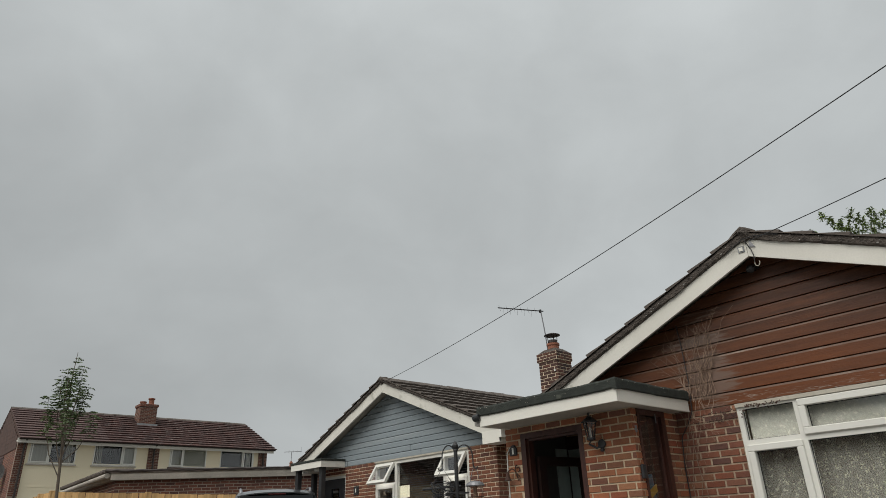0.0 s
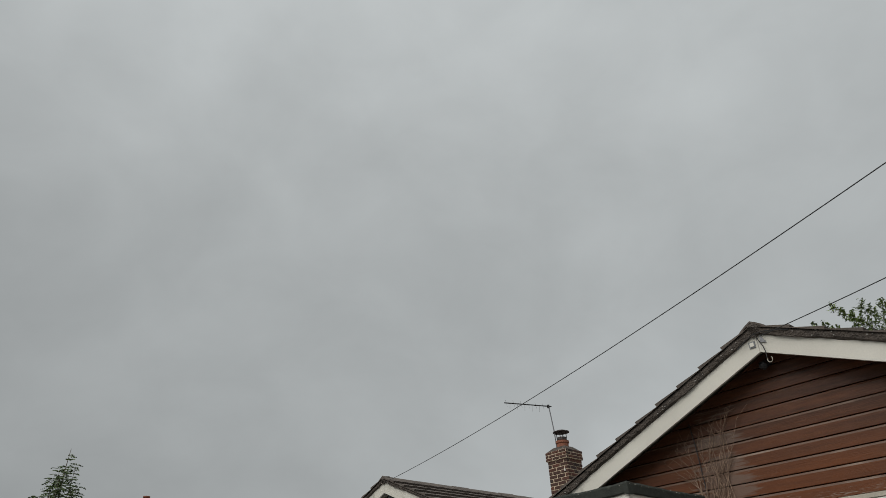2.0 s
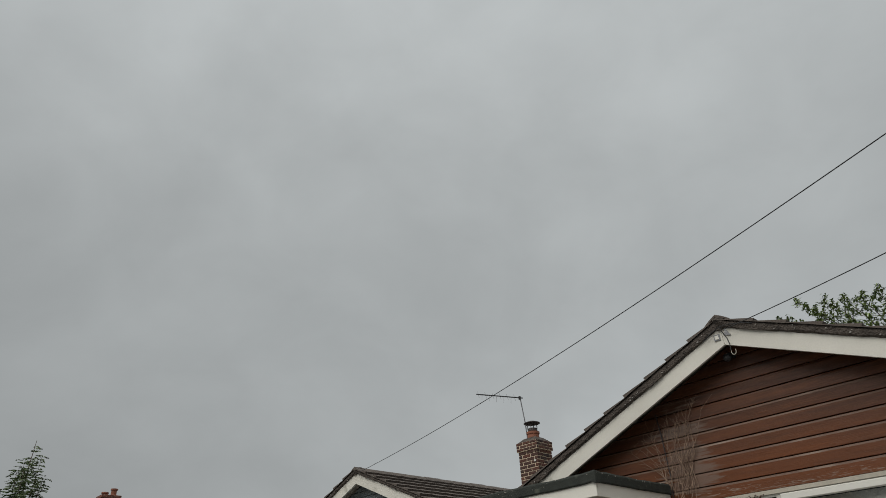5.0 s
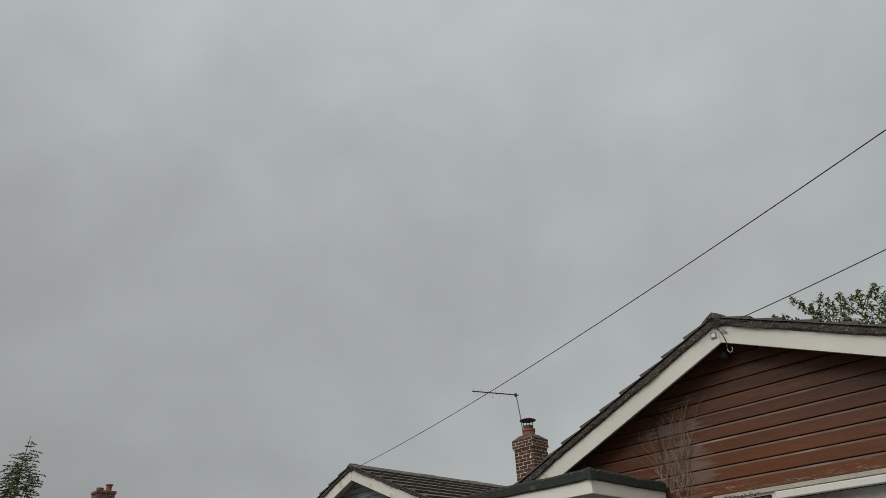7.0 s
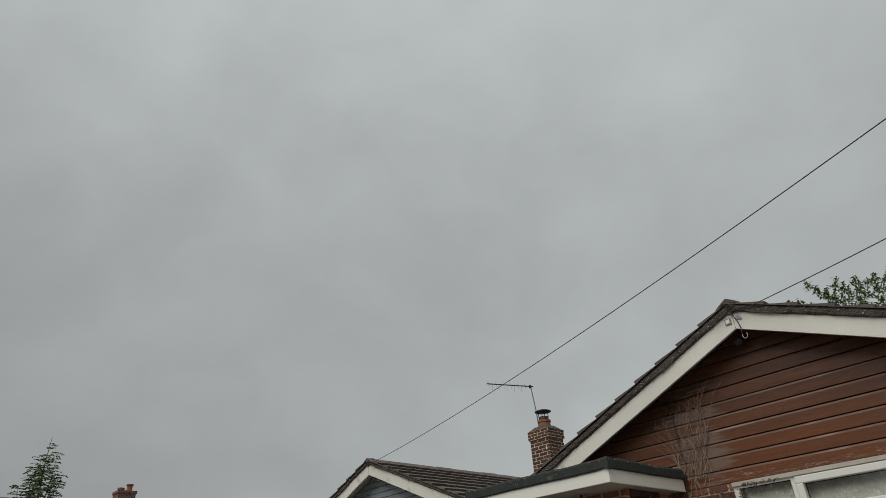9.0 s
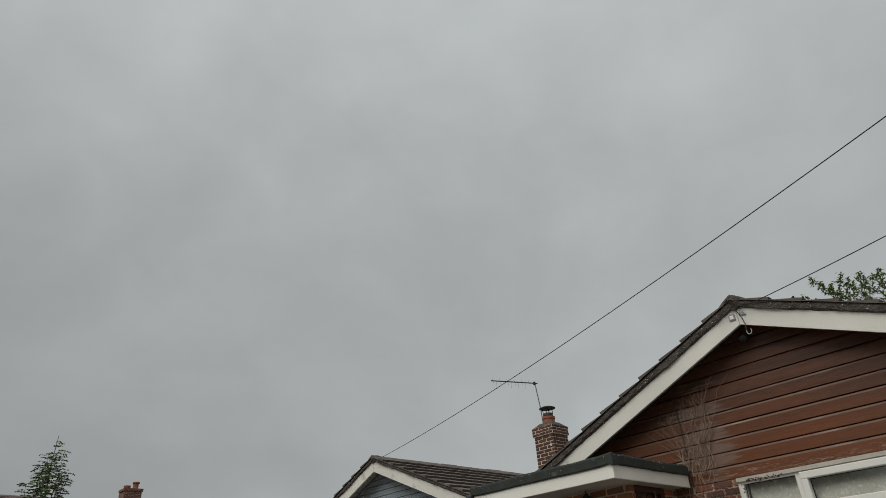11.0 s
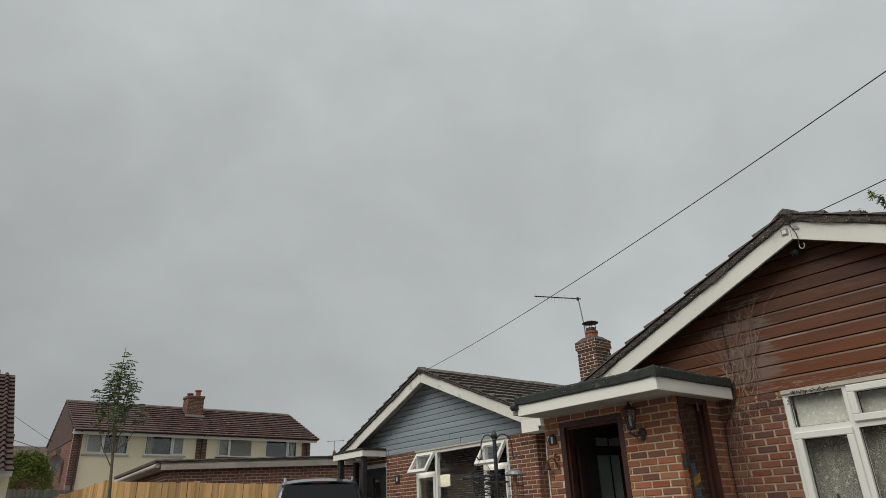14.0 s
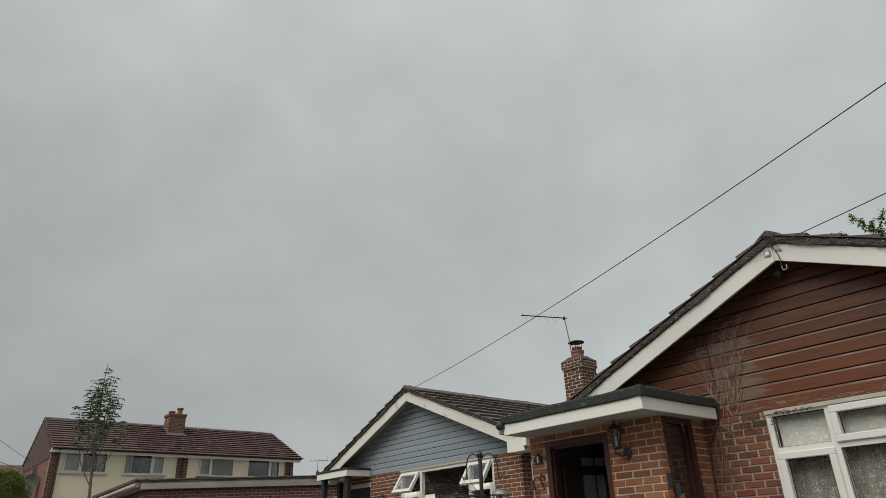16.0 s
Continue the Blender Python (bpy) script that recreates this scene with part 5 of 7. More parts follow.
bm = lathe(bmesh.new(), 7.12, 11.95, [(0.11, cz - 0.002), (0.11, cz - 0.03), (0.085, cz - 0.055), (0.02, cz - 0.06)], 16)
lamp = thing("canopy_light", 7.12, 11.95, cz - 0.03, "round white bulkhead light under the canopy", "lamp")
part("shade", bm, M_UPVC, lamp)
nd = part("door", boxes((NX + 0.02, NX + 0.1, 11.42, 11.47, 0.4, 2.38), (NX + 0.02, NX + 0.1, 12.31, 12.36, 0.4, 2.38), (NX + 0.02, NX + 0.1, 11.47, 12.31, 2.33, 2.38)), M_UPVC, NH, "dark grey front door in a white frame")
bm = boxes((NX + 0.04, NX + 0.085, 11.47, 11.72, 0.4, 2.33), (NX + 0.04, NX + 0.085, 12.0, 12.31, 0.4, 2.33), (NX + 0.04, NX + 0.085, 11.72, 12.0, 2.15, 2.33), (NX + 0.04, NX + 0.085, 11.72, 12.0, 0.4, 0.75))
part("door_leaf", bm, M_BLACK, nd)
pane_in(nd, NX + 0.06, 11.72, 12.0, 0.75, 2.15, "door_glass")
part("notice", boxes((NX + 0.034, NX + 0.038, 12.1, 12.28, 1.6, 1.78)), M_PAPER, nd, "white paper")

# its chimney: brick stack, oversailing courses, pot and cowl, aerial
CX0, CX1, CY0, CY1, CT = 8.82, 9.21, 7.005, 7.415, 4.17
chim = thing("chimney_stack", 9.0, 7.23, ground_z(7), "sooty red brick chimney stack with terracotta pot and cowl", "chimney")
cb = part("brick_shaft", boxes((CX0 + 0.004, CX1, CY0 + 0.004, CY1, ground_z(7), CT - 0.03)), M_MORTAR_DARK, chim)
cap = part("cap", boxes((CX0 - 0.018, CX1 + 0.02, CY0 - 0.018, CY1 + 0.02, CT - 0.19, CT - 0.04)), M_MORTAR_DARK, chim)
bm = bmesh.new()
hexa(bm, [(CX0 - 0.01, CY0 - 0.01, CT - 0.04), (CX1 + 0.02, CY0 - 0.01, CT - 0.04), (CX1 + 0.02, CY1 + 0.02, CT - 0.04), (CX0 - 0.01, CY1 + 0.02, CT - 0.04),
          (CX0 + 0.08, CY0 + 0.08, CT + 0.04), (CX1 - 0.08, CY0 + 0.08, CT + 0.04), (CX1 - 0.08, CY1 - 0.08, CT + 0.04), (CX0 + 0.08, CY1 - 0.08, CT + 0.04)])
part("flaunching", bm, M_VERGE, chim)
ccx, ccy = (CX0 + CX1) / 2, (CY0 + CY1) / 2
part("pot", lathe(bmesh.new(), ccx, ccy, [(0.11, CT + 0.0), (0.105, CT + 0.10), (0.118, CT + 0.115), (0.118, CT + 0.15), (0.09, CT + 0.155)], 16), M_TERRACOTTA, chim, "terracotta pot")
bm = lathe(bmesh.new(), ccx, ccy, [(0.085, CT + 0.155), (0.088, CT + 0.175), (0.08, CT + 0.215), (0.05, CT + 0.22)], 16)
for k in range(4):
    a = k * math.tau / 4 + 0.4
    tube(bm, [(ccx + 0.085 * math.cos(a), ccy + 0.085 * math.sin(a), CT + 0.19), (ccx + 0.085 * math.cos(a), ccy + 0.085 * math.sin(a), CT + 0.31)], 0.007, 5)
lathe(bm, ccx, ccy, [(0.145, CT + 0.30), (0.145, CT + 0.31), (0.08, CT + 0.335), (0.015, CT + 0.345)], 16)
part("cowl", bm, M_COWL, chim, "sooty metal cowl")
clip = thing("cable_clip", CX0, 7.2, 3.8, "small white cable clip on the chimney bricks", "clip")
part("clip", bevelled(boxes((CX0 - 0.022, CX0 - 0.003, 7.045, 7.075, 3.77, 3.81)), 0.006, 2), M_UPVC, clip)
ae = thing("tv_aerial", 8.9, 7.38, CT, "thin metal television aerial strapped to the chimney", "aerial")
A0, A1 = Vector((8.12, 7.66, 4.96)), Vector((8.95, 7.30, 4.95))
part("mast", tube(bmesh.new(), [(8.93, 7.27, CT - 0.03), (8.925, 7.285, 4.5), (8.905, 7.325, 4.97)], 0.011, 6), M_GALV, ae)
part("boom", tube(bmesh.new(), [A0, A1], 0.010, 6), M_CABLE, ae)
for k in range(11):
    p = A0.lerp(A1, 0.04 + k * 0.078)
    part("element", tube(bmesh.new(), [p + Vector((0, 0, 0.005)), p + Vector((0.02, 0.03, -0.09 - 0.002 * k))] if k % 2 else [p + Vector((-0.02, 0, 0.05)), p + Vector((0.02, 0.0, -0.06))], 0.0022, 4), M_GALV, ae)
part("clamp", bevelled(boxes((8.885, 8.915, 7.31, 7.35, 4.92, 4.98)), 0.004, 1), M_CABLE, ae)

# ---- bird feeding pole ----
FXp, FYp = 5.57, 6.16
fz = ground_z(6.2)
fd = thing("bird_feeder_pole", FXp, FYp, fz, "black metal bird feeding pole with curled hooks", "bird feeder")
part("pole", tube(bmesh.new(), [(FXp, FYp, fz), (FXp, FYp, 2.24)], 0.024, 10), M_BLACK, fd)
part("finial", lathe(bmesh.new(), FXp, FYp, [(0.02, 2.20), (0.03, 2.215), (0.022, 2.23), (0.036, 2.255), (0.038, 2.275), (0.026, 2.30), (0.012, 2.32), (0.003, 2.335)], 12), M_BLACK, fd)
vx, vy = 0.74, -0.67
for s, reach, name in ((-1, 0.17, "hook"), (1, 0.21, "hook")):
    pts = []
    for k in range(10):
        a = math.pi * k / 9
        pts.append((FXp + s * vx * reach * 0.5 * (1 - math.cos(a)), FYp + s * vy * reach * 0.5 * (1 - math.cos(a)), 2.13 + 0.15 * math.sin(a)))
    ex, ey, ez = pts[-1]
    pts += [(ex, ey, ez - 0.08), (ex + s * vx * 0.01, ey + s * vy * 0.01, ez - 0.13), (ex + s * vx * 0.04, ey + s * vy * 0.04, ez - 0.14), (ex + s * vx * 0.055, ey + s * vy * 0.055, ez - 0.11)]
    part("hook", tube(bmesh.new(), pts, 0.008, 6), M_BLACK, fd)
part("cross_arm", tube(bmesh.new(), [(FXp - vx * 0.42, FYp - vy * 0.42, 1.775), (FXp + vx * 0.05, FYp + vy * 0.05, 1.80)], 0.012, 6), M_BLACK, fd)
part("tray_ring", tube(bmesh.new(), [(FXp + 0.14 * math.cos(a * math.tau / 16), FYp + 0.14 * math.sin(a * math.tau / 16), 1.72) for a in range(17)], 0.007, 5), M_BLACK, fd)
hx, hy = FXp + vx * 0.22, FYp + vy * 0.22
sf = thing("seed_feeder", hx, hy, 1.5, "caged seed feeder with grey domed lid hung from a hook", "bird feeder")
part("lid", lathe(bmesh.new(), hx, hy, [(0.115, 1.79), (0.118, 1.80), (0.095, 1.83), (0.05, 1.85), (0.01, 1.855)], 16), M_GALV, sf, "grey domed lid")
part("hanger", tube(bmesh.new(), [(hx - vx * 0.06, hy - vy * 0.06, 1.83), (hx - vx * 0.03, hy - vy * 0.03, 1.95), (hx, hy, 2.03), (hx + vx * 0.04, hy + vy * 0.04, 1.95), (hx + vx * 0.06, hy + vy * 0.06, 1.83)], 0.004, 5), M_GALV, sf)
part("tube", lathe(bmesh.new(), hx, hy, [(0.025, 1.45), (0.025, 1.79)], 12), M_TWIG, sf)
for k in range(10):
    a = k * math.tau / 10
    part("cage_wire", tube(bmesh.new(), [(hx + 0.095 * math.cos(a), hy + 0.095 * math.sin(a), 1.42), (hx + 0.095 * math.cos(a), hy + 0.095 * math.sin(a), 1.79)], 0.0035, 4), M_IRON, sf)
for z in (1.45, 1.56, 1.67):
    part("cage_ring", tube(bmesh.new(), [(hx + 0.095 * math.cos(k * math.tau / 16), hy + 0.095 * math.sin(k * math.tau / 16), z) for k in range(17)], 0.0035, 4), M_IRON, sf)
h2x, h2y = FXp - vx * 0.17, FYp - vy * 0.17
bs = thing("wire_basket", h2x, h2y, 1.6, "tangled black wire hanging basket on the pole", "basket")
part("hanger", tube(bmesh.new(), [(h2x - vx * 0.12, h2y - vy * 0.12, 1.82), (h2x, h2y, 2.02), (h2x + vx * 0.1, h2y + vy * 0.1, 1.86)], 0.004, 5), M_BLACK, bs)
random.seed(9)
for k in range(16):
    z = 1.84 - 0.018 * k
    r = 0.15 - 0.004 * k
    bm = bmesh.new()
    tube(bm, [(h2x + (r + random.uniform(-0.02, 0.02)) * math.cos(j * math.tau / 12 + k), h2y + (r + random.uniform(-0.02, 0.02)) * math.sin(j * math.tau / 12 + k), z + random.uniform(-0.03, 0.03)) for j in range(13)], 0.004, 4)
    part("wire", bm, M_BLACK, bs)

# ---- the parked car ----
car = thing("parked_car", 6.22, 12.0, ground_z(12.0), "dark grey estate car with roof rails, parked on the drive", "car", rz=-24)
H = 1.79


def car_ring(y, wl, wr, zl, zr):
    """Half the outline of the car at y, mirrored: sill, flank, shoulder, glass line, cant rail, crowned roof."""
    wl, wr = wl * 1.05, wr * 1.07
    half = [(wl, zl), (wl, zl + 0.25), (wl * 0.99, 0.98), (wr * 1.14, 1.06), (wr * 1.02, zr - 0.16), (wr * 0.97, zr - 0.09), (wr * 0.86, zr - 0.05), (wr * 0.6, zr - 0.018), (wr * 0.3, zr - 0.004)]
    return [(-w, y, z) for w, z in half] + [(0, y, zr)] + [(w, y, z) for w, z in half[::-1]]


bm = bmesh.new()
secs = [(-0.30, 0.86, 0.76, 0.35, 1.22), (-0.24, 0.90, 0.74, 0.30, 1.42), (-0.10, 0.91, 0.71, 0.28, H - 0.12), (0.0, 0.91, 0.705, 0.28, H - 0.055), (0.35, 0.92, 0.70, 0.28, H - 0.01), (0.9, 0.92, 0.70, 0.28, H), (1.5, 0.92, 0.70, 0.28, H - 0.01), (2.0, 0.92, 0.68, 0.28, H - 0.07),
        (2.8, 0.92, 0.72, 0.28, 1.22), (3.6, 0.90, 0.68, 0.28, 1.12), (4.1, 0.80, 0.57, 0.36, 1.09)]
rings = [[bm.verts.new(p) for p in car_ring(*s)] for s in secs]
n_ = len(rings[0])
for a, b in zip(rings, rings[1:]):
    for k in range(n_ - 1):
        bm.faces.new((a[k], a[k + 1], b[k + 1], b[k]))
    bm.faces.new((a[n_ - 1], a[0], b[0], b[n_ - 1]))
bm.faces.new(rings[0])
bm.faces.new(rings[-1][::-1])
bmesh.ops.recalc_face_normals(bm, faces=bm.faces)
part("body", bm, M_CARPAINT, car, local=True, smooth=True)
bm = bmesh.new()
hexa(bm, [(-0.79, -0.33, 1.06), (0.79, -0.33, 1.06), (0.77, -0.16, 1.10), (-0.77, -0.16, 1.10), (-0.675, -0.20, H - 0.135), (0.675, -0.20, H - 0.135), (0.66, -0.02, H - 0.125), (-0.66, -0.02, H - 0.125)])
bmesh.ops.recalc_face_normals(bm, faces=bm.faces)
part("rear_window", bevelled(bm, 0.02, 2), M_CARGLASS, car, "dark tinted rear glass", local=True)
bm = bmesh.new()
rg = []
for k in range(13):
    u = -1 + k / 6
    x = 0.71 * u
    dz = -0.055 * abs(u) ** 2.6
    yb = -0.24 + 0.05 * abs(u) ** 3
    rg.append([bm.verts.new(p) for p in ((x, yb, H - 0.115 + dz), (x, yb - 0.006, H - 0.095 + dz), (x * 0.985, 0.12, H - 0.028 + dz), (x * 0.985, 0.12, H - 0.11 + dz))])
for a, b in zip(rg, rg[1:]):
    for k in range(4):
        bm.faces.new((a[k], b[k], b[(k + 1) % 4], a[(k + 1) % 4]))
bm.faces.new(rg[0])
bm.faces.new(rg[-1][::-1])
bmesh.ops.recalc_face_normals(bm, faces=bm.faces)
part("spoiler", bm, M_CARPAINT, car, "roof spoiler", local=True)
M_REDLENS = nmat("red_lens", (0.20, 0.012, 0.010), (0.16, 0.01, 0.01), 9, 0.2, 0, 40)
part("brake_light", boxes((-0.16, 0.16, -0.225, -0.19, H - 0.135, H - 0.117)), M_REDLENS, car, "high red brake light", local=True)
for s in (-1, 1):
    bm = tube(bmesh.new(), [(s * 0.645, 0.10, H - 0.10), (s * 0.655, 0.16, H - 0.03), (s * 0.66, 0.3, H - 0.005), (s * 0.66, 0.9, H + 0.01), (s * 0.64, 1.7, H - 0.02), (s * 0.63, 1.85, H - 0.1)], [0.034, 0.03, 0.022, 0.018, 0.018, 0.02], 8)
    part("roof_rail", bm, M_GALV, car, "silver roof rail", local=True)
    bm = boxes(*[(sorted((s * 0.72, s * 0.735))[0], sorted((s * 0.72, s * 0.735))[1], y0, y1, 1.08, 1.5) for y0, y1 in ((0.1, 0.8), (0.88, 1.7))])
    bmesh.ops.rotate(bm, cent=(s * 0.73, 0, 1.08), matrix=Matrix.Rotation(radians(-s * 8), 3, "Y"), verts=bm.verts)
    part("side_glass", bm, M_CARGLASS, car, "tinted side glass", local=True)
    part("tail_light", bevelled(boxes((*sorted((s * 0.68, s * 0.9)), -0.33, -0.2, 0.82, 1.02)), 0.02, 2), M_REDLENS, car, "red tail light", local=True)
    for y in (0.5, 3.2):
        wh = part("wheel", tube(bmesh.new(), [(s * 0.72, y, 0.34), (s * 0.93, y, 0.34)], 0.34, 24), M_RUBBER, car, local=True)
        part("rim", tube(bmesh.new(), [(s * 0.90, y, 0.34), (s * 0.94, y, 0.34)], [0.23, 0.22], 20), M_GALV, wh, local=True)
part("bumper", bevelled(boxes((-0.86, 0.86, -0.40, -0.2, 0.36, 0.66)), 0.05, 3), M_RUBBER, car, local=True)

# ---- the brick garage with a flat roof ----
GA = thing("garage", 6.6, 18.0, ground_z(17), "brick garage with a flat roof and grey fascia", "garage")
gp = [(4.70, 16.98), (8.95, 14.40), (11.5, 19.0), (5.1, 23.2)]
gz0 = ground_z(16)


def prism(bm, pts, z0, z1):
    lo = [bm.verts.new((x, y, z0)) for x, y in pts]
    hi = [bm.verts.new((x, y, z1)) for x, y in pts]
    bm.faces.new(lo[::-1])
    bm.faces.new(hi)
    for i in range(len(pts)):
        j = (i + 1) % len(pts)
        bm.faces.new((lo[i], lo[j], hi[j], hi[i]))
    bmesh.ops.recalc_face_normals(bm, faces=bm.faces)
    return bm


def grown(pts, d):
    cx, cy = sum(p[0] for p in pts) / len(pts), sum(p[1] for p in pts) / len(pts)
    out = []
    for x, y in pts:
        k = math.hypot(x - cx, y - cy)
        out.append((x + (x - cx) / k * d, y + (y - cy) / k * d))
    return out


gw = part("wall", prism(bmesh.new(), gp, gz0 - 0.1, 2.68), M_MORTAR_GREY, GA)
groof = part("roof", prism(bmesh.new(), grown(gp, 0.17), 2.80, 2.85), M_TILE, GA)
part("fascia", prism(bmesh.new(), grown(gp, 0.14), 2.64, 2.80), M_GREYFASCIA, GA, "grey weathered fascia board")
gl0, gl1 = Vector((*gp[0], 0)), Vector((*gp[3], 0))
side = (gl1 - gl0).normalized()
nrm = Vector((-side.y, side.x, 0))
o0, o1 = gl0 + nrm * 0.2, gl1 + nrm * 0.2
part("gutter", tube(bmesh.new(), [(o0.x, o0.y, 2.74), (o1.x, o1.y, 2.72)], 0.06, 10), M_GREYFASCIA, GA)
bm = bmesh.new()
for k in range(int((gl1 - gl0).length / 0.15)):
    a = gl0 + side * (0.15 * k) + nrm * 0.24
    b = a - nrm * 0.6
    tube(bm, [(a.x, a.y, 2.855), (b.x, b.y, 2.875)], 0.045, 7)
part("corrugated_edge", bm, M_TILE, groof, "corrugated sheet edge", kind="stuff")
bm = bmesh.new()
e0, e1 = Vector((*gp[0], 0)) + nrm * 0.2, Vector((*gp[1], 0))
ed = (e1 - e0).normalized()
en = Vector((ed.y, -ed.x, 0)) * 0.19
n = int((e1 - e0).length / 0.12)
tube(bm, [(e0.x + en.x + ed.x * 0.12 * k, e0.y + en.y + ed.y * 0.12 * k, 2.825 + random.uniform(-0.008, 0.010)) for k in range(n + 2)], [random.uniform(0.022, 0.034) for k in range(n + 2)], 6)
part("felt_drip", bm, M_COWL, groof, "uneven dark felt drip")
fd_ = (Vector((*gp[1], 0)) - gl0)
flen = fd_.length
fdir = fd_.normalized()
lay_bricks(gw, gp[0], (fdir.x, fdir.y), flen, gz0, 2.64, M_BRICK_DARK, split=1.9, limit=300, course=0.068, rest=M_BRICK_DARK_JOINED)
lay_bricks(gw, (gp[3][0], gp[3][1]), (-side.x, -side.y), (gl1 - gl0).length, gz0, 2.64, M_BRICK_DARK, split=9, limit=0, rest=M_BRICK_DARK_JOINED)

# ---- fences ----
def fence_run(p0, p1, z_top0, z_top1, z_low, board, material, label, post_every=1.8, gap=0.010, thick=0.032):
    p0, p1 = Vector((*p0, 0)), Vector((*p1, 0))
    d = (p1 - p0)
    n = int(d.length / board)
    u = d.normalized()
    turn = math.atan2(u.y, u.x)
    f = thing("fence", (p0.x + p1.x) / 2, (p0.y + p1.y) / 2, z_low, label, "fence")
    o = place_of(f)
    h = max(z_top0, z_top1) - z_low
    key = bmesh.new()
    w = board - gap
    hexa(key, [(0, -thick, 0), (w, -thick * 0.4, 0), (w, 0, 0), (0, 0, 0), (0, -thick, 1), (w, -thick * 0.4, 1), (w, 0, 1), (0, 0, 1)])
    me = finish(key, material)
    for i in range(n):
        q = p0 + u * (i * board)
        zt = z_top0 + (z_top1 - z_top0) * i / n + random.uniform(-0.008, 0.008)
        ob = new("board", me)
        ob.parent = f
        ob.location = (q.x - o.x, q.y - o.y, 0)
        ob.rotation_euler = (0, random.uniform(-0.006, 0.006), turn)
        ob.scale = (1, 1, zt - z_low)
    k = 0.0
    while k <= d.length + 0.01:
        q = p0 + u * k
        zt = z_top0 + (z_top1 - z_top0) * k / d.length
        part("post", bevelled(boxes((q.x - 0.05, q.x + 0.05, q.y - 0.02, q.y + 0.08, z_low - 0.05, zt + 0.03)), 0.006, 1), material, f)
        k += post_every
    nn = Vector((-u.y, u.x, 0)) * 0.03
    for z in (0.25, 0.6, 0.9):
        bm = bmesh.new()
        a, b = p0 + nn, p1 + nn
        tube(bm, [(a.x, a.y, z_low + (z_top0 - z_low) * z), (b.x, b.y, z_low + (z_top1 - z_low) * z)], 0.03, 4)
        part("rail", bm, material, f)
    return f


fence_run((3.08, 15.19), (6.6, 12.82), 2.27, 2.08, 0.45, 0.125, M_FENCE, "orange treated closeboard fence before the garage")
fence_run((2.95, 21.5), (3.08, 15.25), 2.18, 2.28, 0.5, 0.125, M_FENCE, "orange treated closeboard fence running to the rear")
fence_run((1.6, 25.0), (4.9, 25.0), 2.66, 2.58, 0.7, 0.12, M_FENCE_OLD, "old silvered closeboard fence")

# ---- the pair of two-storey houses ----
SX0, SX1, SY, SE, SRY, SRZ = 5.06, 16.45, 33.0, 5.50, 36.5, 7.28
sg = 0.8
SH = thing("semi_detached_houses", 10.8, 36.0, sg, "pair of two-storey houses with cream walls and brown tiled roof", "house")
sw = part("wall", boxes((SX0, SX1, SY + 0.1, 39.9, sg - 0.1, SE)), M_BRICK_FAR, SH, "brick end walls")
SWINS = [(5.55, 7.35), (8.06, 9.88), (11.42, 13.22), (13.93, 15.74)]
# cream panels, built round the window openings
for a, b, wins in ((5.42, 10.40, SWINS[:2]), (10.90, 15.98, SWINS[2:])):
    bm = bmesh.new()
    lo, hi = 4.50, 5.40
    box(bm, a, b, SY, SY + 0.1, sg, lo)
    box(bm, a, b, SY, SY + 0.1, hi, SE)
    xs_ = [a] + [e for w in wins for e in w] + [b]
    for k in range(0, len(xs_), 2):
        box(bm, xs_[k], xs_[k + 1], SY, SY + 0.1, lo, hi)
    panel = part("cream_wall", bm, M_CREAM, SH, "cream painted wall")
    part("course_line", boxes((a, b, SY - 0.012, SY, 3.55, 3.60)), M_CREAM, panel)
    for z in [1.0 + 0.3 * k for k in range(15)]:
        if not (4.4 < z < 5.45):
            part("course_line", boxes((a, b, SY - 0.004, SY, z, z + 0.27)), M_CREAM, panel)
for x0, x1 in ((SX0, 5.42), (10.40, 10.90), (15.98, 16.45)):
    pier = part("brick_pier", boxes((x0, x1, SY - 0.05, SY + 0.1, sg, SE)), M_MORTAR_GREY, SH, "brick pier")
    lay_bricks(pier, (x0, SY - 0.05), (1, 0), x1 - x0, 3.2, SE, M_BRICK_DARK, split=3.2, limit=90)
    part("downpipe", tube(bmesh.new(), [(x0 + 0.24, SY - 0.12, sg), (x0 + 0.24, SY - 0.12, SE - 0.25), (x0 + 0.26, SY - 0.33, SE - 0.06)], 0.04, 8), M_COWL, pier)
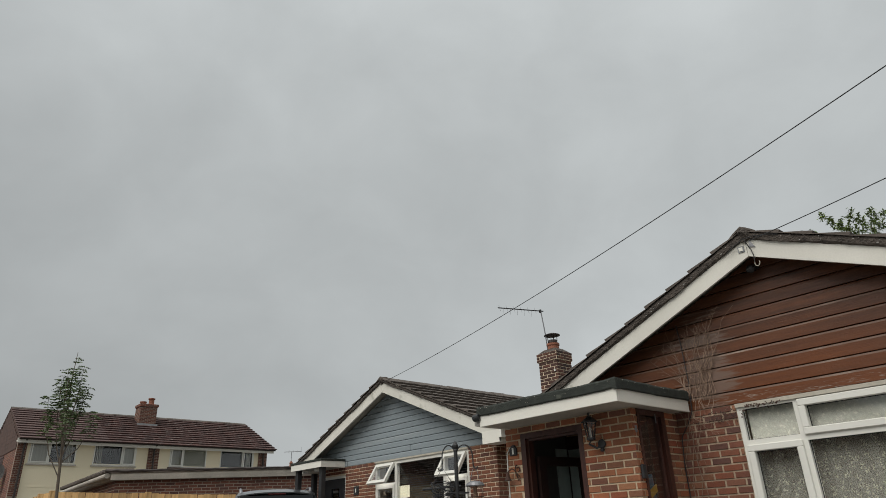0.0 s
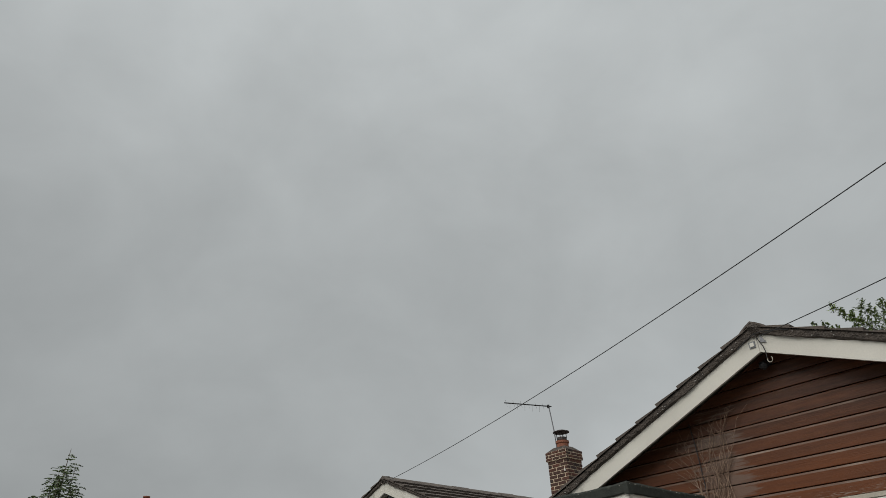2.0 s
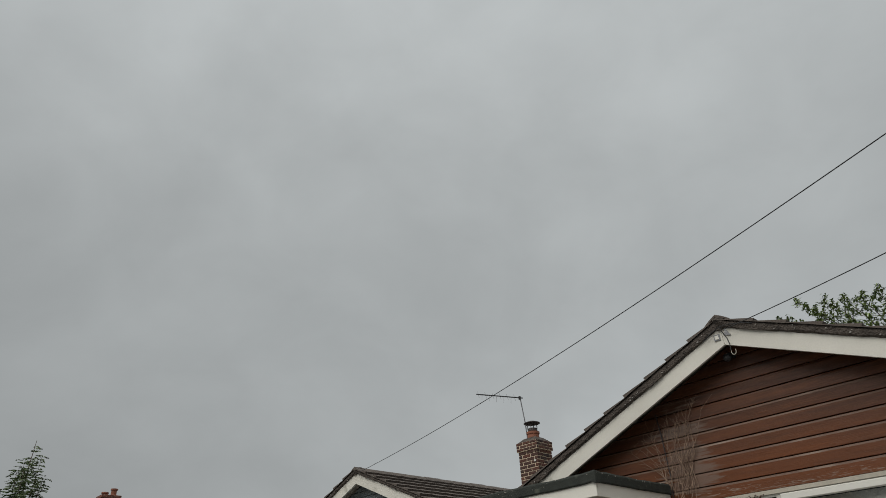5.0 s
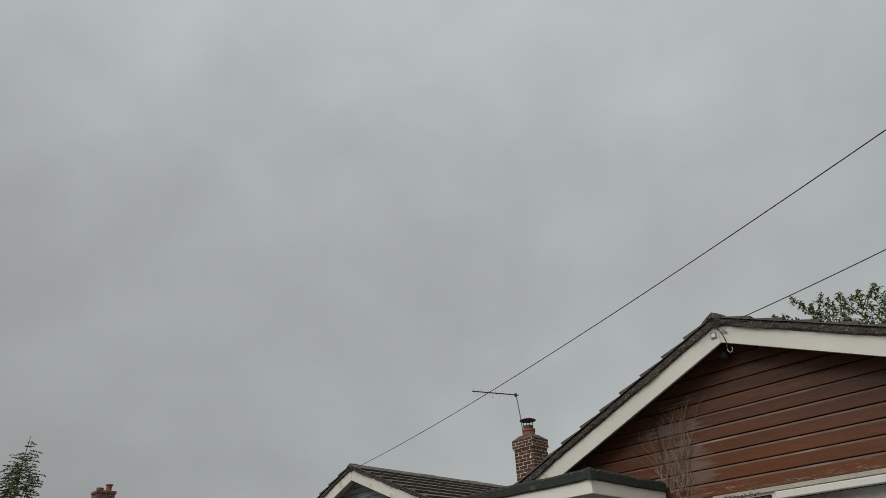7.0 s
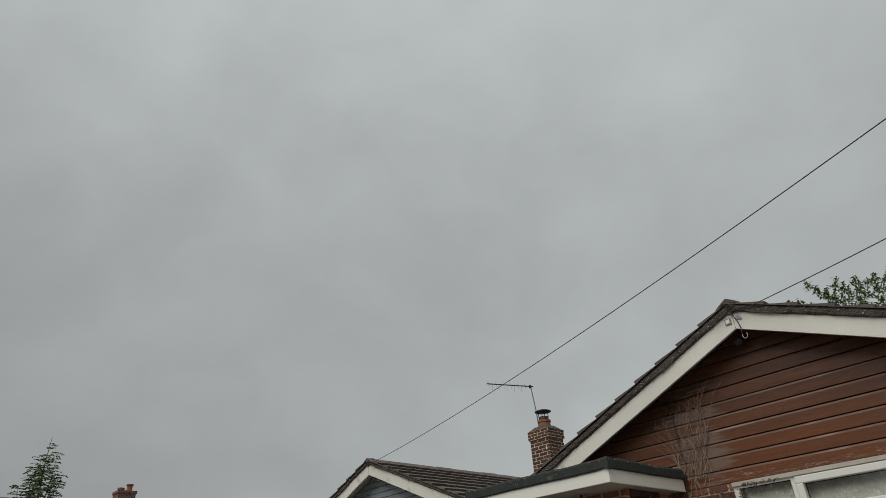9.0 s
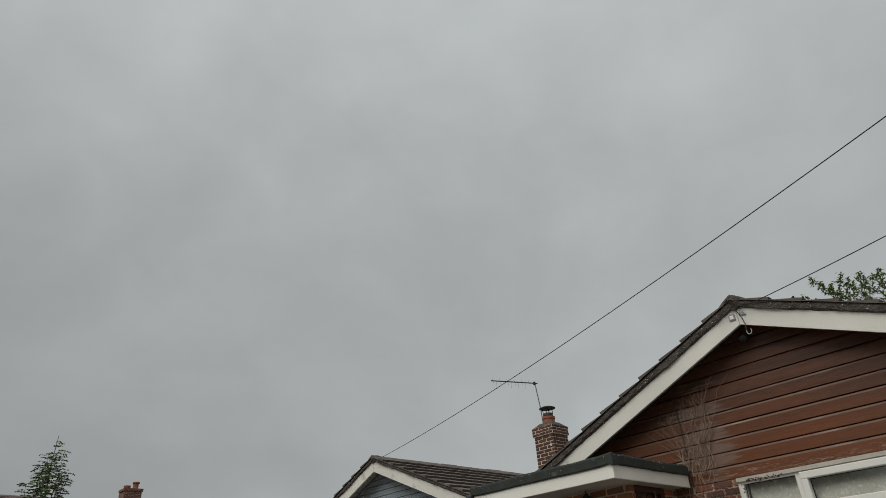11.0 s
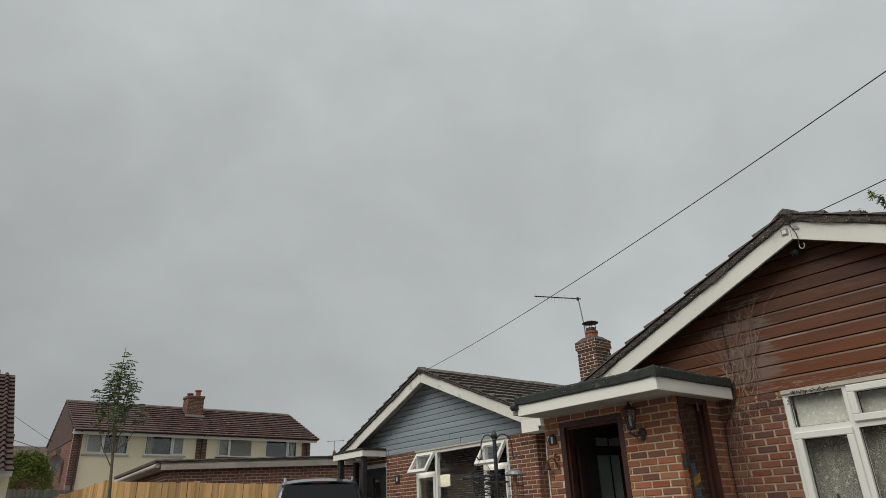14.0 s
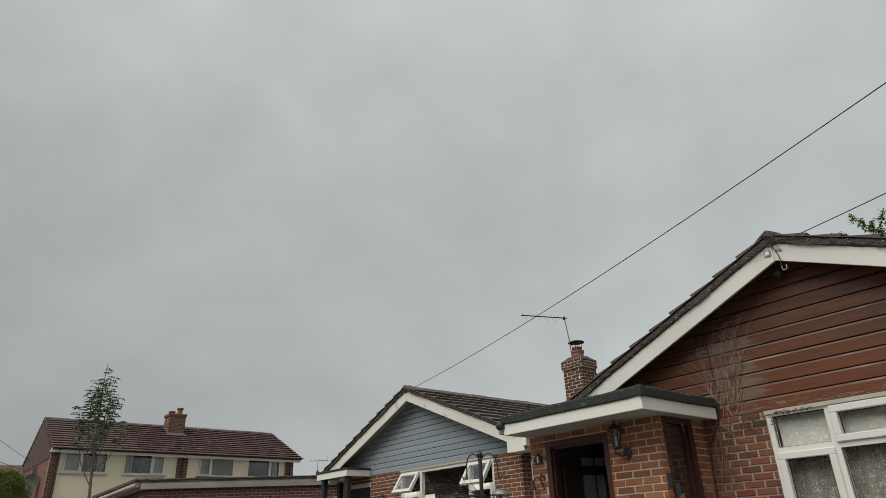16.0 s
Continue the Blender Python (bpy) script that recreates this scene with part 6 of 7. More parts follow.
for i, (a, b) in enumerate(SWINS):
    w = part("window", boxes((a - 0.06, b + 0.06, SY - 0.07, SY, 4.44, 4.50)), M_IRON if i > 1 else M_GREYFASCIA, SH, "white framed upstairs window")
    fr = bmesh.new()
    mid = (a + (b - a) * (0.42 if i == 0 else 0.36 if i == 2 else 0.66))
    for x0, x1, z0, z1 in ((a, b, 4.50, 4.55), (a, b, 5.35, 5.40), (a, a + 0.05, 4.55, 5.35), (b - 0.05, b, 4.55, 5.35), (mid - 0.035, mid + 0.035, 4.55, 5.35)):
        box(fr, x0, x1, SY - 0.02, SY + 0.05, z0, z1)
    part("frame", fr, M_UPVC, w)
    sa, sb = ((a + 0.06, mid - 0.04) if i in (0, 2) else (mid + 0.04, b - 0.06))
    fr = bmesh.new()
    for x0, x1, z0, z1 in ((sa, sb, 4.55, 4.60), (sa, sb, 5.30, 5.35), (sa, sa + 0.05, 4.60, 5.30), (sb - 0.05, sb, 4.60, 5.30)):
        box(fr, x0, x1, SY - 0.05, SY, z0, z1)
    part("sash", fr, M_UPVC, w)
    p = part("pane", boxes((a + 0.07, mid - 0.05, SY + 0.02, SY + 0.026, 4.57, 5.33)), M_GLASS, w)
    p2 = part("pane", boxes((mid + 0.05, b - 0.07, SY + 0.02, SY + 0.026, 4.57, 5.33)), M_GLASS, w)
    # near-black sheet behind the panes stands in for the unlit room; one is cloth
    part("reveal", boxes((a, b, SY + 0.092, SY + 0.098, 4.50, 5.40)), M_CARGLASS if i != 2 else M_CURTAIN, w)
    if i < 2:
        part("blind", boxes(((a + 0.08 if i == 0 else mid + 0.06), (mid - 0.06 if i == 0 else b - 0.08), SY + 0.06, SY + 0.066, 4.57 if i == 0 else 4.60, 5.33)), M_CURTAIN, w, "pale blind")
    if i != 2:
        bm = bmesh.new()
        for k in range(4):
            xx = a + 0.12 + 0.07 * k if i == 1 else b - 0.4 + 0.07 * k
            tube(bm, [(xx, SY + 0.06, 4.55), (xx, SY + 0.06, 5.35)], 0.03, 6)
        tagged(part("curtain", bm, M_CURTAIN, None, "pale curtain drawn aside behind an upstairs window"), category="curtain")
sroof = part("roof", bmesh.new(), M_TILE_RED, SH, "brown-red concrete tiled roof with pale lichen")
bm = bmesh.new()
for s in (-1, 1):
    ye, ze = SRY + s * 3.85, SE + 0.02 - 0.0
    hexa(bm, [(SX0 - 0.03, SRY, SRZ - 0.09), (SX1 + 0.3, SRY, SRZ - 0.09), (SX1 + 0.3, ye, ze - 0.09), (SX0 - 0.03, ye, ze - 0.09), (SX0 - 0.03, SRY, SRZ), (SX1 + 0.3, SRY, SRZ), (SX1 + 0.3, ye, ze), (SX0 - 0.03, ye, ze)])
bmesh.ops.recalc_face_normals(bm, faces=bm.faces)
part("deck", bm, M_BROWN_WALL, sroof)
dd = Vector((0, -3.85, SE + 0.02 - SRZ))
XM = 8.55
tile_slope(sroof, (SX0 - 0.04, SRY, SRZ + 0.01), (1, 0, 0), dd, XM - SX0 + 0.04, dd.length + 0.05, width=0.42, gauge=0.34, lip=0.06, roll=0.0, material=M_TILE_RED, joined=M_TILE_RED, limit=0)
tile_slope(sroof, (XM, SRY, SRZ + 0.01), (1, 0, 0), dd, SX1 + 0.3 - XM, dd.length + 0.05, width=0.34, gauge=0.34, lip=0.06, roll=0.0, material=M_TILE_MOSS, joined=M_TILE_MOSS, limit=0)
dd = Vector((0, 3.85, SE + 0.02 - SRZ))
tile_slope(sroof, (SX0 - 0.04, SRY, SRZ + 0.01), (1, 0, 0), dd, SX1 - SX0 + 0.44, dd.length + 0.05, width=0.42, gauge=0.34, lip=0.06, roll=0.0, material=M_TILE_RED, joined=M_TILE_RED, limit=0)
ridge_tiles(sroof, (SX0 - 0.04, SRY, SRZ + 0.03), (SX1 + 0.3, SRY, SRZ + 0.03), 0.09, 0.45, M_TILE)
part("fascia", boxes((SX0 - 0.08, SX1 + 0.25, SY - 0.32, SY - 0.29, SE - 0.20, SE - 0.02)), M_WHITE, sroof)
part("soffit", boxes((SX0 - 0.08, SX1 + 0.25, SY - 0.29, SY, SE - 0.13, SE - 0.11)), M_WHITE, sroof)
part("gutter", tube(bmesh.new(), [(SX0 - 0.03, SY - 0.37, SE - 0.02), (SX1 + 0.3, SY - 0.37, SE - 0.03)], 0.06, 8), M_COWL, sroof)
bm = bmesh.new()
gv = [bm.verts.new(p) for p in ((SX0 - 0.006, SY + 0.1, SE - 0.4), (SX0 - 0.006, 39.9, SE - 0.4), (SX0 - 0.006, 39.9, SE), (SX0 - 0.006, SRY, SRZ - 0.1), (SX0 - 0.006, SY + 0.1, SE))]
bm.faces.new(gv)
ex = bmesh.ops.extrude_face_region(bm, geom=list(bm.faces))
bmesh.ops.translate(bm, vec=(0.2, 0, 0), verts=[e for e in ex["geom"] if isinstance(e, bmesh.types.BMVert)])
bmesh.ops.recalc_face_normals(bm, faces=bm.faces)
gv_ = part("gable_wall", bm, M_BROWN_WALL, SH, "dark tile-hung gable")
for k in range(11):
    z = SE - 0.4 + 0.2 * k
    w = (SRZ - 0.15 - z) / (SRZ - SE) * 3.4
    w = min(w, 3.4)
    if w > 0.2:
        part("tile_course", boxes((SX0 - 0.024, SX0 - 0.008, SRY - w, SRY + w, z + 0.005, z + 0.20)), M_BROWN_WALL, gv_)
gw_ = part("side_window", boxes((SX0 - 0.03, SX0 + 0.02, 35.7, 36.8, 4.52, 4.58)), M_GREYFASCIA, SH, "dark side window")
part("frame", boxes((SX0 - 0.02, SX0 + 0.01, 35.7, 35.77, 4.58, 5.06), (SX0 - 0.02, SX0 + 0.01, 36.73, 36.8, 4.58, 5.06), (SX0 - 0.02, SX0 + 0.01, 35.77, 36.73, 4.99, 5.06)), M_DARKWOOD, gw_)
part("pane", boxes((SX0 - 0.008, SX0 - 0.002, 35.77, 36.73, 4.58, 4.99)), M_CARGLASS, gw_)
schim = thing("ridge_chimney", 10.85, 35.6, SE, "red brick chimney with two terracotta pots on the roof", "chimney")
st_ = part("brick_shaft", boxes((10.44, 11.26, 35.2, 36.0, 6.2, 7.64)), M_MORTAR_GREY, schim)
lay_bricks(st_, (10.44, 35.2), (1, 0), 0.82, 6.35, 7.64, M_BRICK_DARK, split=6.3, limit=120)
lay_bricks(st_, (10.44, 36.0), (0, -1), 0.8, 6.35, 7.64, M_BRICK_DARK, split=6.3, limit=120)
part("cap", bevelled(boxes((10.39, 11.31, 35.17, 36.03, 7.64, 7.78)), 0.012, 1), M_BRICK_FAR, schim)
part("flashing", boxes((10.36, 11.34, 35.12, 35.19, 6.45, 6.78)), M_LEAD, schim, "grey lead flashing")
for x, h in ((10.64, 7.94), (11.04, 8.14)):
    part("pot", lathe(bmesh.new(), x, 35.6, [(0.16, 7.76), (0.13, 7.88), (0.13, h - 0.08), (0.17, h - 0.06), (0.17, h), (0.12, h + 0.002)], 14), M_TERRACOTTA, schim, "terracotta pot")
dish = thing("satellite_dish", 5.0, 34.9, 4.1, "grey satellite dish on the gable wall", "satellite dish")
bm = bmesh.new()
prev = None
ctr = Vector((4.78, 34.6, 4.12))
ax = Vector((-0.75, -0.6, 0.25)).normalized()
ua = ax.cross(Vector((0, 0, 1))).normalized()
ub = ax.cross(ua)
for r in (0.02, 0.2, 0.36, 0.46):
    ring = [bm.verts.new(ctr + (ua * math.cos(k * math.tau / 20) + ub * math.sin(k * math.tau / 20)) * r + ax * (r * r * 0.6)) for k in range(20)]
    if prev:
        for k in range(20):
            bm.faces.new((prev[k], prev[(k + 1) % 20], ring[(k + 1) % 20], ring[k]))
    else:
        bm.faces.new(ring)
    prev = ring
ex = bmesh.ops.solidify(bm, geom=list(bm.faces), thickness=0.015)
part("reflector", bm, M_DISH, dish)
part("arm", tube(bmesh.new(), [(5.14, 34.9, 4.1), (4.78, 34.62, 4.1), (4.55, 34.2, 3.95)], 0.02, 6), M_GALV, dish)
part("receiver", bevelled(boxes((4.49, 4.59, 34.12, 34.24, 3.90, 4.02)), 0.01, 1), M_UPVC, dish)

# ---- pantiled house at the edge of the street, its near slope and gable end ----
LH = thing("pantiled_house", -2.0, 20.0, 0.5, "low house with clay pantiles and a cream wall", "house")
LX1, LYE, LZE, LYR, LZR = 1.38, 15.5, 2.58, 19.3, 5.03
part("wall", boxes((-6.0, LX1 + 0.06, LYE + 0.3, 23.0, 0.4, LZE)), M_CREAM, LH, "cream rendered wall")
lroof = part("roof", bmesh.new(), M_PANTILE, LH)
bm = bmesh.new()
for ye in (LYE, 2 * LYR - LYE):
    hexa(bm, [(-6.2, LYR, LZR - 0.1), (LX1, LYR, LZR - 0.1), (LX1, ye, LZE - 0.1), (-6.2, ye, LZE - 0.1), (-6.2, LYR, LZR), (LX1, LYR, LZR), (LX1, ye, LZE), (-6.2, ye, LZE)])
bmesh.ops.recalc_face_normals(bm, faces=bm.faces)
part("deck", bm, M_BROWN_WALL, lroof)
dd = Vector((0, LYE - LYR, LZE - LZR))
tile_slope(lroof, (LX1 - 7.5, LYR, LZR + 0.01), (1, 0, 0), dd, 7.54, dd.length + 0.06, width=0.22, gauge=0.225, lip=0.05, roll=0.06, material=M_PANTILE, joined=M_PANTILE, limit=200, first=lambda c, r: c > 20)
part("fascia", boxes((-6.1, LX1 + 0.06, LYE - 0.05, LYE - 0.02, LZE - 0.20, LZE - 0.02)), M_WHITE, lroof)
bm = bmesh.new()
gv = [bm.verts.new(p) for p in ((LX1 - 0.3, LYE + 0.3, LZE - 0.1), (LX1 - 0.3, 23.0, LZE - 0.1), (LX1 - 0.3, LYR, LZR - 0.12))]
bm.faces.new(gv)
ex = bmesh.ops.extrude_face_region(bm, geom=list(bm.faces))
bmesh.ops.translate(bm, vec=(-0.2, 0, 0), verts=[e for e in ex["geom"] if isinstance(e, bmesh.types.BMVert)])
bmesh.ops.recalc_face_normals(bm, faces=bm.faces)
# unseen gable, made dark so the neighbour's window mirrors less light
part("gable_wall", bm, M_BRICK_FAR, LH, "unseen brick gable, dark to dim a window reflection")
ridge_tiles(lroof, (-6.1, LYR, LZR + 0.03), (LX1, LYR, LZR + 0.03), 0.12, 0.45, M_PANTILE)

# ---- far roofs ----
FR = thing("distant_house", 3.5, 50, 1.0, "distant low house with a brown tiled roof", "house")
part("wall", boxes((0.5, 6.6, 48.4, 54, 0.9, 5.0)), M_BRICK_FAR, FR)
bm = bmesh.new()
hexa(bm, [(0.2, 48, 5.0), (6.9, 48, 5.0), (6.9, 54.4, 5.0), (0.2, 54.4, 5.0), (0.2, 51.1, 6.62), (6.9, 51.1, 6.62), (6.9, 51.3, 6.62), (0.2, 51.3, 6.62)])
part("roof", bm, M_TILE_RED, FR)
part("chimney", boxes((3.75, 4.45, 51.0, 51.6, 6.2, 7.35)), M_BRICK_FAR, FR)
part("chimney_pot", lathe(bmesh.new(), 4.1, 51.3, [(0.18, 7.34), (0.13, 7.45), (0.13, 7.6), (0.16, 7.62)], 10), M_TERRACOTTA, FR)
F2 = thing("distant_house", 29.0, 56, 1.0, "distant house with a low tiled roof and chimney", "house")
part("wall", boxes((25, 34, 53, 59, 0.9, 5.0)), M_BRICK_FAR, F2)
bm = bmesh.new()
hexa(bm, [(24.7, 52.7, 5.0), (34.3, 52.7, 5.0), (34.3, 59.3, 5.0), (24.7, 59.3, 5.0), (24.7, 56, 6.5), (34.3, 56, 6.5), (34.3, 56.2, 6.5), (24.7, 56.2, 6.5)])
part("roof", bm, M_TILE_RED, F2)

part("chimney", boxes((28.5, 29.0, 52.75, 53.2, 4.9, 6.75)), M_BRICK_FAR, F2)
part("chimney_pot", lathe(bmesh.new(), 28.78, 52.95, [(0.2, 6.74), (0.13, 6.85), (0.13, 7.0), (0.17, 7.02), (0.06, 7.2)], 10), M_TERRACOTTA, F2)

# ---- cables ----
def cable(points, r, label):
    ob = thing("overhead_cable", *points[0], label, "cable")
    part("wire", tube(bmesh.new(), points, r, 6), M_CABLE, ob)


def span(a, b, sag, n=28):
    a, b = Vector(a), Vector(b)
    return [tuple(a.lerp(b, k / n) - Vector((0, 0, sag * 4 * (k / n) * (1 - k / n)))) for k in range(n + 1)]


POLE = (0.52, -12.44, 5.58)
cable(span((7.10, 9.80, 3.877), POLE, 0.646, 60), 0.0042, "thin black telephone cable to the blue-grey gable")
cable(span((6.195, 2.37, 3.853), POLE, 0.698, 60), 0.0042, "thin black telephone cable to the brown gable")
tp = thing("telegraph_pole", POLE[0], POLE[1], 0.0, "brown wooden telegraph pole", "pole")
part("pole", tube(bmesh.new(), [(POLE[0], POLE[1], -0.1), (POLE[0], POLE[1], 5.75)], [0.14, 0.10], 12), M_BARK, tp)
cable(span((4.9, 37, 4.9), (-4, 30, 7.4), 0.2), 0.012, "thin cable between distant roofs")
cable(span((4.9, 37.5, 4.4), (-4, 33, 5.6), 0.1), 0.014, "thin cable between distant roofs")

cable(span((4.9, 36.8, 5.3), (-4, 28, 9.6), 0.1), 0.008, "thin cable between distant roofs")

# small far aerial and a ridge finial beyond the neighbour's porch
fa = thing("tv_aerial", 28.75, 52.9, 5.2, "thin television aerial on a far roof", "aerial")
q = Vector((28.75, 52.9, 0))
part("mast", tube(bmesh.new(), [(q.x, q.y, 4.9), (q.x, q.y, 8.0)], 0.025, 6), M_GALV, fa)
part("boom", tube(bmesh.new(), [(q.x - 0.55, q.y + 0.3, 7.96), (q.x + 0.75, q.y - 0.42, 8.0)], 0.022, 6), M_GALV, fa)
for k in range(5):
    part("element", tube(bmesh.new(), [(q.x - 0.5 + 0.3 * k, q.y + 0.28 - 0.17 * k, 7.85), (q.x - 0.48 + 0.3 * k, q.y + 0.28 - 0.17 * k, 8.35 if k == 4 else 8.1)], 0.012, 4), M_GALV, fa)


# ---- trees ----
def leaf_cloud(bm, centre, n, spread, size, droop=0.3):
    for _ in range(n):
        c = Vector(centre) + Vector([random.gauss(0, s) for s in spread])
        a = random.uniform(0, math.tau)
        d = Vector((math.cos(a), math.sin(a), random.uniform(-droop, droop * 0.6))).normalized()
        s = d.cross(Vector((random.uniform(-0.4, 0.4), random.uniform(-0.4, 0.4), 1))).normalized()
        l, w = size * random.uniform(0.7, 1.3), size * random.uniform(0.25, 0.42)
        up = Vector((0, 0, 0.15 * l))
        v = [bm.verts.new(c + q) for q in (-d * l * 0.5, s * w * 0.5 + up, d * l * 0.5 - up, -s * w * 0.5 + up)]
        bm.faces.new((v[0], v[1], v[3]))
        bm.faces.new((v[1], v[2], v[3]))


def pinnate(bm, base, d, length, size):
    """A frond of paired leaflets along a stalk."""
    d = d.normalized()
    side = d.cross(Vector((0, 0, 1))).normalized()
    for k in range(5):
        p = base + d * (length * (k + 1) / 5) - Vector((0, 0, 0.25 * length * ((k + 1) / 5) ** 2))
        for s in (-1, 1):
            q = (side * s + d * 0.5 + Vector((0, 0, random.uniform(-0.3, 0.1)))).normalized()
            w = q.cross(Vector((random.uniform(-1, 1), random.uniform(-1, 1), random.uniform(-0.3, 1)))).normalized() * size * 0.24
            v = [bm.verts.new(p + e) for e in (Vector((0, 0, 0)), q * size * 0.5 + w, q * size, q * size * 0.5 - w)]
            bm.faces.new(v)


random.seed(21)
tree = thing("young_tree", 2.86, 13.5, ground_z(13.5), "slender young tree with open feathery green leaves", "tree")
tz = ground_z(13.5)
trunk = [(2.86, 13.5, tz - 0.05), (2.85, 13.5, 1.4), (2.80, 13.5, 2.1), (2.745, 13.5, 2.9), (2.715, 13.52, 3.6), (2.70, 13.54, 4.2), (2.715, 13.54, 4.66)]
part("trunk", tube(bmesh.new(), trunk, [0.045, 0.036, 0.028, 0.022, 0.015, 0.009, 0.004], 8), M_BARK, tree)
crown = bmesh.new()
right = Vector((0.98, -0.2, 0))
deep = Vector((0.2, 0.98, 0))


def trunk_at(z):
    for (x0, y0, z0), (x1, y1, z1) in zip(trunk, trunk[1:]):
        if z0 <= z <= z1:
            f = (z - z0) / (z1 - z0)
            return Vector((x0 + (x1 - x0) * f, y0 + (y1 - y0) * f, z))
    return Vector(trunk[-1])


def spray(p, n=3):
    """A tuft of feathery leaves about a node."""
    for _ in range(n):
        b = random.uniform(0, math.tau)
        pinnate(crown, p, Vector((math.cos(b), math.sin(b), random.uniform(-0.05, 0.25))), random.uniform(0.09, 0.15), random.uniform(0.040, 0.060))


# limbs leave the stem low and rise steeply; only their upper halves are in leaf
for z0, turn, reach, tip in ((2.40, 180, 0.40, 3.80), (2.65, 0, 0.42, 3.55), (2.55, 165, 0.24, 4.12), (2.75, 20, 0.22, 4.02), (2.50, 90, 0.42, 3.62), (2.62, -95, 0.40, 3.66),
                             (2.95, 150, 0.15, 4.30), (3.10, -30, 0.14, 4.36), (2.90, 60, 0.27, 3.95), (2.8, -120, 0.22, 4.08)):
    base = trunk_at(z0)
    out = right * math.cos(radians(turn)) + deep * math.sin(radians(turn))
    rise = tip - z0
    pts = [base, base + out * reach * 0.55 + Vector((0, 0, rise * 0.28)), base + out * reach * 0.86 + Vector((0, 0, rise * 0.62)), base + out * reach + Vector((0, 0, rise))]
    part("limb", tube(bmesh.new(), pts, [0.011, 0.009, 0.006, 0.003], 5), M_BARK, tree)
    n = int(rise / 0.085)
    for j in range(n + 1):
        f = 0.5 + 0.5 * j / n
        i = min(2, int(f * 3))
        spray(Vector(pts[i]).lerp(Vector(pts[i + 1]), f * 3 - i), 3 if f > 0.6 else 1)
for j in range(16):
    spray(trunk_at(3.05 + 0.1 * j), 3 if j < 12 else 2)
part("crown", crown, M_GREENLEAF, tree)

random.seed(33)
shrub = thing("shrub", 2.95, 29.0, ground_z(29), "dense rounded yellow-green garden shrub behind the fence", "shrub")
part("stem", tube(bmesh.new(), [(2.9, 29, ground_z(29) - 0.05), (2.9, 29, 2.6)], [0.12, 0.06], 8), M_BARK, shrub)
bm = bmesh.new()
for _ in range(620):
    a, b = random.uniform(0, math.tau), random.uniform(-0.9, 1.4)
    r = random.uniform(0.75, 1.0)
    c = (3.12 + 0.98 * r * math.cos(a) * math.cos(b), 29.0 + 1.0 * r * math.sin(a) * math.cos(b), 2.85 + 1.34 * r * math.sin(b) * (1.0 if random.random() > 0.1 else 1.05))
    leaf_cloud(bm, c, 40, (0.10, 0.10, 0.07), 0.10)
part("crown", bm, M_SHRUB, shrub)

random.seed(44)
big = thing("tree", 23.5, 4.3, 0.13, "leafy tree behind the roof with bright spring leaves", "tree")
bt = [(23.5, 4.3, 0.0), (23.5, 4.3, 3.0), (23.5, 4.35, 6.8), (23.5, 4.3, 8.9)]
part("trunk", tube(bmesh.new(), bt, [0.26, 0.2, 0.14, 0.08], 10), M_BARK, big)
crown = bmesh.new()
def leafy_branch(base, tip, r, twig=0.55):
    """An arching branch with alternate side twigs; the leaves hang in small tufts along them."""
    base, tip = Vector(base), Vector(tip)
    mid = base.lerp(tip, 0.55) + Vector((0, 0, 0.18))
    part("limb", tube(bmesh.new(), [base, base.lerp(mid, 0.5) + Vector((0, 0, 0.05)), mid, tip], [r, r * 0.8, r * 0.55, r * 0.2], 6), M_BARK, big)
    d = (tip - base).normalized()
    side = d.cross(Vector((0.97, 0.25, 0))).normalized()
    for j in range(11):
        f = 0.28 + 0.72 * j / 10
        p = base.lerp(mid, f / 0.55) if f < 0.55 else mid.lerp(tip, (f - 0.55) / 0.45)
        leaf_cloud(crown, p, 4, (0.05, 0.05, 0.05), 0.18, 0.9)
        q = p + (side * (1 if j % 2 else -1) * random.uniform(0.4, 1.0) + d * 0.8 + Vector((random.uniform(-0.5, 0.5), random.uniform(-0.2, 0.2), 0))).normalized() * twig * random.uniform(0.35, 1.0) * (1.15 - 0.7 * f)
        part("twig", tube(bmesh.new(), [p, q], [0.009, 0.004], 4), M_BARK, big)
        for g in (0.35, 0.6, 0.8, 1.0):
            leaf_cloud(crown, p.lerp(q, g), 4, (0.04, 0.04, 0.05), 0.18, 0.9)


for y, z in ((6.50, 10.45), (6.1, 10.25), (5.65, 10.75), (5.3, 10.3), (4.95, 10.65), (4.45, 10.6), (3.95, 10.45), (3.4, 10.4), (6.3, 9.7), (5.2, 9.7), (4.4, 9.7)):
    lean = (y - 4.6) * 0.42
    leafy_branch((23.4 + random.uniform(-0.3, 0.3), y - lean - 0.45, z - 2.1), (22.9 + random.uniform(-0.35, 0.35), y + 0.42, z - 0.30), 0.026)
for k in range(34):
    a = k * 2.4
    base = Vector((23.5, 4.3, 5.0 + 3.2 * k / 34))
    leafy_branch(base, base + Vector((1.5 * math.cos(a), 1.6 * math.sin(a), random.uniform(0.7, 1.3))) * random.uniform(0.8, 1.1), 0.03)
part("crown", crown, M_TREELEAF, big)

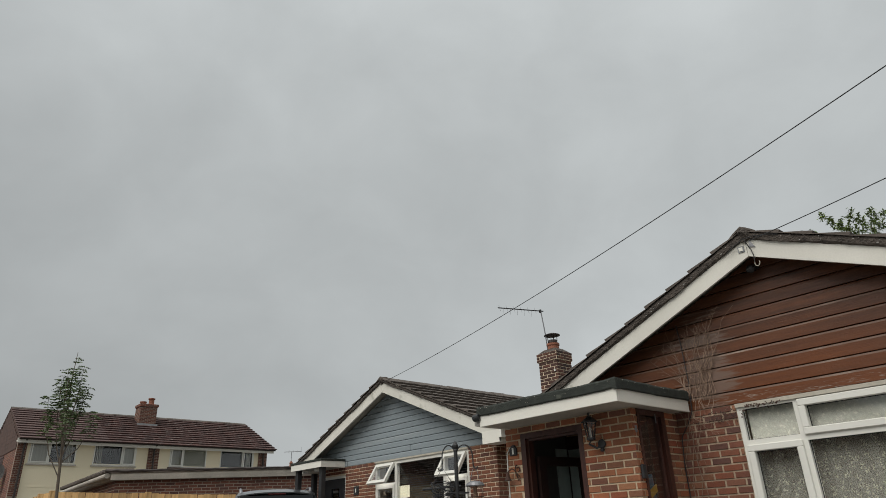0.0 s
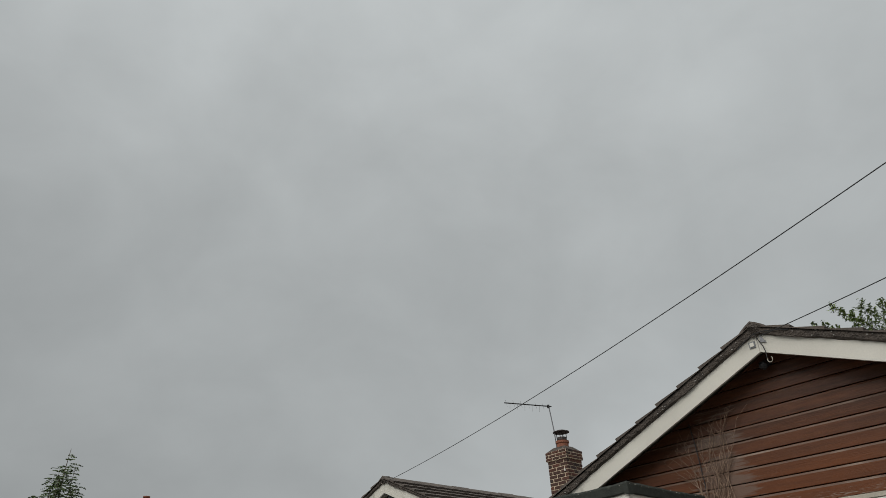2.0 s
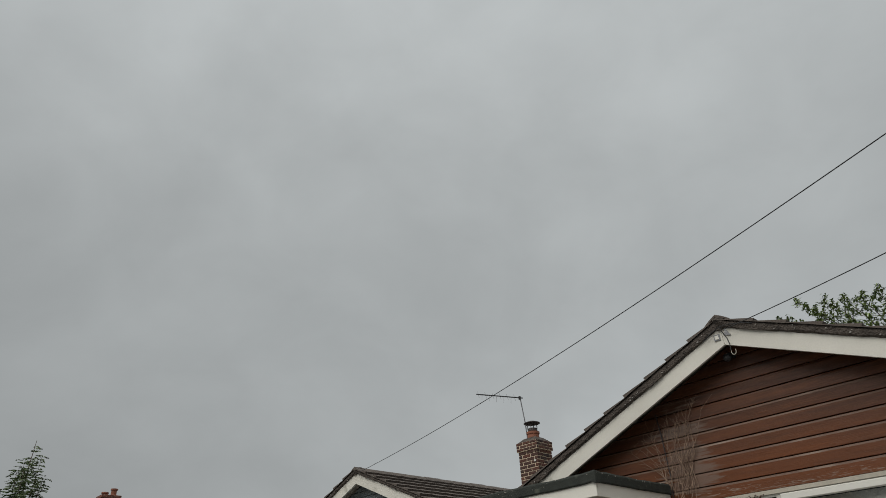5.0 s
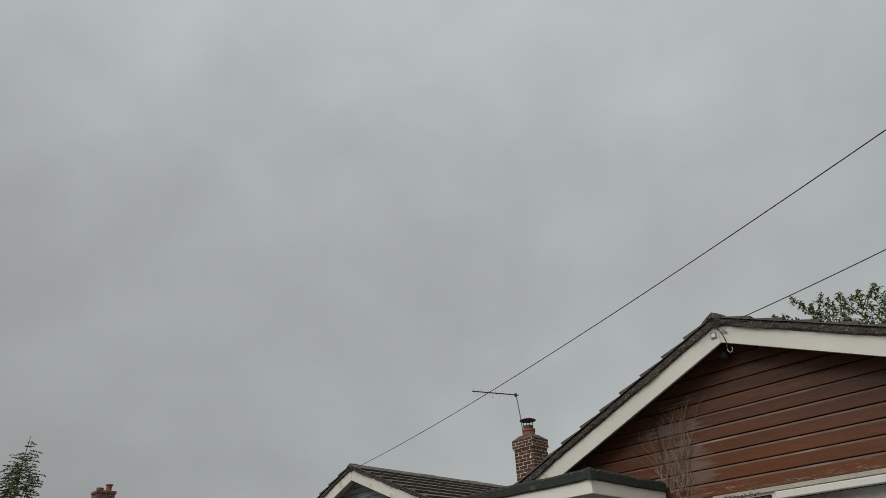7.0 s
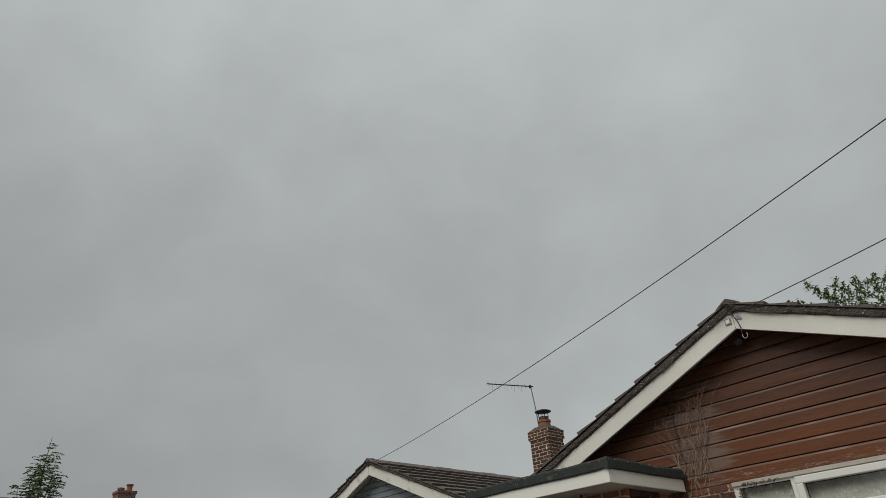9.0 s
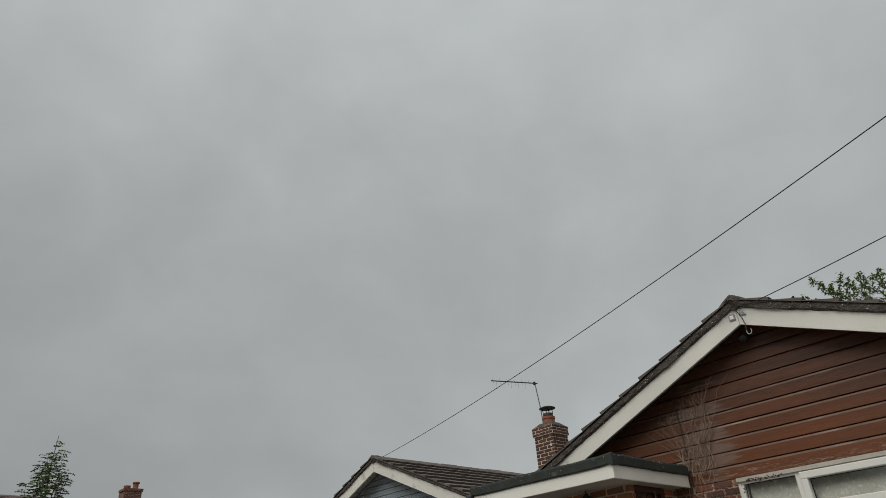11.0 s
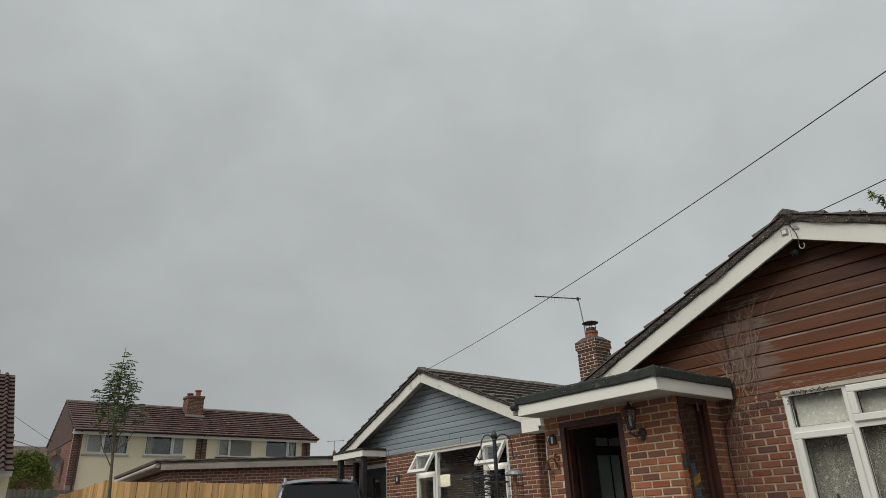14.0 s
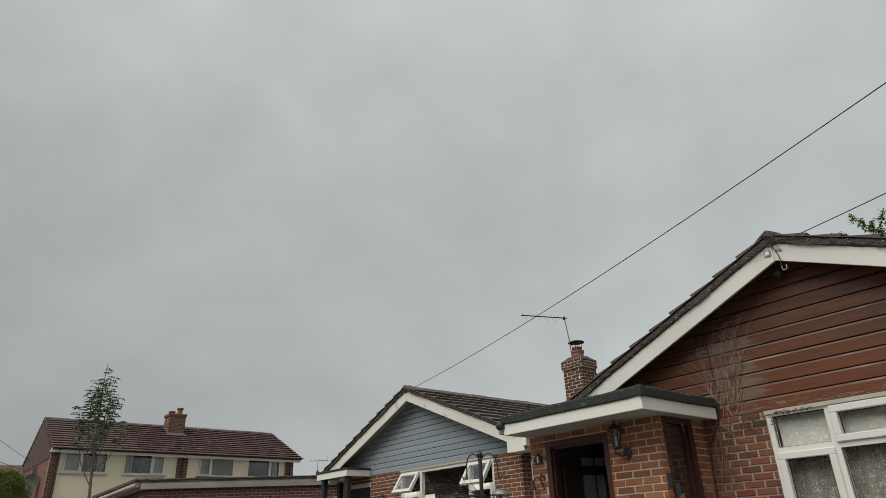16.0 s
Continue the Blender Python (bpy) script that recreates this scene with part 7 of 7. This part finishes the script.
# ---- houses across the street, behind the viewer ----
for k, (x, y, s) in enumerate(((-19, 2, 1.0), (-20, 13, 1.1), (-19, -12, 1.0))):
    h = thing("house_opposite", x, y, ground_z(y), "brick house with a dark tiled roof across the street", "house", group="houses opposite")
    part("wall", boxes((x - 3.5, x + 3.5, y - 4, y + 4, ground_z(y) - 0.1, 4.6 * s)), M_BRICK_FAR, h)
    bm = bmesh.new()
    hexa(bm, [(x - 3.9, y - 4.4, 4.6 * s), (x + 3.9, y - 4.4, 4.6 * s), (x + 3.9, y + 4.4, 4.6 * s), (x - 3.9, y + 4.4, 4.6 * s),
              (x - 3.9, y - 0.1, 6.9 * s), (x + 3.9, y - 0.1, 6.9 * s), (x + 3.9, y + 0.1, 6.9 * s), (x - 3.9, y + 0.1, 6.9 * s)])
    part("roof", bm, M_TILE_JOINED, h)

# ---- bricks of the walls ----
random.seed(7)
lay_bricks(pw, (PX, PY1), (0, -1), PY1 - PY0, 0.05, ZS, M_BRICK, holes=[(PY1 - DY1, PY1 - DY0, 0, DZ1)], split=1.2)
lay_bricks(pw, (PX, PY0), (1, 0), FX - PX, 0.05, ZS, M_BRICK, holes=[(0.09, 0.60, 0.3, 3.0)], split=1.2, shift=0.05)
lay_bricks(wall, (FX, PY0), (0, -1), PY0 - Y0, 0.05, ZS, M_BRICK_RED, holes=[(PY0 - WY1, PY0 - WY0, WZ0 - 0.04, 3.0)], split=0.9)
lay_bricks(nw, (NX, 11.42), (0, -1), 11.42 - NY0, 0.3, NS, M_BRICK_NEXT, holes=[(11.42 - BW1, 11.42 - BW0, BZ0 - 0.04, 3.0)], split=1.25, course=0.064)
lay_bricks(nw, (NX, NY1), (0, -1), NY1 - 11.42, 0.3, NS, M_BRICK_NEXT, holes=[(NY1 - 12.36, NY1 - 11.40, 0, 2.385)], split=1.25, course=0.064)
lay_bricks(nw, (NX, NY0), (1, 0), 3.0, 0.3, NS, M_BRICK_NEXT, split=2.0, course=0.064)
lay_bricks(cb, (CX0, CY1), (0, -1), CY1 - CY0, 2.6, CT - 0.19, M_BRICK_CHIM, split=2.6, course=0.058)
lay_bricks(cb, (CX0, CY0), (1, 0), CX1 - CX0, 2.6, CT - 0.19, M_BRICK_CHIM, split=2.6, shift=0.1, course=0.058)
lay_bricks(cap, (CX0 - 0.022, CY1 + 0.02), (0, -1), CY1 - CY0 + 0.042, CT - 0.19, CT - 0.035, M_BRICK_CHIM, course=0.05)
lay_bricks(cap, (CX0 - 0.022, CY0 - 0.022), (1, 0), CX1 - CX0 + 0.042, CT - 0.19, CT - 0.035, M_BRICK_CHIM, shift=0.1, course=0.05)
